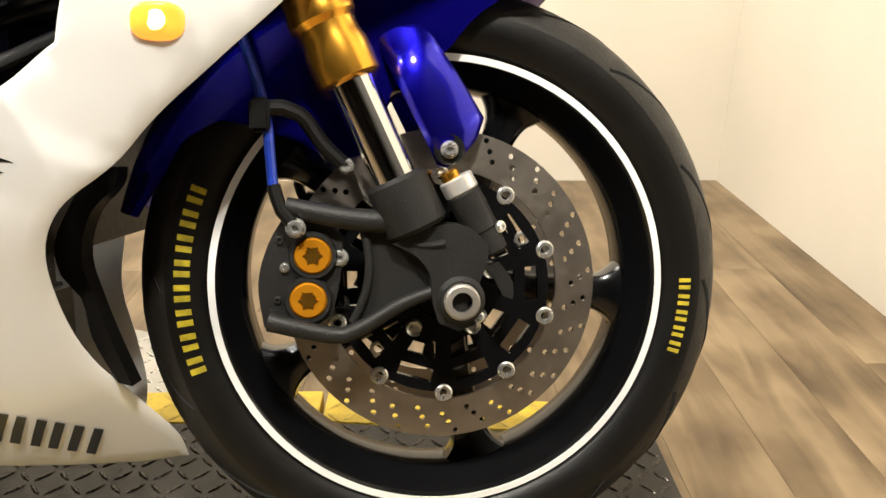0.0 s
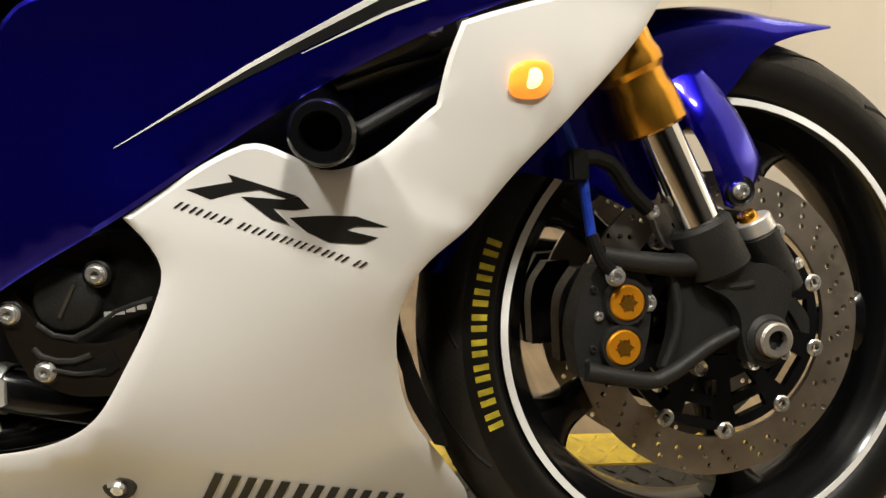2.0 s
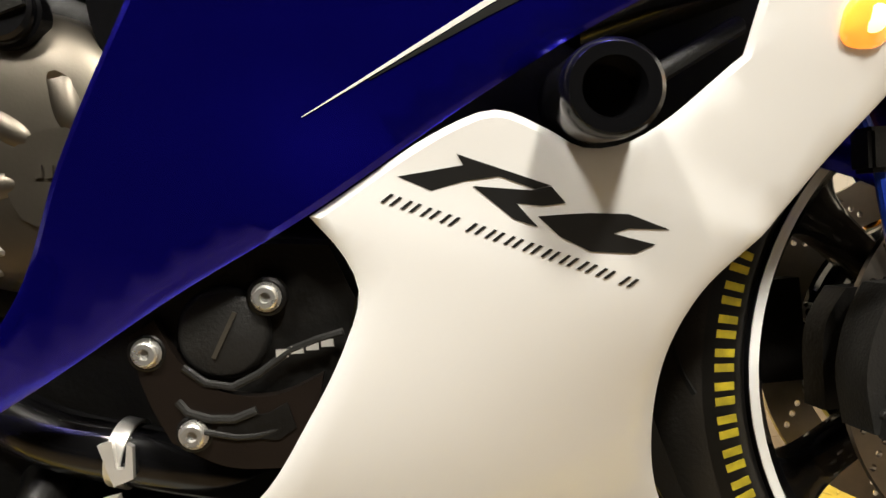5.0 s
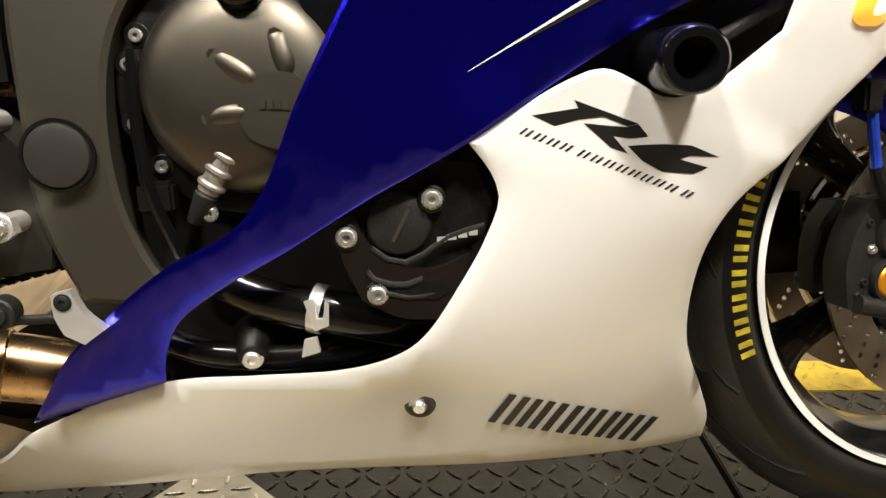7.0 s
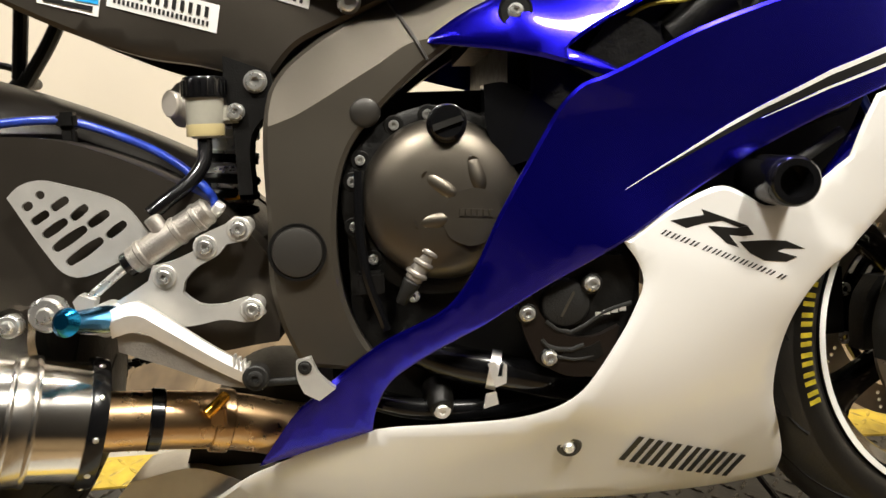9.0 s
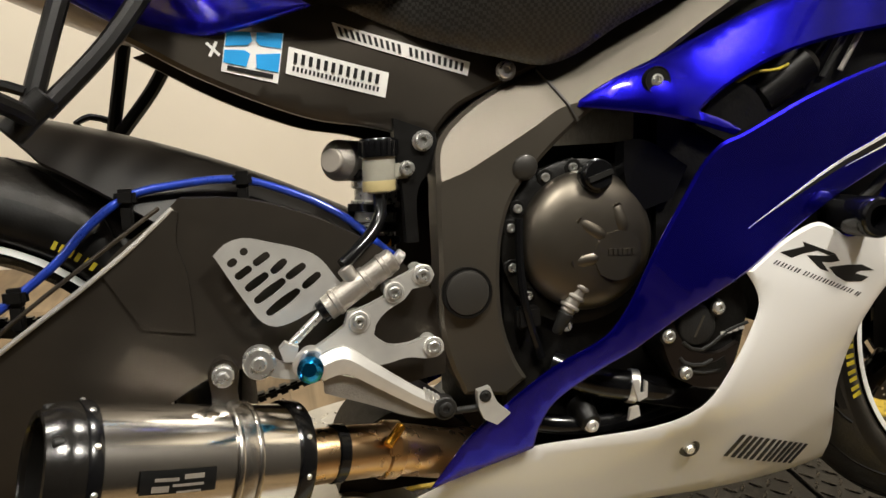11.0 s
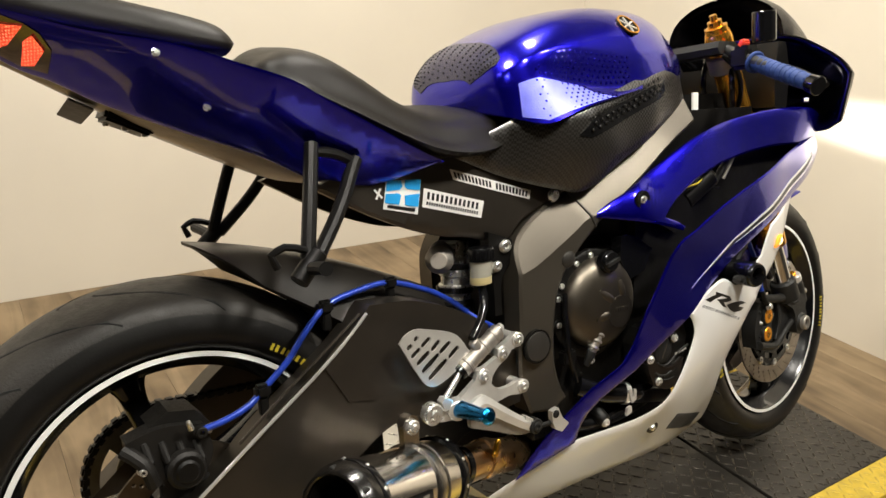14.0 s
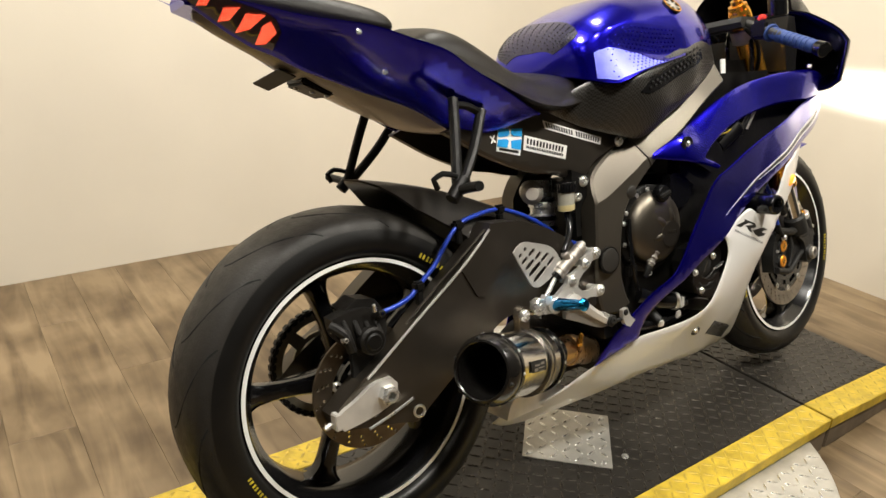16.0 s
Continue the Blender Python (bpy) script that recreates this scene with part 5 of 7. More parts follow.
for s in (-1, 1):
    fl = (lambda b: b) if s < 0 else mirrored
    # backing sheet added so the scoop opening stays dark
    part("intake_duct", fl(shell([(0.80, 0.60), (0.86, 0.70), (1.02, 0.755), (1.25, 0.775), (1.38, 0.765), (1.43, 0.72), (1.40, 0.69), (1.22, 0.63), (1.05, 0.56), (0.90, 0.55)], lambda x, z: -0.150 + 0.35 * max(0.0, x - 1.32), 0.004, 0.03, rounding=0)), ENGINE_DARK, bike, "black air duct behind the scoop")
    part("side_liner", fl(shell([(0.97, 0.455), (1.03, 0.455), (1.10, 0.50), (1.135, 0.555), (1.15, 0.60), (1.10, 0.60), (0.98, 0.53)], lambda x, z: -0.150, 0.004, 0.02, rounding=0)), ENGINE_DARK, bike, "black inner panel behind the slider")
ps = skin_point(SCOOP_SKIN, 0.767, 0.665)
# black disc laid on the panel for the shade round the bolt
part("scoop_bolt_recess", lathe([(0.0, 0.0006), (0.0135, 0.0006), (0.0150, 0.0020), (0.0162, 0.0), (0.0162, -0.006)], ps, (0, -1, 0.1), 24), ENGINE_DARK, bike)
hexbolt(ps, (0, -1, 0.1), 0.0068, 0.004, STEEL, bike, part_maker, "scoop_bolt")
# engine black stands in for the shade inside the scoop
part("intake_valve", rod((0.93, -0.145, 0.64), (0.99, -0.165, 0.69), 0.024, seg=20, bevel=0.008), ENGINE_DARK, bike, "dark throttle body inside the scoop")
part("intake_cover", plate([(0.83, 0.615), (0.865, 0.665), (0.90, 0.655), (0.93, 0.62), (0.88, 0.59)], -0.180, -0.155, bevel=0.004), ENGINE_DARK, bike, "dark bracket inside the scoop")
part("wiring", tube([(0.87, -0.175, 0.655), (0.90, -0.18, 0.672), (0.935, -0.178, 0.676), (0.96, -0.17, 0.684)], 0.0022, 6), YELLOW_INK, bike, "thin yellow wire")
for k, (dx, dz) in enumerate(((0.0, 0.0), (0.03, 0.012), (0.055, 0.02))):
    part("intake_hose", tube([(0.985 + dx, -0.158, 0.655 + dz), (1.0 + dx, -0.164, 0.690 + dz), (1.02 + dx, -0.165, 0.720 + dz)], 0.0055 - 0.001 * k, 8), (GLOSS_BLACK, DARK_CAST, CAST_ALU)[k], bike)

# ------------------------------------------------------------------ engine right side
part("clutch_flange", lathe([(0.0, 0.0), (0.094, 0.0), (0.096, -0.003), (0.096, -0.016), (0.092, -0.019), (0.078, -0.019)], (0.697, -0.134, 0.487), (0, 1, 0), 56), ENGINE_DARK, bike, "black clutch cover flange")
clutch = part("clutch_cover", lathe([(0.080, 0.0), (0.081, -0.018), (0.077, -0.030), (0.066, -0.041), (0.050, -0.0465), (0.030, -0.049), (0.0, -0.050)], (0.702, -0.142, 0.489), (0.02, 1, -0.02), 64), ENGINE_GREY, bike, "satin grey domed clutch cover")
for ang in (-165, -195, -140, 150, 118, 95):
    a = radians(ang)
    b = (0.697 + 0.087 * math.cos(a), -0.153, 0.487 + 0.087 * math.sin(a))
    part("cover_boss", rod((b[0], -0.135, b[2]), (b[0], -0.154, b[2]), 0.0105, seg=16), ENGINE_DARK, clutch)
    hexbolt(b, (0, -1, 0), 0.0058, 0.006, STEEL, clutch, part_maker, "cover_bolt")
plateau = [(0.702, 0.486), (0.712, 0.496), (0.726, 0.5005), (0.742, 0.4985), (0.754, 0.488), (0.757, 0.470), (0.746, 0.449), (0.724, 0.444), (0.706, 0.452), (0.699, 0.468)]
part("cover_pad", plate(plateau, -0.1930, -0.176, bevel=0.0065, segs=4), ENGINE_GREY, clutch, "raised shield-shaped pad on the clutch cover")
for p, q in (((0.681, 0.516), (0.712, 0.494)), ((0.7285, 0.531), (0.737, 0.500)), ((0.672, 0.467), (0.704, 0.472))):
    d = (Vector(q) - Vector(p)).normalized()
    n = Vector((-d.y, d.x))
    rib = []
    for f, w, h in ((0.0, 0.0015, -0.003), (0.15, 0.0050, 0.0008), (0.5, 0.0080, 0.0040), (0.8, 0.0082, 0.0050), (1.0, 0.0060, 0.0035), (1.15, 0.0015, -0.002)):
        c = Vector(p).lerp(Vector(q), f)
        rib.append([(c.x + n.x * w * u, -0.1895 - h * v, c.y + n.y * w * u) for u, v in ((-1.25, -0.9), (-0.8, 0.5), (-0.25, 1.0), (0.25, 1.0), (0.8, 0.5), (1.25, -0.9))])
    part("cover_rib", loft(rib), ENGINE_GREY, clutch)
for k in range(6):
    part("raised_print", block(0.7155 + 0.0058 * k, 0.7195 + 0.0058 * k, -0.1948, -0.193, 0.474 - 0.0004 * k, 0.481 - 0.0004 * k, 0.0), ENGINE_GREY, clutch)
cap = part("oil_cap", lathe([(0.0, -0.010), (0.0155, -0.010), (0.0175, -0.008), (0.0175, -0.002), (0.0195, -0.001), (0.0195, 0.012), (0, 0.012)], (0.706, -0.187, 0.563), (0.05, 1, -0.15), 32), GLOSS_BLACK, bike, "black oil filler cap with a grip bar")
part("cap_grip", moved(plate([(-0.0150, -0.0030), (-0.0140, 0.0030), (0.0140, 0.0030), (0.0150, -0.0030)], -0.0150, -0.009, bevel=0.0012), Matrix.Translation((0.706, -0.187, 0.563)) @ Matrix.Rotation(radians(-18), 4, "Y")), DARK_CAST, cap, "raised grip bar")
part("pivot_plug", lathe([(0.0, -0.0045), (0.020, -0.0045), (0.024, -0.003), (0.0255, 0.0), (0.0255, 0.01)], (0.556, -0.166, 0.443), (0, 1, 0), 40), FRAME_DARK, bike, "round grey frame pivot plug")
part("pivot_ring", lathe([(0.0258, 0.006), (0.0258, -0.001), (0.0285, -0.001), (0.0285, 0.006)], (0.556, -0.166, 0.443), (0, 1, 0), 40, True), BLACK_PLASTIC, bike)
part("frame_plug", lathe([(0.0, -0.007), (0.009, -0.006), (0.0135, -0.003), (0.0155, 0.002), (0.0155, 0.01)], (0.628, -0.166, 0.577), (0, 1, 0), 32), FRAME_DARK, bike, "round grey frame plug")
part("weld_line", tube([(x, FRAME_SKIN(x, z) - 0.0004, z) for x, z in [(0.652 + 0.036 * k / 10, 0.688 - 0.062 * k / 10) for k in range(11)]], 0.0022, 6), FRAME_DARK, bike)
sensor = part("sensor", rod((0.690, -0.180, 0.446), (0.668, -0.178, 0.411), 0.0088, seg=16), CAST_ALU, bike, "ribbed metal sensor on the clutch cover")
for f in (0.15, 0.45, 0.75):
    p = Vector((0.690, -0.180, 0.446)).lerp(Vector((0.668, -0.178, 0.411)), f)
    part("sensor_rib", rod(p, p + Vector((-0.0028, 0.0002, -0.0045)), 0.0115, seg=20), CAST_ALU, sensor)
part("sensor_boot", rod((0.668, -0.178, 0.411), (0.655, -0.176, 0.388), 0.0095, 0.006, seg=14), DARK_CAST, sensor)
hexbolt((0.668, -0.176, 0.395), (0, -1, 0), 0.006, 0.006, STEEL, bike, part_maker, "case_bolt")
part("wire_plug", block(0.612, 0.640, -0.170, -0.150, 0.395, 0.420, 0.003), BLACK_PLASTIC, bike, "black wiring connector")
part("case_loom", tube([(0.62, -0.165, 0.52), (0.618, -0.168, 0.47), (0.622, -0.17, 0.42), (0.64, -0.165, 0.36)], 0.005, 8), GLOSS_BLACK, bike)
part("radiator_shroud", plate([(0.742, 0.600), (0.762, 0.602), (0.826, 0.567), (0.805, 0.530), (0.77, 0.520), (0.750, 0.545)], -0.176, -0.150, bevel=0.005), GLOSS_BLACK, bike, "dark plastic shroud behind the side fairing")

pulse = part("pulse_cover", plate([(0.770, 0.400), (0.790, 0.425), (0.830, 0.432), (0.872, 0.430), (0.885, 0.40), (0.862, 0.33), (0.840, 0.309), (0.800, 0.322), (0.778, 0.355)], -0.211, -0.15, bevel=0.005), ENGINE_DARK, bike, "black crank end cover")
part("pulse_flange", plate([(0.766, 0.388), (0.780, 0.396), (0.792, 0.372), (0.812, 0.356), (0.84, 0.352), (0.866, 0.362), (0.862, 0.345), (0.846, 0.312), (0.812, 0.315), (0.784, 0.330), (0.772, 0.358)], -0.221, -0.209, bevel=0.003), material("brown_black_billet", (0.016, 0.0115, 0.009), 0.3, 0.4, 0.2, 0.2, 30.0), pulse, "dark brown billet case saver")
part("pulse_disc", lathe([(0.0, -0.006), (0.021, -0.006), (0.0235, -0.004), (0.025, 0.0), (0.026, 0.006)], (0.814, -0.213, 0.386), (0, 1, 0), 40), DARK_CAST, pulse, "round black timing plug")
part("pulse_lip", tube([(0.793, -0.221, 0.370), (0.804, -0.221, 0.361), (0.818, -0.221, 0.358), (0.832, -0.221, 0.364), (0.850, -0.221, 0.376), (0.878, -0.221, 0.384)], 0.0022, 8), DARK_CAST, pulse)
part("pulse_ridge", tube([(0.789, -0.221, 0.352), (0.794, -0.2225, 0.346), (0.805, -0.223, 0.342), (0.818, -0.223, 0.341), (0.830, -0.2225, 0.345)], 0.0024, 8), DARK_CAST, pulse)
part("pulse_ridge", tube([(0.791, -0.220, 0.341), (0.802, -0.222, 0.335), (0.818, -0.222, 0.331), (0.838, -0.221, 0.333), (0.846, -0.220, 0.338)], 0.0018, 8), DARK_CAST, pulse)
part("pulse_block", plate([(0.806, 0.334), (0.812, 0.340), (0.836, 0.343), (0.846, 0.348), (0.850, 0.334), (0.840, 0.328)], -0.2225, -0.205, bevel=0.002), ENGINE_DARK, pulse)
part("plug_slot", moved(block(-0.0012, 0.0012, -0.2205, -0.2188, -0.015, 0.012, 0.0), Matrix.Translation((0.816, 0, 0.387)) @ Matrix.Rotation(radians(28), 4, "Y")), FRAME_GREY, pulse)
for bx, bz in ((0.839, 0.405), (0.775, 0.379), (0.796, 0.334)):
    part("bolt_boss", rod((bx, -0.205, bz), (bx, -0.222, bz), 0.0105, seg=18), ENGINE_DARK, pulse)
    hexbolt((bx, -0.222, bz), (0, -1, 0), 0.0072, 0.007, STEEL, pulse, part_maker, "case_bolt")
for k in range(4):
    part("print_bar", block(0.842 + 0.008 * k, 0.8485 + 0.008 * k, -0.2225, -0.2205, 0.3725 + 0.0014 * k, 0.3765 + 0.0014 * k, 0.0), ALU, pulse)
hose = part("coolant_hose", tube([(0.655, -0.150, 0.345), (0.70, -0.168, 0.325), (0.755, -0.178, 0.312), (0.82, -0.165, 0.292), (0.88, -0.15, 0.275)], 0.0185, 18), GLOSS_BLACK, bike, "black rubber coolant hose")
part("hose_clamp", lathe([(0.0188, 0.0), (0.0205, 0.0), (0.0205, 0.010), (0.0188, 0.010)], (0.742, -0.1765, 0.3155), (0.97, -0.17, -0.22), 28, True), ALU, hose, "bright spring hose clamp")
part("clamp_ear", plate([(0.736, 0.294), (0.746, 0.296), (0.748, 0.284), (0.733, 0.280)], -0.199, -0.193, bevel=0.001), ALU, hose)
part("clamp_ear", plate([(0.738, 0.326), (0.746, 0.328), (0.747, 0.312), (0.752, 0.312), (0.754, 0.326), (0.757, 0.324), (0.756, 0.306), (0.745, 0.302)], -0.202, -0.197, bevel=0.001), ALU, hose)
part("drain_boss", rod((0.690, -0.150, 0.292), (0.692, -0.185, 0.278), 0.017, 0.012, seg=20), ENGINE_DARK, bike)
hexbolt((0.692, -0.184, 0.277), (0, -1, -0.1), 0.008, 0.008, ALU, bike, part_maker, "drain_bolt")
part("belly_hose", tube([(0.60, -0.14, 0.29), (0.66, -0.16, 0.275), (0.74, -0.16, 0.27), (0.83, -0.16, 0.285)], 0.012, 12), GLOSS_BLACK, bike, "black hose above the belly pan")

# ------------------------------------------------------------------ foot controls
BR = [(0.378, 0.405), (0.395, 0.414), (0.415, 0.426), (0.420, 0.440), (0.437, 0.443), (0.461, 0.452), (0.462, 0.464), (0.474, 0.469), (0.492, 0.476), (0.500, 0.482), (0.512, 0.479), (0.517, 0.469), (0.510, 0.458), (0.491, 0.456), (0.482, 0.446),
      (0.462, 0.436), (0.449, 0.423), (0.446, 0.412), (0.460, 0.400), (0.487, 0.398), (0.506, 0.403), (0.520, 0.398), (0.523, 0.386), (0.511, 0.379), (0.481, 0.383), (0.461, 0.380), (0.436, 0.379), (0.384, 0.386)]
rearset = part("rearset", plate(BR, -0.181, -0.170, bevel=0.002), ALU, bike, "machined silver rearset bracket")
for bx, bz in ((0.504, 0.470), (0.471, 0.455), (0.431, 0.429), (0.511, 0.391)):
    part("spacer", rod((bx, -0.130, bz), (bx, -0.172, bz), 0.009, seg=16), ALU, rearset)
    part("washer", rod((bx, -0.181, bz), (bx, -0.184, bz), 0.0115, seg=24, bevel=0.001), ALU, rearset)
    hexbolt((bx, -0.184, bz), (0, -1, 0), 0.0075, 0.006, STEEL, rearset, part_maker)
lever_rings = []
for x, z, hy, hz in ((0.386, 0.392, 0.008, 0.013), (0.410, 0.397, 0.008, 0.014), (0.436, 0.380, 0.0075, 0.013), (0.475, 0.352, 0.0065, 0.011), (0.505, 0.333, 0.0065, 0.010), (0.519, 0.327, 0.006, 0.010)):
    lever_rings.append([(x, -0.205 + hy * u, z + hz * v) for u, v in ((-0.55, -1), (-1.1, 0.05), (-1.1, 0.2), (-0.35, 1), (0.6, 1), (1, 0.8), (1, -0.8), (0.6, -1))])
pedal = part("brake_pedal", loft(lever_rings), ALU, bike, "long silver brake pedal", sharp=0.35)
part("pedal_arm", plate([(0.388, 0.386), (0.44, 0.368), (0.505, 0.336), (0.522, 0.330), (0.520, 0.317), (0.49, 0.320), (0.43, 0.346), (0.388, 0.364)], -0.2005, -0.190, bevel=0.002), CAST_ALU, pedal, "dull grey lower arm of the pedal")
part("pedal_pivot", rod((0.514, -0.195, 0.330), (0.514, -0.215, 0.330), 0.0125, seg=24), DARK_CAST, pedal)
hexbolt((0.514, -0.214, 0.330), (0, -1, 0), 0.0085, 0.006, DARK_CAST, pedal, part_maker)
for k in range(5):
    part("pedal_rib", moved(block(-0.0011, 0.0011, -0.2125, -0.199, -0.004, 0.006, 0.0), Matrix.Translation((0.495 + 0.0042 * k, 0, 0.3465 - 0.0028 * k))), ALU, pedal)
part("toe_piece", plate([(0.552, 0.342), (0.566, 0.345), (0.573, 0.328), (0.588, 0.313), (0.572, 0.302), (0.558, 0.310), (0.552, 0.325)], -0.208, -0.196, bevel=0.003), ALU, pedal, "silver toe piece")
hexbolt((0.560, -0.208, 0.336), (0, -1, 0), 0.006, 0.004, DARK_CAST, pedal, part_maker)
part("toe_link", rod((0.514, -0.20, 0.322), (0.556, -0.20, 0.322), 0.004, seg=12), DARK_CAST, pedal)
peg = part("foot_peg", rod((0.378, -0.184, 0.393), (0.372, -0.268, 0.408), 0.0135, 0.0090, seg=24, bevel=0.003), BLUE_ANO, bike, "blue anodised foot peg")
part("peg_tip", rod((0.372, -0.266, 0.408), (0.3705, -0.276, 0.411), 0.0125, 0.0095, seg=24, bevel=0.003), BLUE_ANO, peg, "flared blue peg end")
part("peg_mount", rod((0.380, -0.170, 0.394), (0.372, -0.190, 0.392), 0.016, seg=24), ALU, peg)
part("hanger_arm", plate([(0.318, 0.412), (0.332, 0.412), (0.345, 0.398), (0.385, 0.388), (0.385, 0.374), (0.34, 0.382), (0.322, 0.392)], -0.178, -0.170, bevel=0.002), ALU, rearset)
part("hanger_spool", lathe([(0.0, -0.014), (0.006, -0.014), (0.008, -0.011), (0.014, -0.011), (0.0165, -0.008), (0.0165, 0.006), (0, 0.006)], (0.325, -0.186, 0.403), (0, 1, 0), 32), STEEL, rearset, "bright hanger bolt and washer")
HEEL = [(0.289, 0.511), (0.300, 0.521), (0.318, 0.526), (0.343, 0.520), (0.389, 0.503), (0.400, 0.493), (0.412, 0.475), (0.421, 0.464), (0.412, 0.453), (0.390, 0.446), (0.360, 0.434), (0.345, 0.432), (0.332, 0.438), (0.320, 0.455)]


def capsule(a, b, r):
    a, b = Vector(a), Vector(b)
    d = (b - a).normalized() if (b - a).length > 1e-6 else Vector((1, 0))
    n = Vector((-d.y, d.x))
    out = []
    for k in range(7):
        t = math.pi * k / 6
        out.append(tuple(b + (d * math.sin(t) + n * math.cos(t)) * r))
    for k in range(7):
        t = math.pi * k / 6
        out.append(tuple(a - (d * math.sin(t) + n * math.cos(t)) * r))
    return out


slots = [((0.319, 0.512), (0.3195, 0.5123), 0.0040), ((0.3055, 0.5015), (0.308, 0.503), 0.0040), ((0.331, 0.500), (0.341, 0.506), 0.0040), ((0.348, 0.490), (0.358, 0.4975), 0.0040), ((0.363, 0.4825), (0.377, 0.491), 0.0040), ((0.379, 0.471), (0.392, 0.480), 0.0040),
         ((0.312, 0.488), (0.322, 0.494), 0.0040), ((0.321, 0.475), (0.338, 0.4855), 0.0040), ((0.329, 0.4615), (0.355, 0.4775), 0.0040), ((0.340, 0.4475), (0.369, 0.4655), 0.0040)]
part("heel_guard", plate(HEEL, -0.166, -0.1625, [capsule(*s) for s in slots], 0.0008, 0.008), ALU, rearset, "slotted silver heel guard")
master = part("rear_master_cylinder", rod((0.397, -0.168, 0.443), (0.476, -0.168, 0.490), 0.0135, seg=24, bevel=0.003), CAST_ALU, bike, "cast rear brake master cylinder")
for f, r in ((0.12, 0.0150), (0.55, 0.0148), (0.8, 0.0145)):
    p = Vector((0.397, -0.168, 0.443)).lerp(Vector((0.476, -0.168, 0.490)), f)
    part("cylinder_rib", rod(p, p + Vector((0.006, 0, 0.0036)), r, seg=24), CAST_ALU, master)
part("cylinder_boot", rod((0.392, -0.168, 0.440), (0.402, -0.168, 0.446), 0.0125, seg=20), GLOSS_BLACK, master)
part("inlet_stub", rod((0.430, -0.170, 0.470), (0.420, -0.170, 0.486), 0.0085, seg=16), CAST_ALU, master)
part("push_rod", rod((0.395, -0.168, 0.442), (0.356, -0.176, 0.411), 0.0048, seg=12), STEEL, master)
part("clevis", plate([(0.346, 0.412), (0.352, 0.418), (0.366, 0.412), (0.362, 0.398), (0.350, 0.398)], -0.186, -0.170, bevel=0.002), ALU, master)
part("banjo", rod((0.478, -0.160, 0.492), (0.486, -0.16, 0.486), 0.008, seg=14), ALU, master)
res_c = (0.470, -0.128)
reservoir = part("fluid_reservoir", lathe([(0.0, 0.558), (0.012, 0.558), (0.0175, 0.562), (0.0185, 0.568), (0.0185, 0.598), (0.0, 0.598)], (*res_c, 0.0), (0, 0, 1), 32), FLUID, bike, "yellowed translucent brake fluid reservoir")
part("reservoir_cap", lathe([(0.0, 0.598), (0.0215, 0.598), (0.0215, 0.616), (0.020, 0.6185), (0.0, 0.6185)], (*res_c, 0.0), (0, 0, 1), 24), GLOSS_BLACK, reservoir, "black screw cap")
for k in range(20):
    a = 2 * math.pi * k / 20
    part("cap_rib", rod((res_c[0] + 0.0215 * math.cos(a), res_c[1] + 0.0215 * math.sin(a), 0.600), (res_c[0] + 0.0215 * math.cos(a), res_c[1] + 0.0215 * math.sin(a), 0.615), 0.0012, seg=6, bevel=0), GLOSS_BLACK, reservoir)
part("fluid_level", lathe([(0.0187, 0.560), (0.0190, 0.561), (0.0190, 0.571), (0.0187, 0.572)], (*res_c, 0.0), (0, 0, 1), 32, True), material("amber_fluid", (0.52, 0.43, 0.22), 0.3, 0.0, 0.3, 0.1, 20.0), reservoir)
part("reservoir_tab", block(0.484, 0.506, -0.132, -0.124, 0.572, 0.590, 0.003), FLUID, reservoir)
hexbolt((0.501, -0.133, 0.583), (0, -1, 0), 0.008, 0.006, STEEL, reservoir, part_maker)
part("reservoir_hose", tube([(0.469, -0.13, 0.56), (0.468, -0.138, 0.535), (0.455, -0.150, 0.516), (0.432, -0.165, 0.498), (0.419, -0.17, 0.488)], 0.0075, 12), GLOSS_BLACK, reservoir, "black fluid hose")
hexbolt((0.520, -0.128, 0.613), (0, -1, 0), 0.0105, 0.008, STEEL, bike, part_maker, "frame_bolt")
part("seat_stay", plate([(0.488, 0.640), (0.535, 0.622), (0.536, 0.59), (0.515, 0.56), (0.512, 0.50), (0.498, 0.50), (0.496, 0.57), (0.490, 0.60)], -0.126, -0.10, bevel=0.003), BLACK_PLASTIC, bike, "black rear frame stay")

# ------------------------------------------------------------------ shock absorber
shock = part("shock_absorber", lathe([(0, 0), (0.024, 0), (0.026, 0.004), (0.026, 0.05), (0.030, 0.052), (0.030, 0.058), (0.026, 0.06), (0.026, 0.072), (0.030, 0.074), (0.030, 0.082), (0.020, 0.086), (0.020, 0.13), (0, 0.13)], (0.468, -0.045, 0.49), (0.09, 0, 1), 32), STEEL, bike, "chrome shock absorber body")
for k in range(4):
    z = 0.47 + 0.016 * k
    part("spring_coil", lathe([(0.030 + 0.0055 * math.cos(t), 0.0055 * math.sin(t)) for t in [2 * math.pi * j / 8 for j in range(8)]], (0.463 + 0.0015 * k, -0.045, z), (0.09, 0.03, 1), 28, True), ENGINE_DARK, shock)
part("shock_reservoir", rod((0.424, -0.074, 0.599), (0.474, -0.010, 0.597), 0.0240, seg=32, bevel=0.010), CAST_ALU, shock, "grey shock reservoir with pale end cap")
part("reservoir_adjuster", rod((0.4205, -0.0785, 0.599), (0.426, -0.0715, 0.599), 0.0145, seg=24), UNDERTAIL, shock, "pale adjuster cap")
for z in (0.535, 0.575):
    part("shock_band", lathe([(0.0265, 0.0), (0.0315, 0.001), (0.0315, 0.010), (0.0265, 0.011)], (0.470, -0.045, z), (0.09, 0, 1), 32, True), GLOSS_BLACK, shock, "black rubber band on the shock")
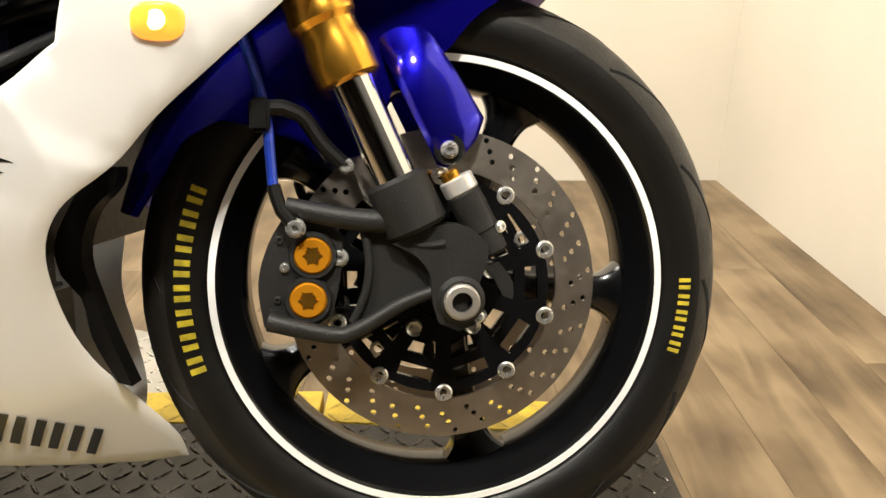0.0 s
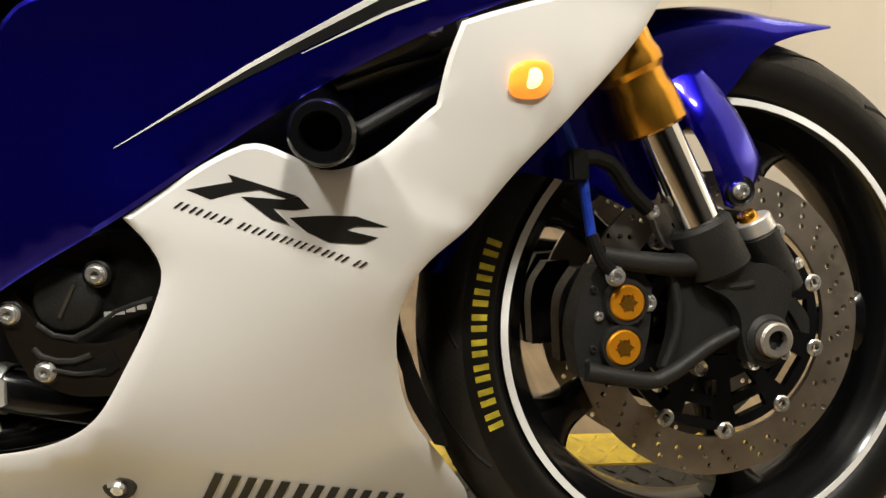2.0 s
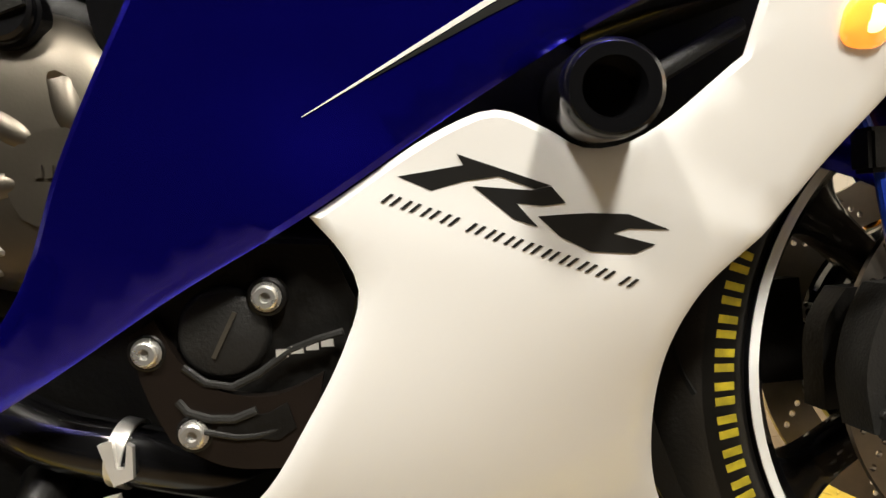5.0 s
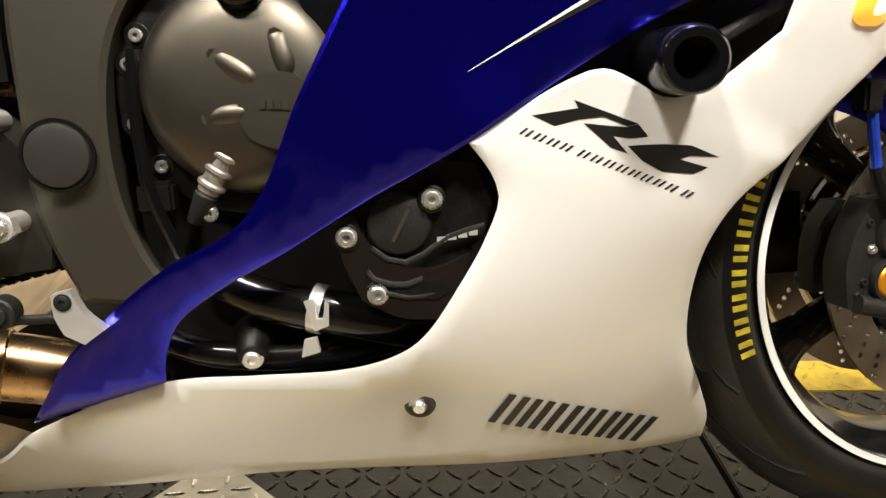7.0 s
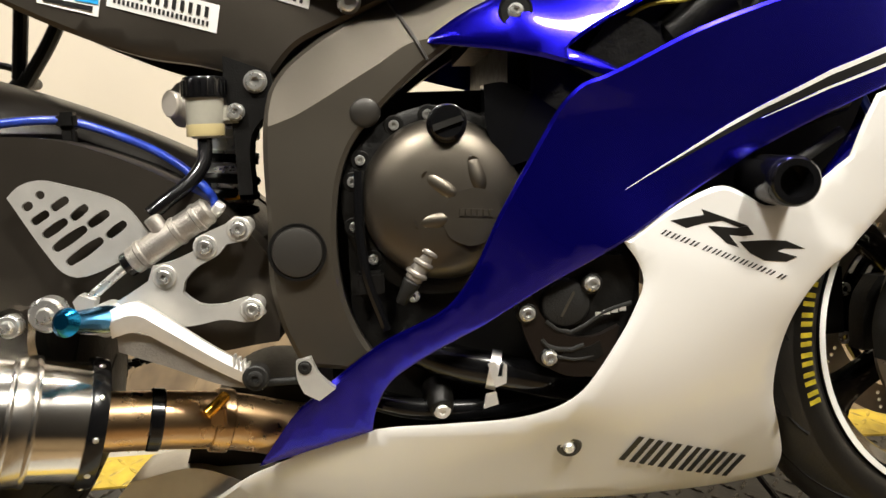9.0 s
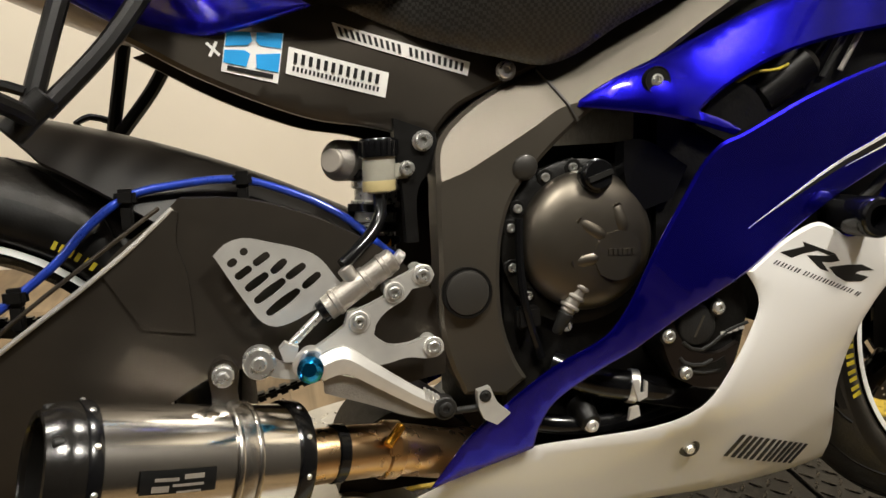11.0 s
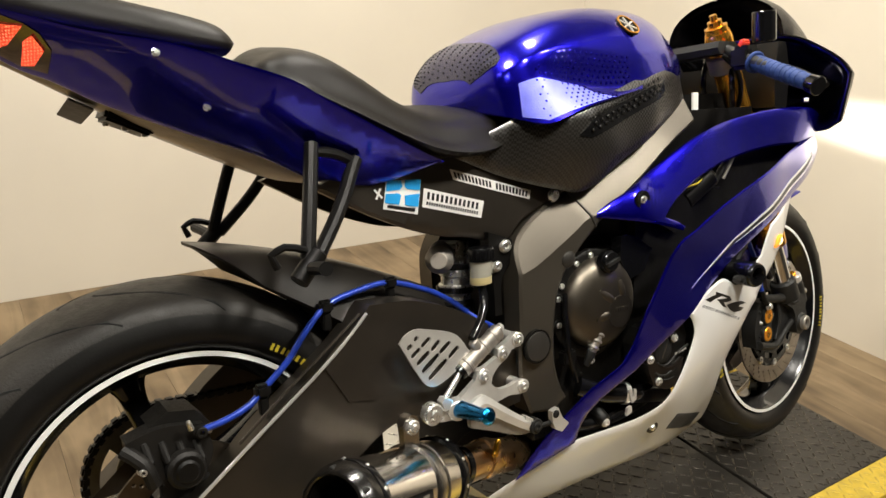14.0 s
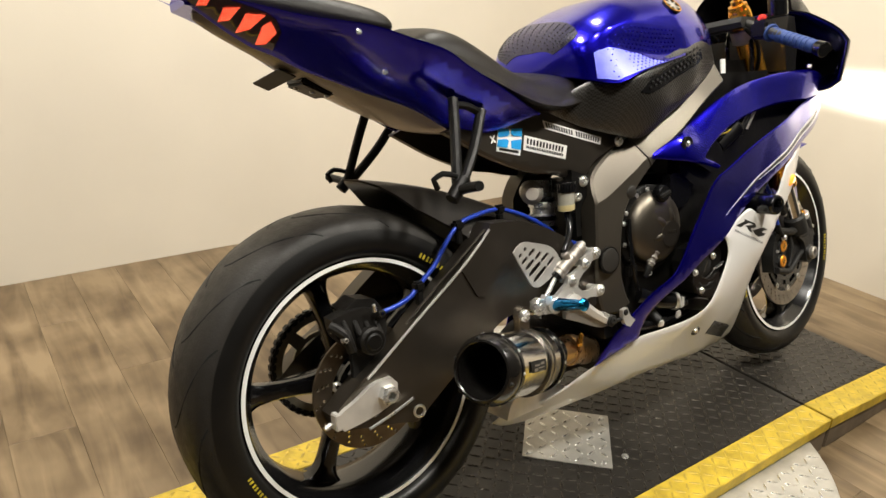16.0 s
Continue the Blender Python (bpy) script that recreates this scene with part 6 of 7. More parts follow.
part("orange_tag", block(0.470, 0.486, -0.0745, -0.0725, 0.495, 0.503, 0.0), ORANGE_CAP, shock)

# ------------------------------------------------------------------ rear brake, axle, chain
rcal = part("rear_caliper", plate([(-0.075, 0.462), (-0.036, 0.470), (0.018, 0.462), (0.026, 0.425), (0.008, 0.386), (-0.032, 0.390), (-0.070, 0.432)], -0.130, -0.098, bevel=0.006), CALIPER_BLACK, bike, "dark rear brake caliper")
for f in range(4):
    part("caliper_rib", rod((-0.055 + 0.02 * f, -0.126, 0.456 - 0.004 * f), (-0.050 + 0.02 * f, -0.136, 0.430 - 0.004 * f), 0.0055, seg=10), CALIPER_BLACK, rcal)
part("pot_cap", lathe([(0.0, -0.004), (0.012, -0.004), (0.015, -0.001), (0.019, -0.001), (0.019, 0.003)], (-0.012, -0.150, 0.414), (0, 1, 0), 28), ENGINE_DARK, rcal)
part("pad_pin", rod((-0.075, -0.118, 0.440), (0.03, -0.118, 0.446), 0.004, seg=10), STEEL, rcal)
part("bleed_nipple", rod((0.000, -0.140, 0.462), (-0.004, -0.146, 0.476), 0.004, 0.003, seg=10), STEEL, rcal)
part("caliper_bridge", plate([(-0.045, 0.470), (-0.02, 0.484), (0.012, 0.478), (0.03, 0.455), (0.016, 0.446), (-0.03, 0.452)], -0.118, -0.07, bevel=0.005), CALIPER_BLACK, rcal)
part("caliper_pot", rod((-0.012, -0.128, 0.414), (-0.012, -0.150, 0.414), 0.024, seg=32, bevel=0.004), CALIPER_BLACK, rcal)
part("caliper_arm", tube([(-0.078, -0.125, 0.452), (-0.06, -0.14, 0.436), (-0.05, -0.14, 0.405)], 0.009, 10), CALIPER_BLACK, rcal)
hexbolt((0.012, -0.138, 0.455), (0, -1, 0), 0.008, 0.008, CALIPER_BLACK, rcal, part_maker, "banjo_bolt")
hexbolt((-0.062, -0.140, 0.428), (0, -1, 0), 0.0055, 0.012, STEEL, rcal, part_maker, "slide_bolt")
part("caliper_bracket", plate([(-0.04, 0.39), (0.02, 0.39), (0.03, 0.335), (0.01, 0.30), (-0.03, 0.30), (-0.04, 0.34)], -0.118, -0.106, bevel=0.003), DARK_CAST, rcal)
axle = part("axle_adjuster", plate([(-0.096, 0.298), (-0.088, 0.309), (-0.060, 0.322), (-0.020, 0.343), (0.012, 0.345), (0.023, 0.332), (0.020, 0.306), (-0.004, 0.294), (-0.050, 0.283), (-0.086, 0.278)], -0.152, -0.142, bevel=0.002), ALU, bike, "silver axle adjuster plate")
part("axle_nut", merged(lathe([(0.0, -0.007), (0.0075, -0.007), (0.0085, -0.016), (0.0155, -0.016), (0.0175, -0.013), (0.0175, 0.0)], (0.0, -0.152, 0.319), (0, 1, 0), 6), lathe([(0.0085, -0.020), (0.0115, -0.020), (0.0125, -0.018), (0.0125, 0.0)], (0.0, -0.152, 0.319), (0, 1, 0), 24)), STEEL, axle, "axle nut")
part("adjuster_block", block(-0.101, -0.090, -0.156, -0.136, 0.283, 0.312, 0.002), ALU, axle, "bright adjuster end block")
part("adjuster_screw", rod((-0.104, -0.146, 0.296), (-0.118, -0.146, 0.290), 0.005, seg=10), STEEL, axle)
part("axle_slot_bar", tube([(-0.040, -0.153, 0.268), (0.005, -0.153, 0.280), (0.050, -0.153, 0.296)], 0.0026, 8), STEEL, axle)
part("spool_ring", lathe([(0.010 + 0.0025 * math.cos(t), 0.0025 * math.sin(t)) for t in [2 * math.pi * j / 8 for j in range(8)]], (0.062, -0.150, 0.267), (0.1, 1, 0), 24, True), STEEL, axle)
part("axle_shaft", rod((0, -0.142, 0.317), (0, 0.14, 0.317), 0.013, seg=24), DARK_CAST, axle)
teeth = []
for k in range(45):
    for r, f in ((0.101, 0.0), (0.101, 0.35), (0.108, 0.5), (0.108, 0.75)):
        a = 2 * math.pi * (k + f) / 45
        teeth.append((r * math.cos(a), 0.315 + r * math.sin(a)))
sprocket = part("rear_sprocket", plate(teeth, 0.098, 0.104, [circle(0, 0.315, 0.055, 40)] + [[(r * math.cos(t), 0.315 + r * math.sin(t)) for r, t in [(0.064, b + 0.12 * k) for k in range(8)] + [(0.086, b + 0.14 * k - 0.07) for k in range(7, -1, -1)]] for b in [2 * math.pi * j / 5 for j in range(5)]], 0, 0.02, False), SPROCKET_GREY, bike, "dull grey toothed rear sprocket")


def chain_link_run():
    """Points along the chain's loop round the rear sprocket and towards the engine."""
    pts = []
    for k in range(24):
        a = radians(80 + 200 * k / 23)
        pts.append((0.106 * math.cos(a), 0.315 + 0.106 * math.sin(a)))
    lower, upper = pts[-1], pts[0]
    for k in range(1, 36):
        pts.append((lower[0] + (0.56 - lower[0]) * k / 35, lower[1] + (0.335 - lower[1]) * k / 35))
        pts.insert(0, (upper[0] + (0.56 - upper[0]) * k / 35, upper[1] + (0.395 - upper[1]) * k / 35))
    return pts


links = []
run = chain_link_run()
for p, q in zip(run, run[1:]):
    m = ((p[0] + q[0]) / 2, (p[1] + q[1]) / 2)
    ang = math.atan2(q[1] - p[1], q[0] - p[0])
    links.append(moved(block(-0.008, 0.008, 0.092, 0.110, -0.006, 0.006, 0.003), Matrix.Translation((m[0], 0, m[1])) @ Matrix.Rotation(-ang, 4, "Y")))
tagged(part("drive_chain", merged(*links), ENGINE_DARK, bike, "dark oily drive chain"), kind="stuff")

hose = part("rear_brake_hose", tube([(0.012, -0.138, 0.457), (0.04, -0.135, 0.459), (0.08, -0.13, 0.470), (0.104, -0.126, 0.487), (0.137, -0.125, 0.513), (0.167, -0.12, 0.545), (0.207, -0.11, 0.574), (0.256, -0.10, 0.583), (0.32, -0.09, 0.584), (0.376, -0.09, 0.565), (0.412, -0.09, 0.547),
                                     (0.438, -0.095, 0.529), (0.466, -0.11, 0.502), (0.478, -0.15, 0.490)], 0.0046, 12), BLUE_HOSE, bike, "blue braided rear brake hose")
for x, y, z in ((0.322, -0.09, 0.584), (0.205, -0.11, 0.573), (0.098, -0.127, 0.483)):
    part("hose_clip", block(x - 0.0105, x + 0.0105, y - 0.009, y + 0.009, z - 0.009, z + 0.009, 0.004), BLACK_PLASTIC, hose, "black hose clip")
    part("clip_foot", block(x - 0.006, x + 0.006, y - 0.006, y + 0.006, z - 0.034, z - 0.008, 0.002), BLACK_PLASTIC, hose)
# pale tube put in for the light caught along this edge
part("swingarm_ridge", tube([(-0.03, -0.146, 0.352), (0.085, -0.146, 0.434), (0.20, -0.146, 0.516), (0.252, -0.143, 0.560)], 0.0026, 8), ALU, bike, "bright worn upper edge of the swingarm")
part("swingarm_ridge", tube([(0.055, -0.146, 0.428), (0.118, -0.146, 0.476), (0.200, -0.146, 0.534), (0.240, -0.144, 0.562)], 0.0022, 8), SWING, bike, "raised swingarm ridge")
part("swingarm_panel", plate([(0.180, 0.501), (0.188, 0.513), (0.250, 0.559), (0.257, 0.556), (0.253, 0.526), (0.260, 0.496), (0.263, 0.431), (0.213, 0.441)], -0.1450, -0.140, bevel=0.0018), SWING, bike, "shallow swingarm side panel")
part("swingarm_top", loft([[(x, y, z) for y, z in ((-0.14, z0), (-0.135, z0 + 0.012), (-0.05, z0 + 0.016), (0.05, z0 + 0.016), (0.135, z0 + 0.012), (0.14, z0), (0.13, z0 - 0.03), (-0.13, z0 - 0.03))] for x, z0 in ((0.33, 0.548), (0.40, 0.522), (0.47, 0.480), (0.51, 0.44))]), BLACK_PLASTIC, bike, "swingarm cross brace")

# ------------------------------------------------------------------ rear hugger, tail details
hug_rings = []
for k in range(17):
    f = k / 16
    x, z = 0.052 + 0.40 * f, 0.674 - 0.062 * f - 0.075 * f * f
    w, drop, lean_back = 0.100 + 0.022 * f, 0.060 + 0.13 * f, 0.075 * (1 - f)
    outer = [(x + lean_back * abs(u) ** 2, w * math.copysign(abs(u) ** 0.8, u), z - drop * abs(u) ** 2.6) for u in [-1 + 2 * j / 20 for j in range(21)]]
    hug_rings.append(outer + [(p[0], p[1] * 0.96, p[2] - 0.004) for p in outer[::-1]])
part("rear_hugger", loft(hug_rings, sub=1), HUGGER, bike, "satin black rear tyre hugger")
for s in (-1, 1):
    fl = (lambda b: b) if s < 0 else mirrored
    hanger = part("peg_hanger", fl(merged(tube([(0.188, -0.152, 0.800), (0.170, -0.175, 0.735), (0.150, -0.197, 0.660)], 0.0095, 10), tube([(0.252, -0.146, 0.776), (0.212, -0.17, 0.715), (0.160, -0.197, 0.655)], 0.0095, 10))), BLACK_PLASTIC, bike, "black tubular pillion peg hanger")
    part("hanger_brace", fl(tube([(0.188, -0.152, 0.790), (0.22, -0.15, 0.785), (0.252, -0.146, 0.770)], 0.007, 8)), BLACK_PLASTIC, hanger)
    part("hanger_foot", fl(rod((0.165, -0.198, 0.668), (0.132, -0.204, 0.635), 0.0125, seg=16)), BLACK_PLASTIC, hanger)
    part("hanger_hook", fl(tube([(0.148, -0.200, 0.672), (0.120, -0.2, 0.680), (0.103, -0.198, 0.672), (0.110, -0.198, 0.655)], 0.005, 8)), BLACK_PLASTIC, hanger)
    part("pillion_peg", fl(tube([(0.150, -0.2, 0.648), (0.146, -0.235, 0.655), (0.140, -0.272, 0.660)], 0.0085, 10)), BLACK_PLASTIC, hanger)
    part("hanger_bolt", fl(rod((0.142, -0.212, 0.640), (0.142, -0.196, 0.640), 0.006, seg=12)), STEEL, hanger)
SUB_SKIN = field([(0.23, 0.726, -0.105), (0.34, 0.70, -0.108), (0.44, 0.70, -0.113), (0.53, 0.65, -0.120), (0.62, 0.70, -0.128), (0.56, 0.73, -0.122), (0.40, 0.76, -0.108), (0.45, 0.64, -0.110)])
sub_out = [(0.20, 0.742), (0.235, 0.722), (0.28, 0.696), (0.34, 0.668), (0.406, 0.644), (0.46, 0.634), (0.505, 0.622), (0.534, 0.618), (0.56, 0.648), (0.60, 0.668), (0.655, 0.692), (0.615, 0.735), (0.56, 0.752), (0.48, 0.775), (0.40, 0.785), (0.30, 0.775)]
for s in (-1, 1):
    fl = (lambda b: b) if s < 0 else mirrored
    sub = part("subframe_cover", fl(shell(sub_out, SUB_SKIN, 0.02, 0.014, rounding=0.006)), SWING, bike, "black rear subframe with stickers")
    hexbolt((0.613, -0.139 if s < 0 else 0.139, 0.687), (0, s, 0), 0.0105, 0.007, STEEL, bike, part_maker, "subframe_bolt")


def sticker(outline, skin, mat, label, lift=0.0014):
    return part("sticker", ribbon(outline, skin, lift), mat, bike, label)


def inset(poly, u0, u1, v0, v1):
    """A rectangle inside a four-cornered sticker (corners: tl, tr, br, bl), in fractions of its width and height."""
    tl, tr, br, bl = [Vector(q) for q in poly]

    def at(u, v):
        return tuple(tl.lerp(tr, u).lerp(bl.lerp(br, u), v))
    return [at(u0, v0), at(u1, v0), at(u1, v1), at(u0, v1)]


blue_stk = [(0.318, 0.738), (0.377, 0.735), (0.367, 0.683), (0.310, 0.698)]
sticker(blue_stk, SUB_SKIN, STICKER_WHITE, "square sky blue and white sticker")
tl, tr, br, bl = [Vector(q) for q in blue_stk]


def on_sticker(u, v):
    return tuple(tl.lerp(tr, u).lerp(bl.lerp(br, u), v))


for corner in (((0.02, 0.0), (0.42, 0.0), (0.47, 0.20), (0.40, 0.30), (0.02, 0.36)), ((0.53, 0.0), (0.98, 0.0), (0.98, 0.30), (0.62, 0.28), (0.54, 0.20)), ((0.02, 0.46), (0.36, 0.42), (0.46, 0.48), (0.42, 0.78), (0.02, 0.78)), ((0.56, 0.48), (0.98, 0.40), (0.98, 0.78), (0.60, 0.78))):
    sticker([on_sticker(u, v) for u, v in corner], SUB_SKIN, STICKER_BLUE, "sky blue sticker field", 0.0026)
sticker(inset(blue_stk, 0.1, 0.9, 0.83, 0.93), SUB_SKIN, INK, "small black print bar", 0.0026)
gr = [(0.381, 0.7215), (0.486, 0.6905), (0.4815, 0.6635), (0.3755, 0.6935)]
sticker(gr, SUB_SKIN, STICKER_WHITE, "white rectangular sticker with black print")
for k in range(12):
    sticker(inset(gr, 0.06 + 0.074 * k, 0.06 + 0.074 * k + 0.034, 0.16, 0.54), SUB_SKIN, INK, "black print bar", 0.0026)
for k in range(22):
    sticker(inset(gr, 0.06 + 0.040 * k, 0.06 + 0.040 * k + 0.020, 0.66, 0.84), SUB_SKIN, INK, "black print bar", 0.0026)
wt = [(0.428, 0.746), (0.576, 0.699), (0.573, 0.684), (0.433, 0.729)]
sticker(wt, SUB_SKIN, STICKER_WHITE, "long white sticker with black print")
for k in range(22):
    if k != 11:
        sticker(inset(wt, 0.03 + 0.043 * k, 0.03 + 0.043 * k + 0.021, 0.2, 0.8), SUB_SKIN, INK, "black print bar", 0.0026)
for a, b in (((0.298, 0.727), (0.310, 0.714)), ((0.300, 0.713), (0.308, 0.728))):
    part("sticker", quad_on(SUB_SKIN, a, b, 0.003, 0.0016), STICKER_WHITE, bike, "small white cross sticker")

under_rings = []
for x, z, w in ((0.30, 0.748, 0.07), (0.20, 0.762, 0.095), (0.10, 0.804, 0.095), (0.0, 0.853, 0.072), (-0.05, 0.884, 0.050), (-0.10, 0.913, 0.030), (-0.16, 0.948, 0.016), (-0.19, 0.970, 0.006)):
    under_rings.append([(x, w * u, z - 0.016 + 0.03 * abs(u) ** 2.5) for u in [-1 + 2 * j / 12 for j in range(13)]] + [(x, w * u * 0.96, z + 0.025 + 0.012 * abs(u)) for u in [1 - 2 * j / 12 for j in range(13)]])
part("undertail", loft(under_rings), UNDERTAIL, bike, "pale grey undertail tray")
top_rings = []
for x, z in ((0.16, 0.870), (0.08, 0.896), (0.0, 0.921), (-0.06, 0.935), (-0.10, 0.949), (-0.14, 0.963), (-0.18, 0.976), (-0.21, 0.985)):
    w = 0.007 - TAIL_SKIN(x, z - 0.003)
    w, k = w - 0.016, min(1.0, w / 0.12)
    top_rings.append(body_section(x, [(-w * 0.97, z - 0.014), (-w, z - 0.005), (-w * 0.7, z + 0.008 * k), (0, z + 0.022 * k)]))
part("tail_cowl", loft(top_rings), BLUE, bike, "glossy blue tail top cowl")
pad = []
for x, zt, zb, w in ((0.128, 0.945, 0.925, 0.07), (0.115, 0.960, 0.918, 0.088), (0.08, 0.972, 0.920, 0.092), (0.0, 0.990, 0.935, 0.085), (-0.10, 1.010, 0.955, 0.07), (-0.14, 1.012, 0.965, 0.05)):
    pad.append(body_section(x, [(-w * 0.7, zb), (-w, zb + 0.006), (-w, zb + 0.5 * (zt - zb)), (-w * 0.7, zt - 0.006), (0, zt)]))
part("pillion_seat", loft(pad), SEAT_VINYL, bike, "black pillion seat pad")
TAIL_LED = [[(-0.196, 0.968), (-0.193, 0.979), (-0.179, 0.978), (-0.184, 0.967)], [(-0.167, 0.944), (-0.163, 0.961), (-0.144, 0.959), (-0.154, 0.944)],
            [(-0.143, 0.927), (-0.136, 0.950), (-0.113, 0.945), (-0.127, 0.929)], [(-0.115, 0.908), (-0.113, 0.931), (-0.105, 0.936), (-0.094, 0.920), (-0.103, 0.907)]]
lens = [(-0.226, 0.9875), (-0.205, 0.9835), (-0.178, 0.9785), (-0.143, 0.964), (-0.112, 0.948), (-0.098, 0.937), (-0.087, 0.920), (-0.090, 0.8985), (-0.116, 0.9085), (-0.143, 0.9265), (-0.167, 0.9445), (-0.192, 0.9645), (-0.215, 0.982)]
lamp = part("tail_light", ribbon(lens, TAIL_SKIN, 0.002, 0.003, 0.012), RED_LENS, bike, "dark red tail light lens with lit strips")
for q in TAIL_LED:
    part("led_strip", ribbon(q, TAIL_SKIN, 0.0060, 0.0030, 0.008), RED_LED, lamp, "lit red lamp strip")
for x, z in ((0.005, 0.911), (0.063, 0.851)):
    p = skin_point(TAIL_SKIN, x, z, 0.003)
    hexbolt(p, (0, -1, 0.15), 0.0042, 0.002, STEEL, bike, part_maker, "tail_screw")
bracket = part("plate_bracket", moved(block(-0.032, 0.030, -0.030, 0.040, -0.010, 0.008, 0.004), Matrix.Translation((0.0, 0, 0.842)) @ Matrix.Rotation(radians(25), 4, "Y")), BLACK_PLASTIC, bike, "black number plate bracket stub")
part("bracket_wing", moved(block(-0.016, 0.016, -0.030, 0.098, -0.0015, 0.0015, 0.001), Matrix.Translation((-0.055, 0, 0.862)) @ Matrix.Rotation(radians(-6), 4, "X") @ Matrix.Rotation(radians(28), 4, "Y")), DARK_CAST, bracket)
for x, y in ((-0.022, 0.020), (-0.004, -0.005), (0.016, -0.020)):
    part("bracket_bolt", rod((x, y, 0.842 - 0.45 * x), (x, y, 0.828 - 0.45 * x), 0.0048, seg=10), STEEL, bracket)

# ------------------------------------------------------------------ tank details


def tank_surface():
    """Points of the tank's right flank, for things that sit on it: x, and 0 to 4 from the low edge to the ridge."""
    def at(x, f):
        for qa, qb in zip(tank_sections, tank_sections[1:]):
            if qa[0] <= x <= qb[0]:
                s = (x - qa[0]) / (qb[0] - qa[0])
                break
        h = [Vector(p).lerp(Vector(q), s) for p, q in zip(qa[1:5], qb[1:5])]
        top = qa[5] + (qb[5] - qa[5]) * s
        if f >= 3:
            u, ctrl, t = f - 3, Vector((h[3].x * 0.72, top + 0.004)), Vector((0, top))
            v = h[3] * (1 - u) ** 2 + ctrl * (2 * u * (1 - u)) + t * u * u
        else:
            v = h[int(f)].lerp(h[int(f) + 1], f - int(f))
        return Vector((x, v[0], v[1]))
    return at


on_tank = tank_surface()


def tank_normal(x, f):
    a = on_tank(x + 0.004, f) - on_tank(x - 0.004, f)
    b = on_tank(x, f + 0.04) - on_tank(x, f - 0.04)
    n = a.cross(b).normalized()
    return n if n.y < 0 or n.z > 0.8 else -n


def stud_field(cells, r, h):
    bm = bmesh.new()
    for x, f in cells:
        p, n = on_tank(x, f), tank_normal(x, f)
        if n.y > 0:
            n = -n
        m = Matrix.Translation(p) @ Vector((0, 0, 1)).rotation_difference(n).to_matrix().to_4x4()
        low = [bm.verts.new(m @ Vector((r * math.cos(2 * math.pi * k / 8), r * math.sin(2 * math.pi * k / 8), 0.0004))) for k in range(8)]
        top = [bm.verts.new(m @ Vector((0.55 * r * math.cos(2 * math.pi * k / 8), 0.55 * r * math.sin(2 * math.pi * k / 8), h))) for k in range(8)]
        for k in range(8):
            bm.faces.new((low[k], low[(k + 1) % 8], top[(k + 1) % 8], top[k]))
        bm.faces.new(top)
    return bm


TANK_TREE = BVHTree.FromPolygons([v.co.copy() for v in tank.data.vertices], [list(p.vertices) for p in tank.data.polygons])


def snapped(x, f, out):
    """The point of the tank's own surface under a place on its flank, raised by out."""
    q = on_tank(x, min(f, 8.0 - f))
    p, n, _, _ = TANK_TREE.find_nearest(q if f <= 4 else Vector((q.x, -q.y, q.z)))
    if n.dot(p - Vector((0.70, 0.0, 0.88))) < 0:
        n = -n
    return p + n * out, n


# film on the knee facet, its highlight mixed into the blue
film = bmesh.new()
grid = [[film.verts.new(snapped(0.538 + (0.172 - 0.008 * j) * i / 24, 0.06 + 0.11 * j, 0.0009)[0]) for j in range(9)] for i in range(25)]
for i in range(24):
    for j in range(8):
        film.faces.new((grid[i][j], grid[i + 1][j], grid[i + 1][j + 1], grid[i][j + 1]))
part("grip_film", film, BLUE_FILM, tank, "clear textured film over blue paint")
cells = [(0.545 + 0.0120 * i + (0.006 if j % 2 else 0), 0.14 + 0.15 * j) for j in range(6) for i in range(15 - j)]
tagged(part("tank_grip_pad", stud_field(cells, 0.0026, 0.0022), BLUE, tank, "clear studded grip pad over blue paint"), kind="stuff")
cells = [(0.56 + 0.0115 * i + (0.006 if j % 2 else 0), 1.12 + 0.15 * j) for j in range(6) for i in range(max(0, j - 1), 18)]
tagged(part("tank_grip_pad", stud_field(cells, 0.0026, 0.0020), BLUE, tank, "clear studded grip pad over blue paint"), kind="stuff")

def guard_x(i, j):
    return 0.507 + 0.062 * i / 12 * (0.30 + 0.70 * min(1.0, j / 7))


guard = bmesh.new()
grid = [[guard.verts.new(snapped(guard_x(i, j), 2.7 + 3.1 * j / 12, 0.0011)[0]) for j in range(13)] for i in range(13)]
for i in range(12):
    for j in range(12):
        guard.faces.new((grid[i][j], grid[i + 1][j], grid[i + 1][j + 1], grid[i][j + 1]))
part("tank_protector", guard, material("dark_clear_protector", (0.016, 0.014, 0.045), 0.35, 0.0, 0.2, 0.2, 40.0, 0.3, 400.0, spec=0.4), tank, "dark studded protector on the rear of the tank")
studs = bmesh.new()
for j in range(1, 20):
    for i in range(9):
        p, n = snapped(guard_x(12 * (i + 0.5 * (j % 2) + 0.4) / 10, 12 * j / 20), 2.7 + 3.1 * j / 20, 0.0006)
        m = Matrix.Translation(p) @ Vector((0, 0, 1)).rotation_difference(n).to_matrix().to_4x4()
        low, top = [[studs.verts.new(m @ Vector((r * math.cos(math.pi * k / 3), r * math.sin(math.pi * k / 3), h))) for k in range(6)] for r, h in ((0.0021, 0.0), (0.0012, 0.0020))]
        for k in range(6):
            studs.faces.new((low[k], low[(k + 1) % 6], top[(k + 1) % 6], top[k]))
        studs.faces.new(top)
tagged(part("tank_top_pad", studs, BLACK_PLASTIC, tank, "dark studded tank protector"), kind="stuff")
bp, bn = on_tank(0.79, 3.08), tank_normal(0.79, 3.08)
if bn.z < 0:
    bn = -bn
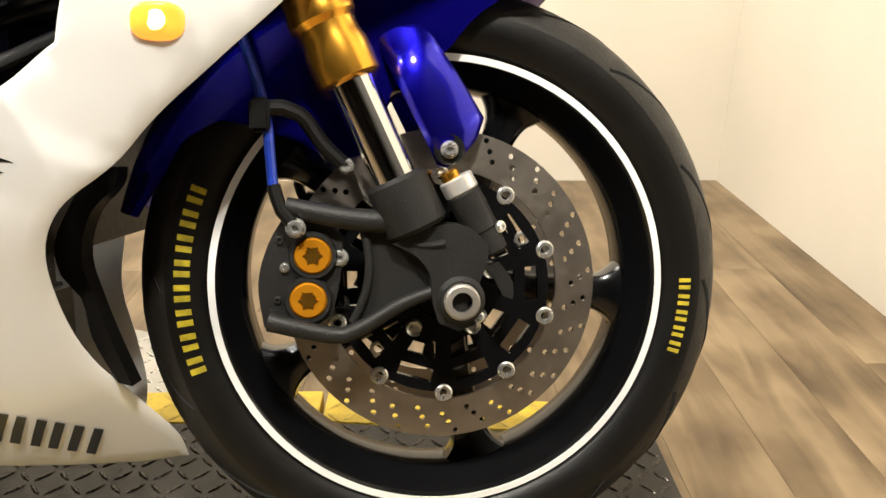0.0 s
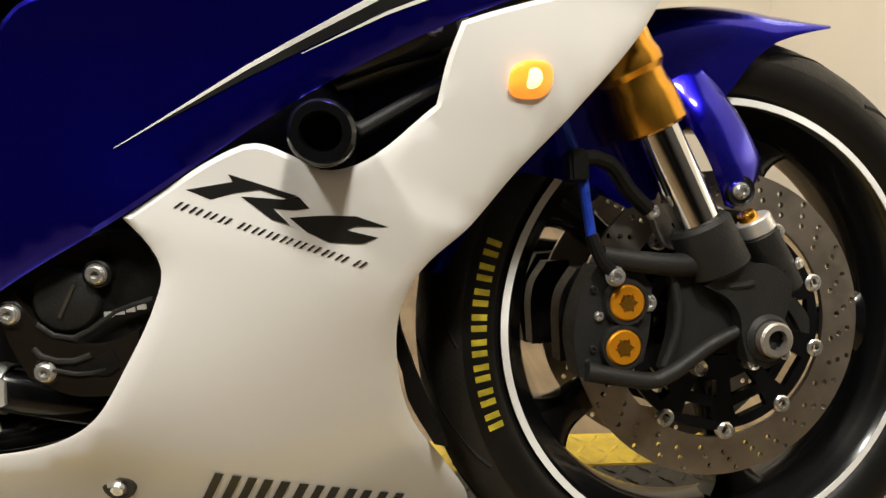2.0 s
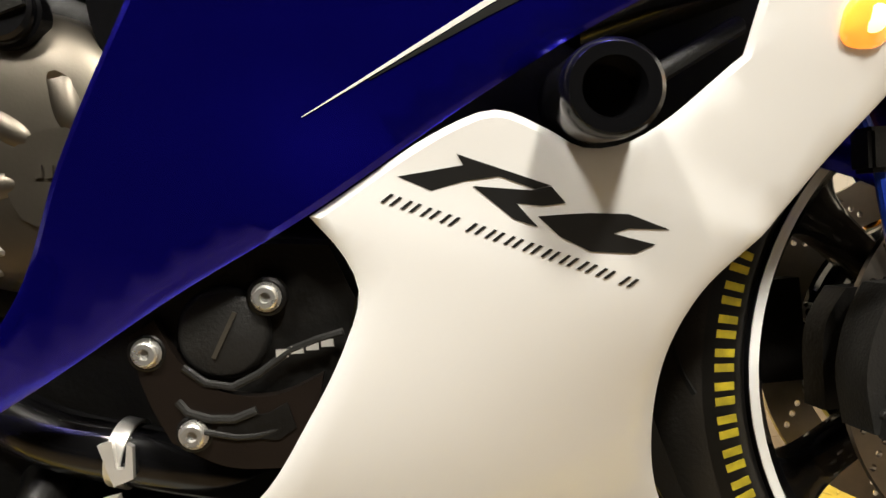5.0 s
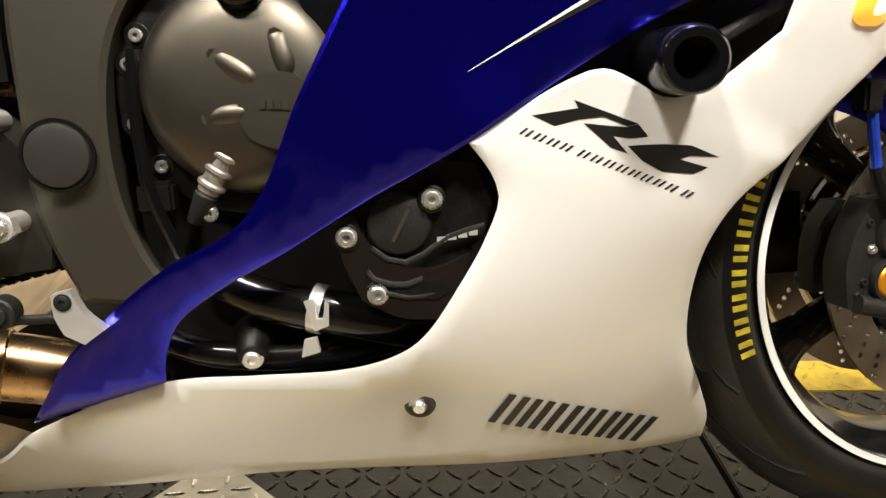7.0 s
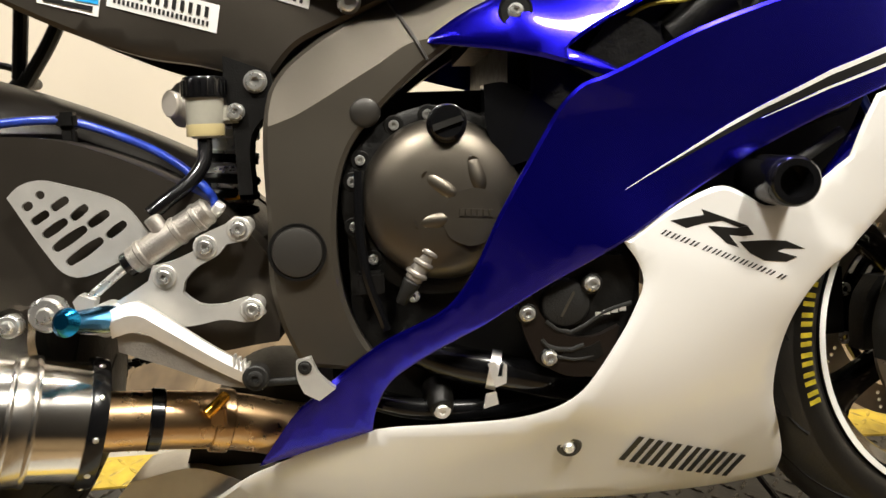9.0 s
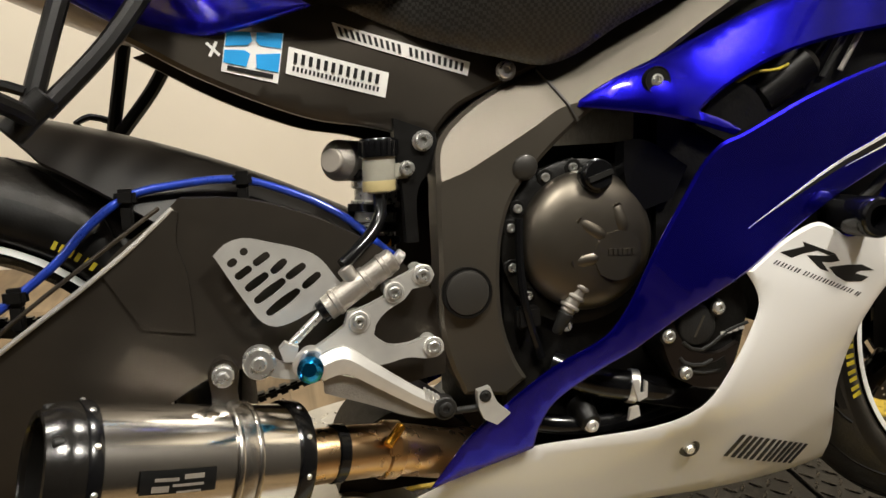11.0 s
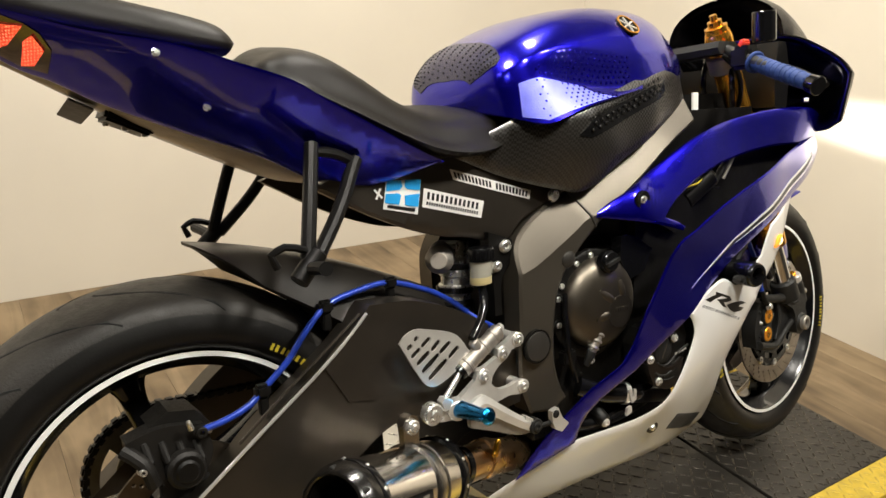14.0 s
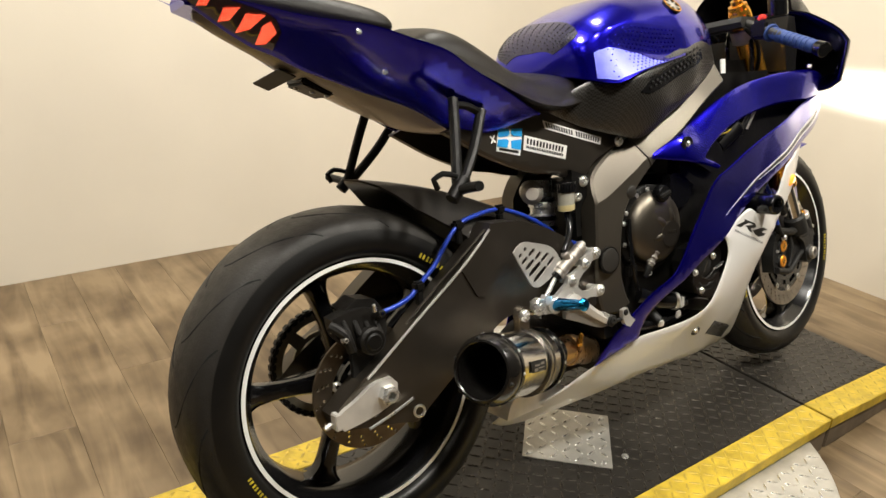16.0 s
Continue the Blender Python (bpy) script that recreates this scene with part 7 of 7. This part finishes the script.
emblem = part("tank_emblem", lathe([(0.0, 0.001), (0.020, 0.001), (0.0205, 0.003), (0.0225, 0.003), (0.023, 0.0)], bp, bn, 32), ENGINE_DARK, tank, "round dark emblem with a bright ring")
em = Matrix.Translation(bp) @ Vector((0, 0, 1)).rotation_difference(bn).to_matrix().to_4x4()
part("emblem_ring", moved(lathe([(0.0195, 0.002), (0.0195, 0.0042), (0.0225, 0.0042), (0.0225, 0.002)], (0, 0, 0), (0, 0, 1), 32, True), em), GOLD, emblem)
for k in range(3):
    part("emblem_bar", moved(block(-0.0015, 0.0015, -0.018, 0.018, 0.002, 0.0038, 0.0), em @ Matrix.Rotation(radians(60 * k), 4, "Z")), ALU, emblem)
for j in range(3):
    for i in range(13):
        x, z = 0.650 + 0.0150 * i + 0.006 * (j % 2), 0.790 + 0.0105 * j + 0.0047 * i
        part("cover_stud", lathe([(0.0, 0.0018), (0.0018, 0.0016), (0.0034, 0.0)], skin_point(COVER_SKIN, x, z, 0.0036), (0, -1, 0.1), 8), BLACK_PLASTIC, bike)
part("cover_pad", ribbon([(0.625, 0.783), (0.650, 0.778), (0.855, 0.842), (0.850, 0.866), (0.80, 0.852), (0.66, 0.812)], COVER_SKIN, 0.0015, 0.002), GLOSS_BLACK, bike, "raised glossy knee pad")

# ------------------------------------------------------------------ cockpit
def side_shell(cols, t, sign):
    """A thin open wall through columns of (x, y, z) points."""
    bm = bmesh.new()
    pts = [[Vector(p) for p in c] for c in cols]
    a = [[bm.verts.new(p) for p in c] for c in pts]
    b = [[bm.verts.new(p + Vector((-t * 0.5, t * sign, 0))) for p in c] for c in pts]
    n, m = len(a), len(a[0])
    for i in range(n - 1):
        for j in range(m - 1):
            bm.faces.new((a[i][j], a[i + 1][j], a[i + 1][j + 1], a[i][j + 1]))
            bm.faces.new((b[i][j + 1], b[i + 1][j + 1], b[i + 1][j], b[i][j]))
        for j in (0, m - 1):
            bm.faces.new((a[i][j], b[i][j], b[i + 1][j], a[i + 1][j]))
    for i in (0, n - 1):
        for j in range(m - 1):
            bm.faces.new((a[i][j], a[i][j + 1], b[i][j + 1], b[i][j]))
    return bm


def resample(cols, k):
    out = []
    for i in range(len(cols) - 1):
        p0, p1, p2, p3 = cols[max(i - 1, 0)], cols[i], cols[i + 1], cols[min(i + 2, len(cols) - 1)]
        for j in range(k):
            s = j / k
            out.append([0.5 * (2 * Vector(b) + (Vector(c) - Vector(a)) * s + (2 * Vector(a) - 5 * Vector(b) + 4 * Vector(c) - Vector(d)) * s * s + (3 * Vector(b) - Vector(a) - 3 * Vector(c) + Vector(d)) * s**3) for a, b, c, d in zip(p0, p1, p2, p3)])
    out.append([Vector(p) for p in cols[-1]])
    return out


RIM_LINE = [(1.275, 0.0, 0.950), (1.275, -0.09, 0.950), (1.285, -0.150, 0.942), (1.310, -0.187, 0.918), (1.330, -0.219, 0.890), (1.332, -0.238, 0.863), (1.348, -0.226, 0.835), (1.372, -0.205, 0.800), (1.384, -0.192, 0.770), (1.405, -0.150, 0.752), (1.42, -0.08, 0.748), (1.42, 0.0, 0.748)]


def nose_mesh(grow):
    """A deep bowl from the cockpit's rim forward to the nose."""
    half = spline(RIM_LINE, 0.02)
    loop = half + [Vector((p.x, -p.y, p.z)) for p in half[-2:0:-1]]
    nose = Vector((1.60 + grow, 0, 0.815))
    rows = []
    for f in (0.0, 0.12, 0.3, 0.5, 0.68, 0.84, 0.94, 1.0):
        k = max(0.03, (1 - f**1.35) ** 0.8)
        row = []
        for p in loop:
            q = Vector((p.x + (nose.x - p.x) * f, p.y * k, nose.z + (p.z - nose.z) * k))
            row.append(q + Vector((grow * f, math.copysign(grow, p.y) if abs(p.y) > 0.001 else 0, math.copysign(grow, p.z - nose.z) * 0.5)))
        rows.append(row)
    return rows


def wall_of(rows_out, rows_in):
    bm = bmesh.new()
    a = [[bm.verts.new(p) for p in r] for r in rows_out]
    b = [[bm.verts.new(p) for p in r] for r in rows_in]
    n = len(a[0])
    for k in range(n):
        m = (k + 1) % n
        for i in range(len(a) - 1):
            bm.faces.new((a[i][k], a[i][m], a[i + 1][m], a[i + 1][k]))
            bm.faces.new((b[i][m], b[i][k], b[i + 1][k], b[i + 1][m]))
        bm.faces.new((a[0][m], a[0][k], b[0][k], b[0][m]))
        bm.faces.new((a[-1][k], a[-1][m], b[-1][m], b[-1][k]))
    return bm


part("front_cowl", wall_of(nose_mesh(0.0), nose_mesh(-0.003)), BLUE, bike, "dark blue front cowl around the instruments")
part("cowl_lining", wall_of(nose_mesh(-0.004), nose_mesh(-0.008)), BLACK_PLASTIC, bike, "black inner lining of the front cowl")
SCREEN = [(1.255, 0.145, 0.946, 1.045), (1.30, 0.142, 0.938, 1.045), (1.36, 0.128, 0.925, 1.020), (1.44, 0.105, 0.905, 0.975), (1.52, 0.065, 0.885, 0.920)]
cols = resample([[(x, w * math.sin(a), zm + (zt - zm) * math.cos(a) ** 0.8) for a in [radians(-88 + 176 * j / 14) for j in range(15)]] for x, w, zm, zt in SCREEN], 4)
part("windscreen", side_shell(cols, 0.003, 0), SMOKE, bike, "dark smoked windscreen")
for s in (-1, 1):
    part("headlight", loft([[(x, s * 0.03 + y * sc * 0.5, 0.80 + z * sc * 0.7) for y, z in ((-0.05, -0.02), (-0.06, 0.01), (-0.03, 0.03), (0.03, 0.03), (0.05, 0.005), (0.02, -0.02))] for x, sc in ((1.604, 0.8), (1.612, 0.7), (1.618, 0.45))]), HEADLIGHT, bike, "lit headlight")
part("instrument_panel", moved(block(-0.02, 0.02, -0.09, 0.09, -0.045, 0.045, 0.012), Matrix.Translation((1.24, 0, 0.90)) @ Matrix.Rotation(radians(-35), 4, "Y")), GLOSS_BLACK, bike, "black instrument panel")
part("cowl_floor", block(1.14, 1.42, -0.13, 0.13, 0.765, 0.785, 0.005), BLACK_PLASTIC, bike, "black inner cowl floor")
for y in (-0.12, -0.06, 0.03, 0.11):
    part("loom", tube([(1.12, y, 0.80), (1.10, y * 1.1, 0.86), (1.13, y * 0.9, 0.92), (1.20, y, 0.90)], 0.0055, 8), GLOSS_BLACK, bike)
part("clutch_hose", tube([(1.16, -0.09, 0.78), (1.13, -0.13, 0.83), (1.09, -0.15, 0.88), (1.06, -0.14, 0.91)], 0.005, 8), BLACK_PLASTIC, bike)
part("yoke", moved(loft([[(1.375 - 0.03 + dx, y, 0.303 + z) for dx, z in ((-0.03, -0.012), (0.03, -0.012), (0.036, 0.0), (0.03, 0.012), (-0.03, 0.012), (-0.036, 0.0))] for y in (-0.135, -0.105, -0.05, 0.05, 0.105, 0.135)]), STEER @ Matrix.Translation(STEER_AXIS * 0.675)), DARK_CAST, bike, "dark top yoke")
part("lower_yoke", moved(loft([[(1.375 - 0.03 + dx, y, 0.303 + z) for dx, z in ((-0.035, -0.02), (0.035, -0.02), (0.04, 0.0), (0.035, 0.02), (-0.035, 0.02), (-0.04, 0.0))] for y in (-0.135, -0.105, -0.05, 0.05, 0.105, 0.135)]), STEER @ Matrix.Translation(STEER_AXIS * 0.47)), DARK_CAST, bike, "dark lower yoke")
part("steering_stem", moved(rod((1.330, 0, 0.303), (1.330, 0, 0.323), 0.016, seg=6), STEER @ Matrix.Translation(STEER_AXIS * 0.69)), STEEL, bike, "steering stem nut")
for s in (-1, 1):
    inner, outer = Vector((1.070, s * 0.203, 0.890)), Vector((1.037, s * 0.325, 0.845))
    if s > 0:
        inner, outer = STEER @ STEER @ Vector((1.055, 0.205, 0.895)), STEER @ STEER @ Vector((1.02, 0.342, 0.846))
    clip = part("clip_on_bar", rod(Vector((1.085, s * 0.12, 0.925)), outer, 0.011, seg=20), DARK_CAST, bike, "dark clip-on handlebar")
    grip = part("hand_grip", rod(inner, outer, 0.0148, 0.0140, seg=24, bevel=0.003), BLUE_GRIP, clip, "blue rubber hand grip")
    for k in range(9):
        p = inner.lerp(outer, 0.1 + 0.09 * k)
        part("grip_rib", rod(p, p + (outer - inner) * 0.03, 0.0156, seg=20), BLUE_GRIP, grip)
    part("grip_flange", rod(inner, inner - (outer - inner) * 0.05, 0.0205, seg=24), BLUE_GRIP, grip)
    part("bar_end", rod(outer, outer + (outer - inner) * 0.16, 0.015, 0.017, seg=20), GLOSS_BLACK, clip, "black bar end weight")
    part("switch_block", moved(block(-0.022, 0.022, -0.022, 0.022, -0.02, 0.024, 0.008), Matrix.Translation(inner - (outer - inner) * 0.22)), BLACK_PLASTIC, clip, "black switch housing")
    part("brake_lever" if s < 0 else "clutch_lever", tube([inner + Vector((0.035, 0, 0)), inner.lerp(outer, 0.3) + Vector((0.06, 0, 0.0)), outer + Vector((0.055, 0, -0.005))], 0.006, 10), GLOSS_BLACK, clip, "black hand lever")
    if s < 0:
        part("kill_switch", moved(block(-0.011, 0.011, -0.006, 0.006, -0.006, 0.010, 0.003), Matrix.Translation((1.072, -0.175, 0.926)) @ Matrix.Rotation(radians(35), 4, "X")), material("red_switch", (0.75, 0.06, 0.03), 0.4, 0.0, 0.2, 0.05, 20.0), clip, "red kill switch")
part("fluid_cup", rod((1.115, -0.19, 0.93), (1.113, -0.19, 0.985), 0.022, seg=24), GLOSS_BLACK, bike, "black front brake reservoir")
for y in (-0.105, 0.105):
    fpart("bar_clamp", rod(fork_point(0.632, y), fork_point(0.668, y), 0.0335, seg=32, bevel=0.003), CAST_ALU, None, "silver clamp round the fork tube")
part("cockpit_liner", shell([(0.98, 0.80), (1.10, 0.775), (1.36, 0.775), (1.36, 0.88), (1.29, 0.945), (1.20, 0.935), (1.08, 0.915), (1.00, 0.890)], lambda x, z: 0.15 + 0.10 * (x - 1.0), 0.006, 0.03, rounding=0), BLACK_PLASTIC, bike, "black inner fairing liner")
part("dash_surround", moved(loft([[(-0.03 + dx, y, dz) for dx, dz in ((-0.02, -0.07), (0.02, -0.075), (0.03, 0.0), (0.015, 0.06), (-0.01, 0.062), (-0.025, 0.0))] for y in (-0.15, -0.12, 0.0, 0.12, 0.15)]), Matrix.Translation((1.27, 0, 0.875))), BLACK_PLASTIC, bike, "black dash surround")
part("catalyst_box", plate([(0.40, 0.19), (0.425, 0.255), (0.469, 0.287), (0.53, 0.285), (0.58, 0.25), (0.58, 0.19)], -0.060, 0.08, bevel=0.012), DARK_CAST, bike, "dark exhaust collector box")
part("collector_plate", plate([(0.315, 0.140), (0.325, 0.165), (0.345, 0.186), (0.414, 0.196), (0.463, 0.178), (0.51, 0.150), (0.51, 0.14)], -0.075, 0.0, bevel=0.004), ALU, bike, "grey metal plate below the exhaust")
part("frame_tag", block(0.992, 1.010, -0.122, -0.118, 0.803, 0.843, 0.001), STICKER_WHITE, bike, "small white tag on the frame head")

# ------------------------------------------------------------------ tyre lettering and tread
def tyre_letter_bars(c, maker, parent, r, y, start, end, count, h, mat=YELLOW_INK):
    for k in range(2 * count):
        f = k // 2 + (0.12 if k % 2 == 0 else 0.56)
        a0 = radians(start + (end - start) * f / count)
        a1 = radians(start + (end - start) * (f + 0.24) / count)
        bm = bmesh.new()
        vs = []
        for lay in (0.0, 0.0012):
            vs.append([bm.verts.new((c[0] + rr * math.cos(a), y - lay, c[2] + rr * math.sin(a))) for rr, a in ((r - h / 2, a0), (r - h / 2, (a0 + a1) / 2), (r - h / 2, a1), (r + h / 2, a1), (r + h / 2, (a0 + a1) / 2), (r + h / 2, a0))])
        bm.faces.new(vs[1])
        bm.faces.new(vs[0][::-1])
        for i in range(6):
            bm.faces.new((vs[0][i], vs[0][(i + 1) % 6], vs[1][(i + 1) % 6], vs[1][i]))
        maker("tyre_print", bm, mat, parent, "yellow tyre sidewall print bar")


tyre_letter_bars(FRONT, fpart, front_tyre, 0.2520, -0.0612, 156, 200, 8, 0.015)
tyre_letter_bars(FRONT, fpart, front_tyre, 0.2520, -0.0612, -17.5, 1.5, 5, 0.012)
tyre_letter_bars(REAR, part_maker, rear_tyre, 0.2520, -0.0932, 200, 217, 5, 0.010)
tyre_letter_bars(REAR, part_maker, rear_tyre, 0.2520, -0.0932, 44, 60, 4, 0.014)


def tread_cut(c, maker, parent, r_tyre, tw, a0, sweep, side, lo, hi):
    """One curved groove over the tyre's shoulder: a sunk strip, near black for its shade."""
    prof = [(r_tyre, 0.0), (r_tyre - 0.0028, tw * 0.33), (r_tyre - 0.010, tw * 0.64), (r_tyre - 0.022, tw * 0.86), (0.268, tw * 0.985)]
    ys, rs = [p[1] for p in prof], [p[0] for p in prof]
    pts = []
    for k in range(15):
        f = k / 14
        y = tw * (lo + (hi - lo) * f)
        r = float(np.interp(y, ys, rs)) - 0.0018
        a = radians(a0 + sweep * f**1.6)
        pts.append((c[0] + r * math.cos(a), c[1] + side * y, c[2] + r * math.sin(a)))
    maker("tread_groove", tube(pts, 0.0032, 6, 0.02), GROOVE_SHADE, parent)


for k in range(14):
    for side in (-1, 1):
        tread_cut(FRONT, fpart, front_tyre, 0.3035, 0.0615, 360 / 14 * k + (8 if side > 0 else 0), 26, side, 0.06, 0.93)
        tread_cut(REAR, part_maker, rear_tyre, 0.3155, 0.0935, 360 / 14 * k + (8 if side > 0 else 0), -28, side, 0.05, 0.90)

# side stand on the far side
stand = part("side_stand", tube([(0.55, 0.10, 0.27), (0.56, 0.19, 0.16), (0.54, 0.275, 0.060)], 0.011, 12), DARK_CAST, bike, "dark steel side stand")
part("stand_foot", moved(block(-0.03, 0.03, -0.02, 0.02, -0.004, 0.004, 0.003), Matrix.Translation((0.54, 0.281, 0.0585)) @ Matrix.Rotation(radians(LEAN), 4, "X")), DARK_CAST, stand)

# ------------------------------------------------------------------ turntable, cover plate, treads
turntable = tagged(part("turntable", lathe([(0, -0.034), (0.588, -0.034), (0.594, -0.036), (0.596, -0.040), (0.596, FLOOR_Z + 0.0005), (0.0, FLOOR_Z + 0.0005)], (0.617, 0.03, 0.0), (0, 0, 1), 96), PLATE_SILVER, None), "round bare tread plate turntable below the platform", "turntable")
cover = new("cover_plate")
cover.matrix_world = pose(0.562, 0.016, 0.0, 0, 0, 46)
tagged(cover, "square bare tread plate bolted to the platform", "cover plate")
part("sheet", block(-0.103, 0.103, -0.102, 0.102, 0.0012, 0.005, 0.001), PLATE_SILVER, cover)
for sx in (-1, 1):
    for sy in (-1, 1):
        part("screw", rod((0.086 * sx, 0.085 * sy, 0.004), (0.086 * sx, 0.085 * sy, 0.0085), 0.006, seg=12), STEEL, cover)


def tread_mesh(length=0.028, width=0.0068, height=0.0018):
    bm = bmesh.new()
    low, top = [], []
    for k in range(10):
        a = 2 * math.pi * k / 10
        u, v = math.cos(a), math.sin(a)
        low.append(bm.verts.new((length / 2 * math.copysign(abs(u) ** 1.2, u), width / 2 * v, 0)))
        top.append(bm.verts.new((length / 2 * 0.7 * u, width / 2 * 0.45 * v, height)))
    for k in range(10):
        bm.faces.new((low[k], low[(k + 1) % 10], top[(k + 1) % 10], top[k]))
    bm.faces.new(top)
    me = bpy.data.meshes.new("tread")
    bm.to_mesh(me)
    bm.free()
    for p in me.polygons:
        p.use_smooth = False
    return me


def tread_grid(x0, x1, y0, y1, pitch):
    spots, j = [], 0
    y = y0 + pitch / 2
    while y < y1 - pitch * 0.3:
        i, x = 0, x0 + pitch / 2
        while x < x1 - pitch * 0.3:
            spots.append((x, y, 45 if (i + j) % 2 else -45))
            x, i = x + pitch, i + 1
        y, j = y + pitch, j + 1
    return spots


def joined_treads(spots, base, z):
    verts, faces = [], []
    co = np.array([v.co[:] for v in base.vertices])
    polys = [list(p.vertices) for p in base.polygons]
    for x, y, ang in spots:
        c, s = math.cos(radians(ang)), math.sin(radians(ang))
        n = len(verts)
        fall = RAMP_DROP * ramp(x, SEAM_X, STAND_X1) if z > -0.01 else 0.0
        verts += [(x + c * p[0] - s * p[1], y + s * p[0] + c * p[1], z - fall + p[2]) for p in co]
        faces += [[n + k for k in p] for p in polys]
    me = bpy.data.meshes.new("tread_field")
    me.from_pydata(verts, [], faces)
    return me


TREADS = {}
for key, mat in (("black", TREAD_WORN), ("yellow", TREAD_YELLOW), ("silver", TREAD_BRIGHT)):
    TREADS[key] = tread_mesh(height=0.0010 if key == "yellow" else 0.0019)
    TREADS[key].materials.append(mat)


def lay_treads(spots, key, z, parent, near):
    """The treads of a deck: those in the stretch that the walk passes closest are parts, the rest one joined part."""
    close = [s for s in spots if near(s)][:300]
    rest = [s for s in spots if s not in close]
    for x, y, a in close:
        ob = new("tread", TREADS[key])
        ob.parent = parent
        ob.matrix_local = pose(x, y, z - (RAMP_DROP * ramp(x, SEAM_X, STAND_X1) if parent == display_stand else 0.0), 0, 0, a)
    if rest:
        me = joined_treads(rest, TREADS[key], z)
        me.materials.append(TREADS[key].materials[0])
        ob = new("tread_field", me)
        ob.parent = parent
        tagged(ob, kind="stuff")


PITCH = 0.0255
black_spots = tread_grid(STAND_X0 + 0.01, SEAM_X - 0.005, Y_NEAR + EDGE_W, Y_FAR - EDGE_W, PITCH) + tread_grid(SEAM_X + 0.005, STAND_X1 - 0.01, Y_NEAR + EDGE_W, Y_FAR - EDGE_W, PITCH)
lay_treads(black_spots, "black", 0.0, display_stand, lambda s: 0.35 < s[0] < 1.15 and s[1] < -0.03)
yellow_spots = []
for y0, y1 in ((Y_NEAR, Y_NEAR + EDGE_W), (Y_FAR - EDGE_W, Y_FAR)):
    yellow_spots += tread_grid(STAND_X0 + 0.01, SEAM_X - 0.005, y0, y1, PITCH) + tread_grid(SEAM_X + 0.005, STAND_X1 - 0.01, y0, y1, PITCH)
lay_treads(yellow_spots, "yellow", 0.0008, display_stand, lambda s: 0.5 < s[0] < 1.66 and s[1] < 0)
lay_treads(tread_grid(-0.100, 0.100, -0.098, 0.098, 0.0285), "silver", 0.005, cover, lambda s: True)
disc_spots = [s for s in tread_grid(0.02, 1.215, -0.57, 0.63, 0.0285) if math.hypot(s[0] - 0.617, s[1] - 0.03) < 0.575 and not Y_NEAR - 0.01 < s[1] < Y_FAR + 0.01]
lay_treads(disc_spots, "silver", -0.034, turntable, lambda s: s[1] < 0 and s[0] > 0.4)
hexbolt((0.625, -0.115, 0.0), (0, 0, 1), 0.008, 0.005, STEEL, display_stand, part_maker, "deck_bolt")

# ------------------------------------------------------------------ floor boards
BOARD_W, BOARD_L, GAP = 0.152, 1.22, 0.0005


def board_mesh(w, l):
    me = bpy.data.meshes.new("board")
    bm = block(-w / 2, w / 2, -l / 2, l / 2, -0.006, 0.0, 0.0)
    top = [e for e in bm.edges if all(v.co.z > -0.001 for v in e.verts)]
    bmesh.ops.bevel(bm, geom=top, offset=0.0004, segments=1, affect="EDGES")
    bm.to_mesh(me)
    bm.free()
    me.materials.append(WOOD)
    return me


full_board = board_mesh(BOARD_W - GAP, BOARD_L - GAP)
boards_rest = []
x = ROOM_X1 - BOARD_W / 2
row = 0
while x > ROOM_X0 + BOARD_W / 2:
    y = ROOM_Y1 - BOARD_L / 2 + (0.0, 0.45, 0.83, 0.23, 0.64)[row % 5]
    while y > ROOM_Y0 - BOARD_L / 2:
        top = min(y + BOARD_L / 2, ROOM_Y1 - 0.001)
        low = max(y - BOARD_L / 2, ROOM_Y0 + 0.001)
        if top - low > 0.03:
            if x > -1.4 and top > -1.6 and top - low > BOARD_L - 0.01:
                ob = new("board", full_board)
                ob.parent = floor
                ob.matrix_local = Matrix.Translation((x, y, FLOOR_Z))
            elif x > -1.4 and top > -1.6:
                ob = new("board", board_mesh(BOARD_W - GAP, top - low - GAP))
                ob.parent = floor
                ob.matrix_local = Matrix.Translation((x, (top + low) / 2, FLOOR_Z))
            else:
                boards_rest.append((x, low, top))
        y -= BOARD_L
    x -= BOARD_W
    row += 1
verts, faces = [], []
for x, low, top in boards_rest:
    n = len(verts)
    verts += [(x + sx * (BOARD_W - GAP) / 2, yy, FLOOR_Z) for sx, yy in ((-1, low + GAP), (1, low + GAP), (1, top - GAP), (-1, top - GAP))]
    faces.append((n, n + 1, n + 2, n + 3))
me = bpy.data.meshes.new("far_boards")
me.from_pydata(verts, [], faces)
me.materials.append(WOOD)
rest = new("far_boards", me)
rest.parent = floor
tagged(rest, kind="stuff")
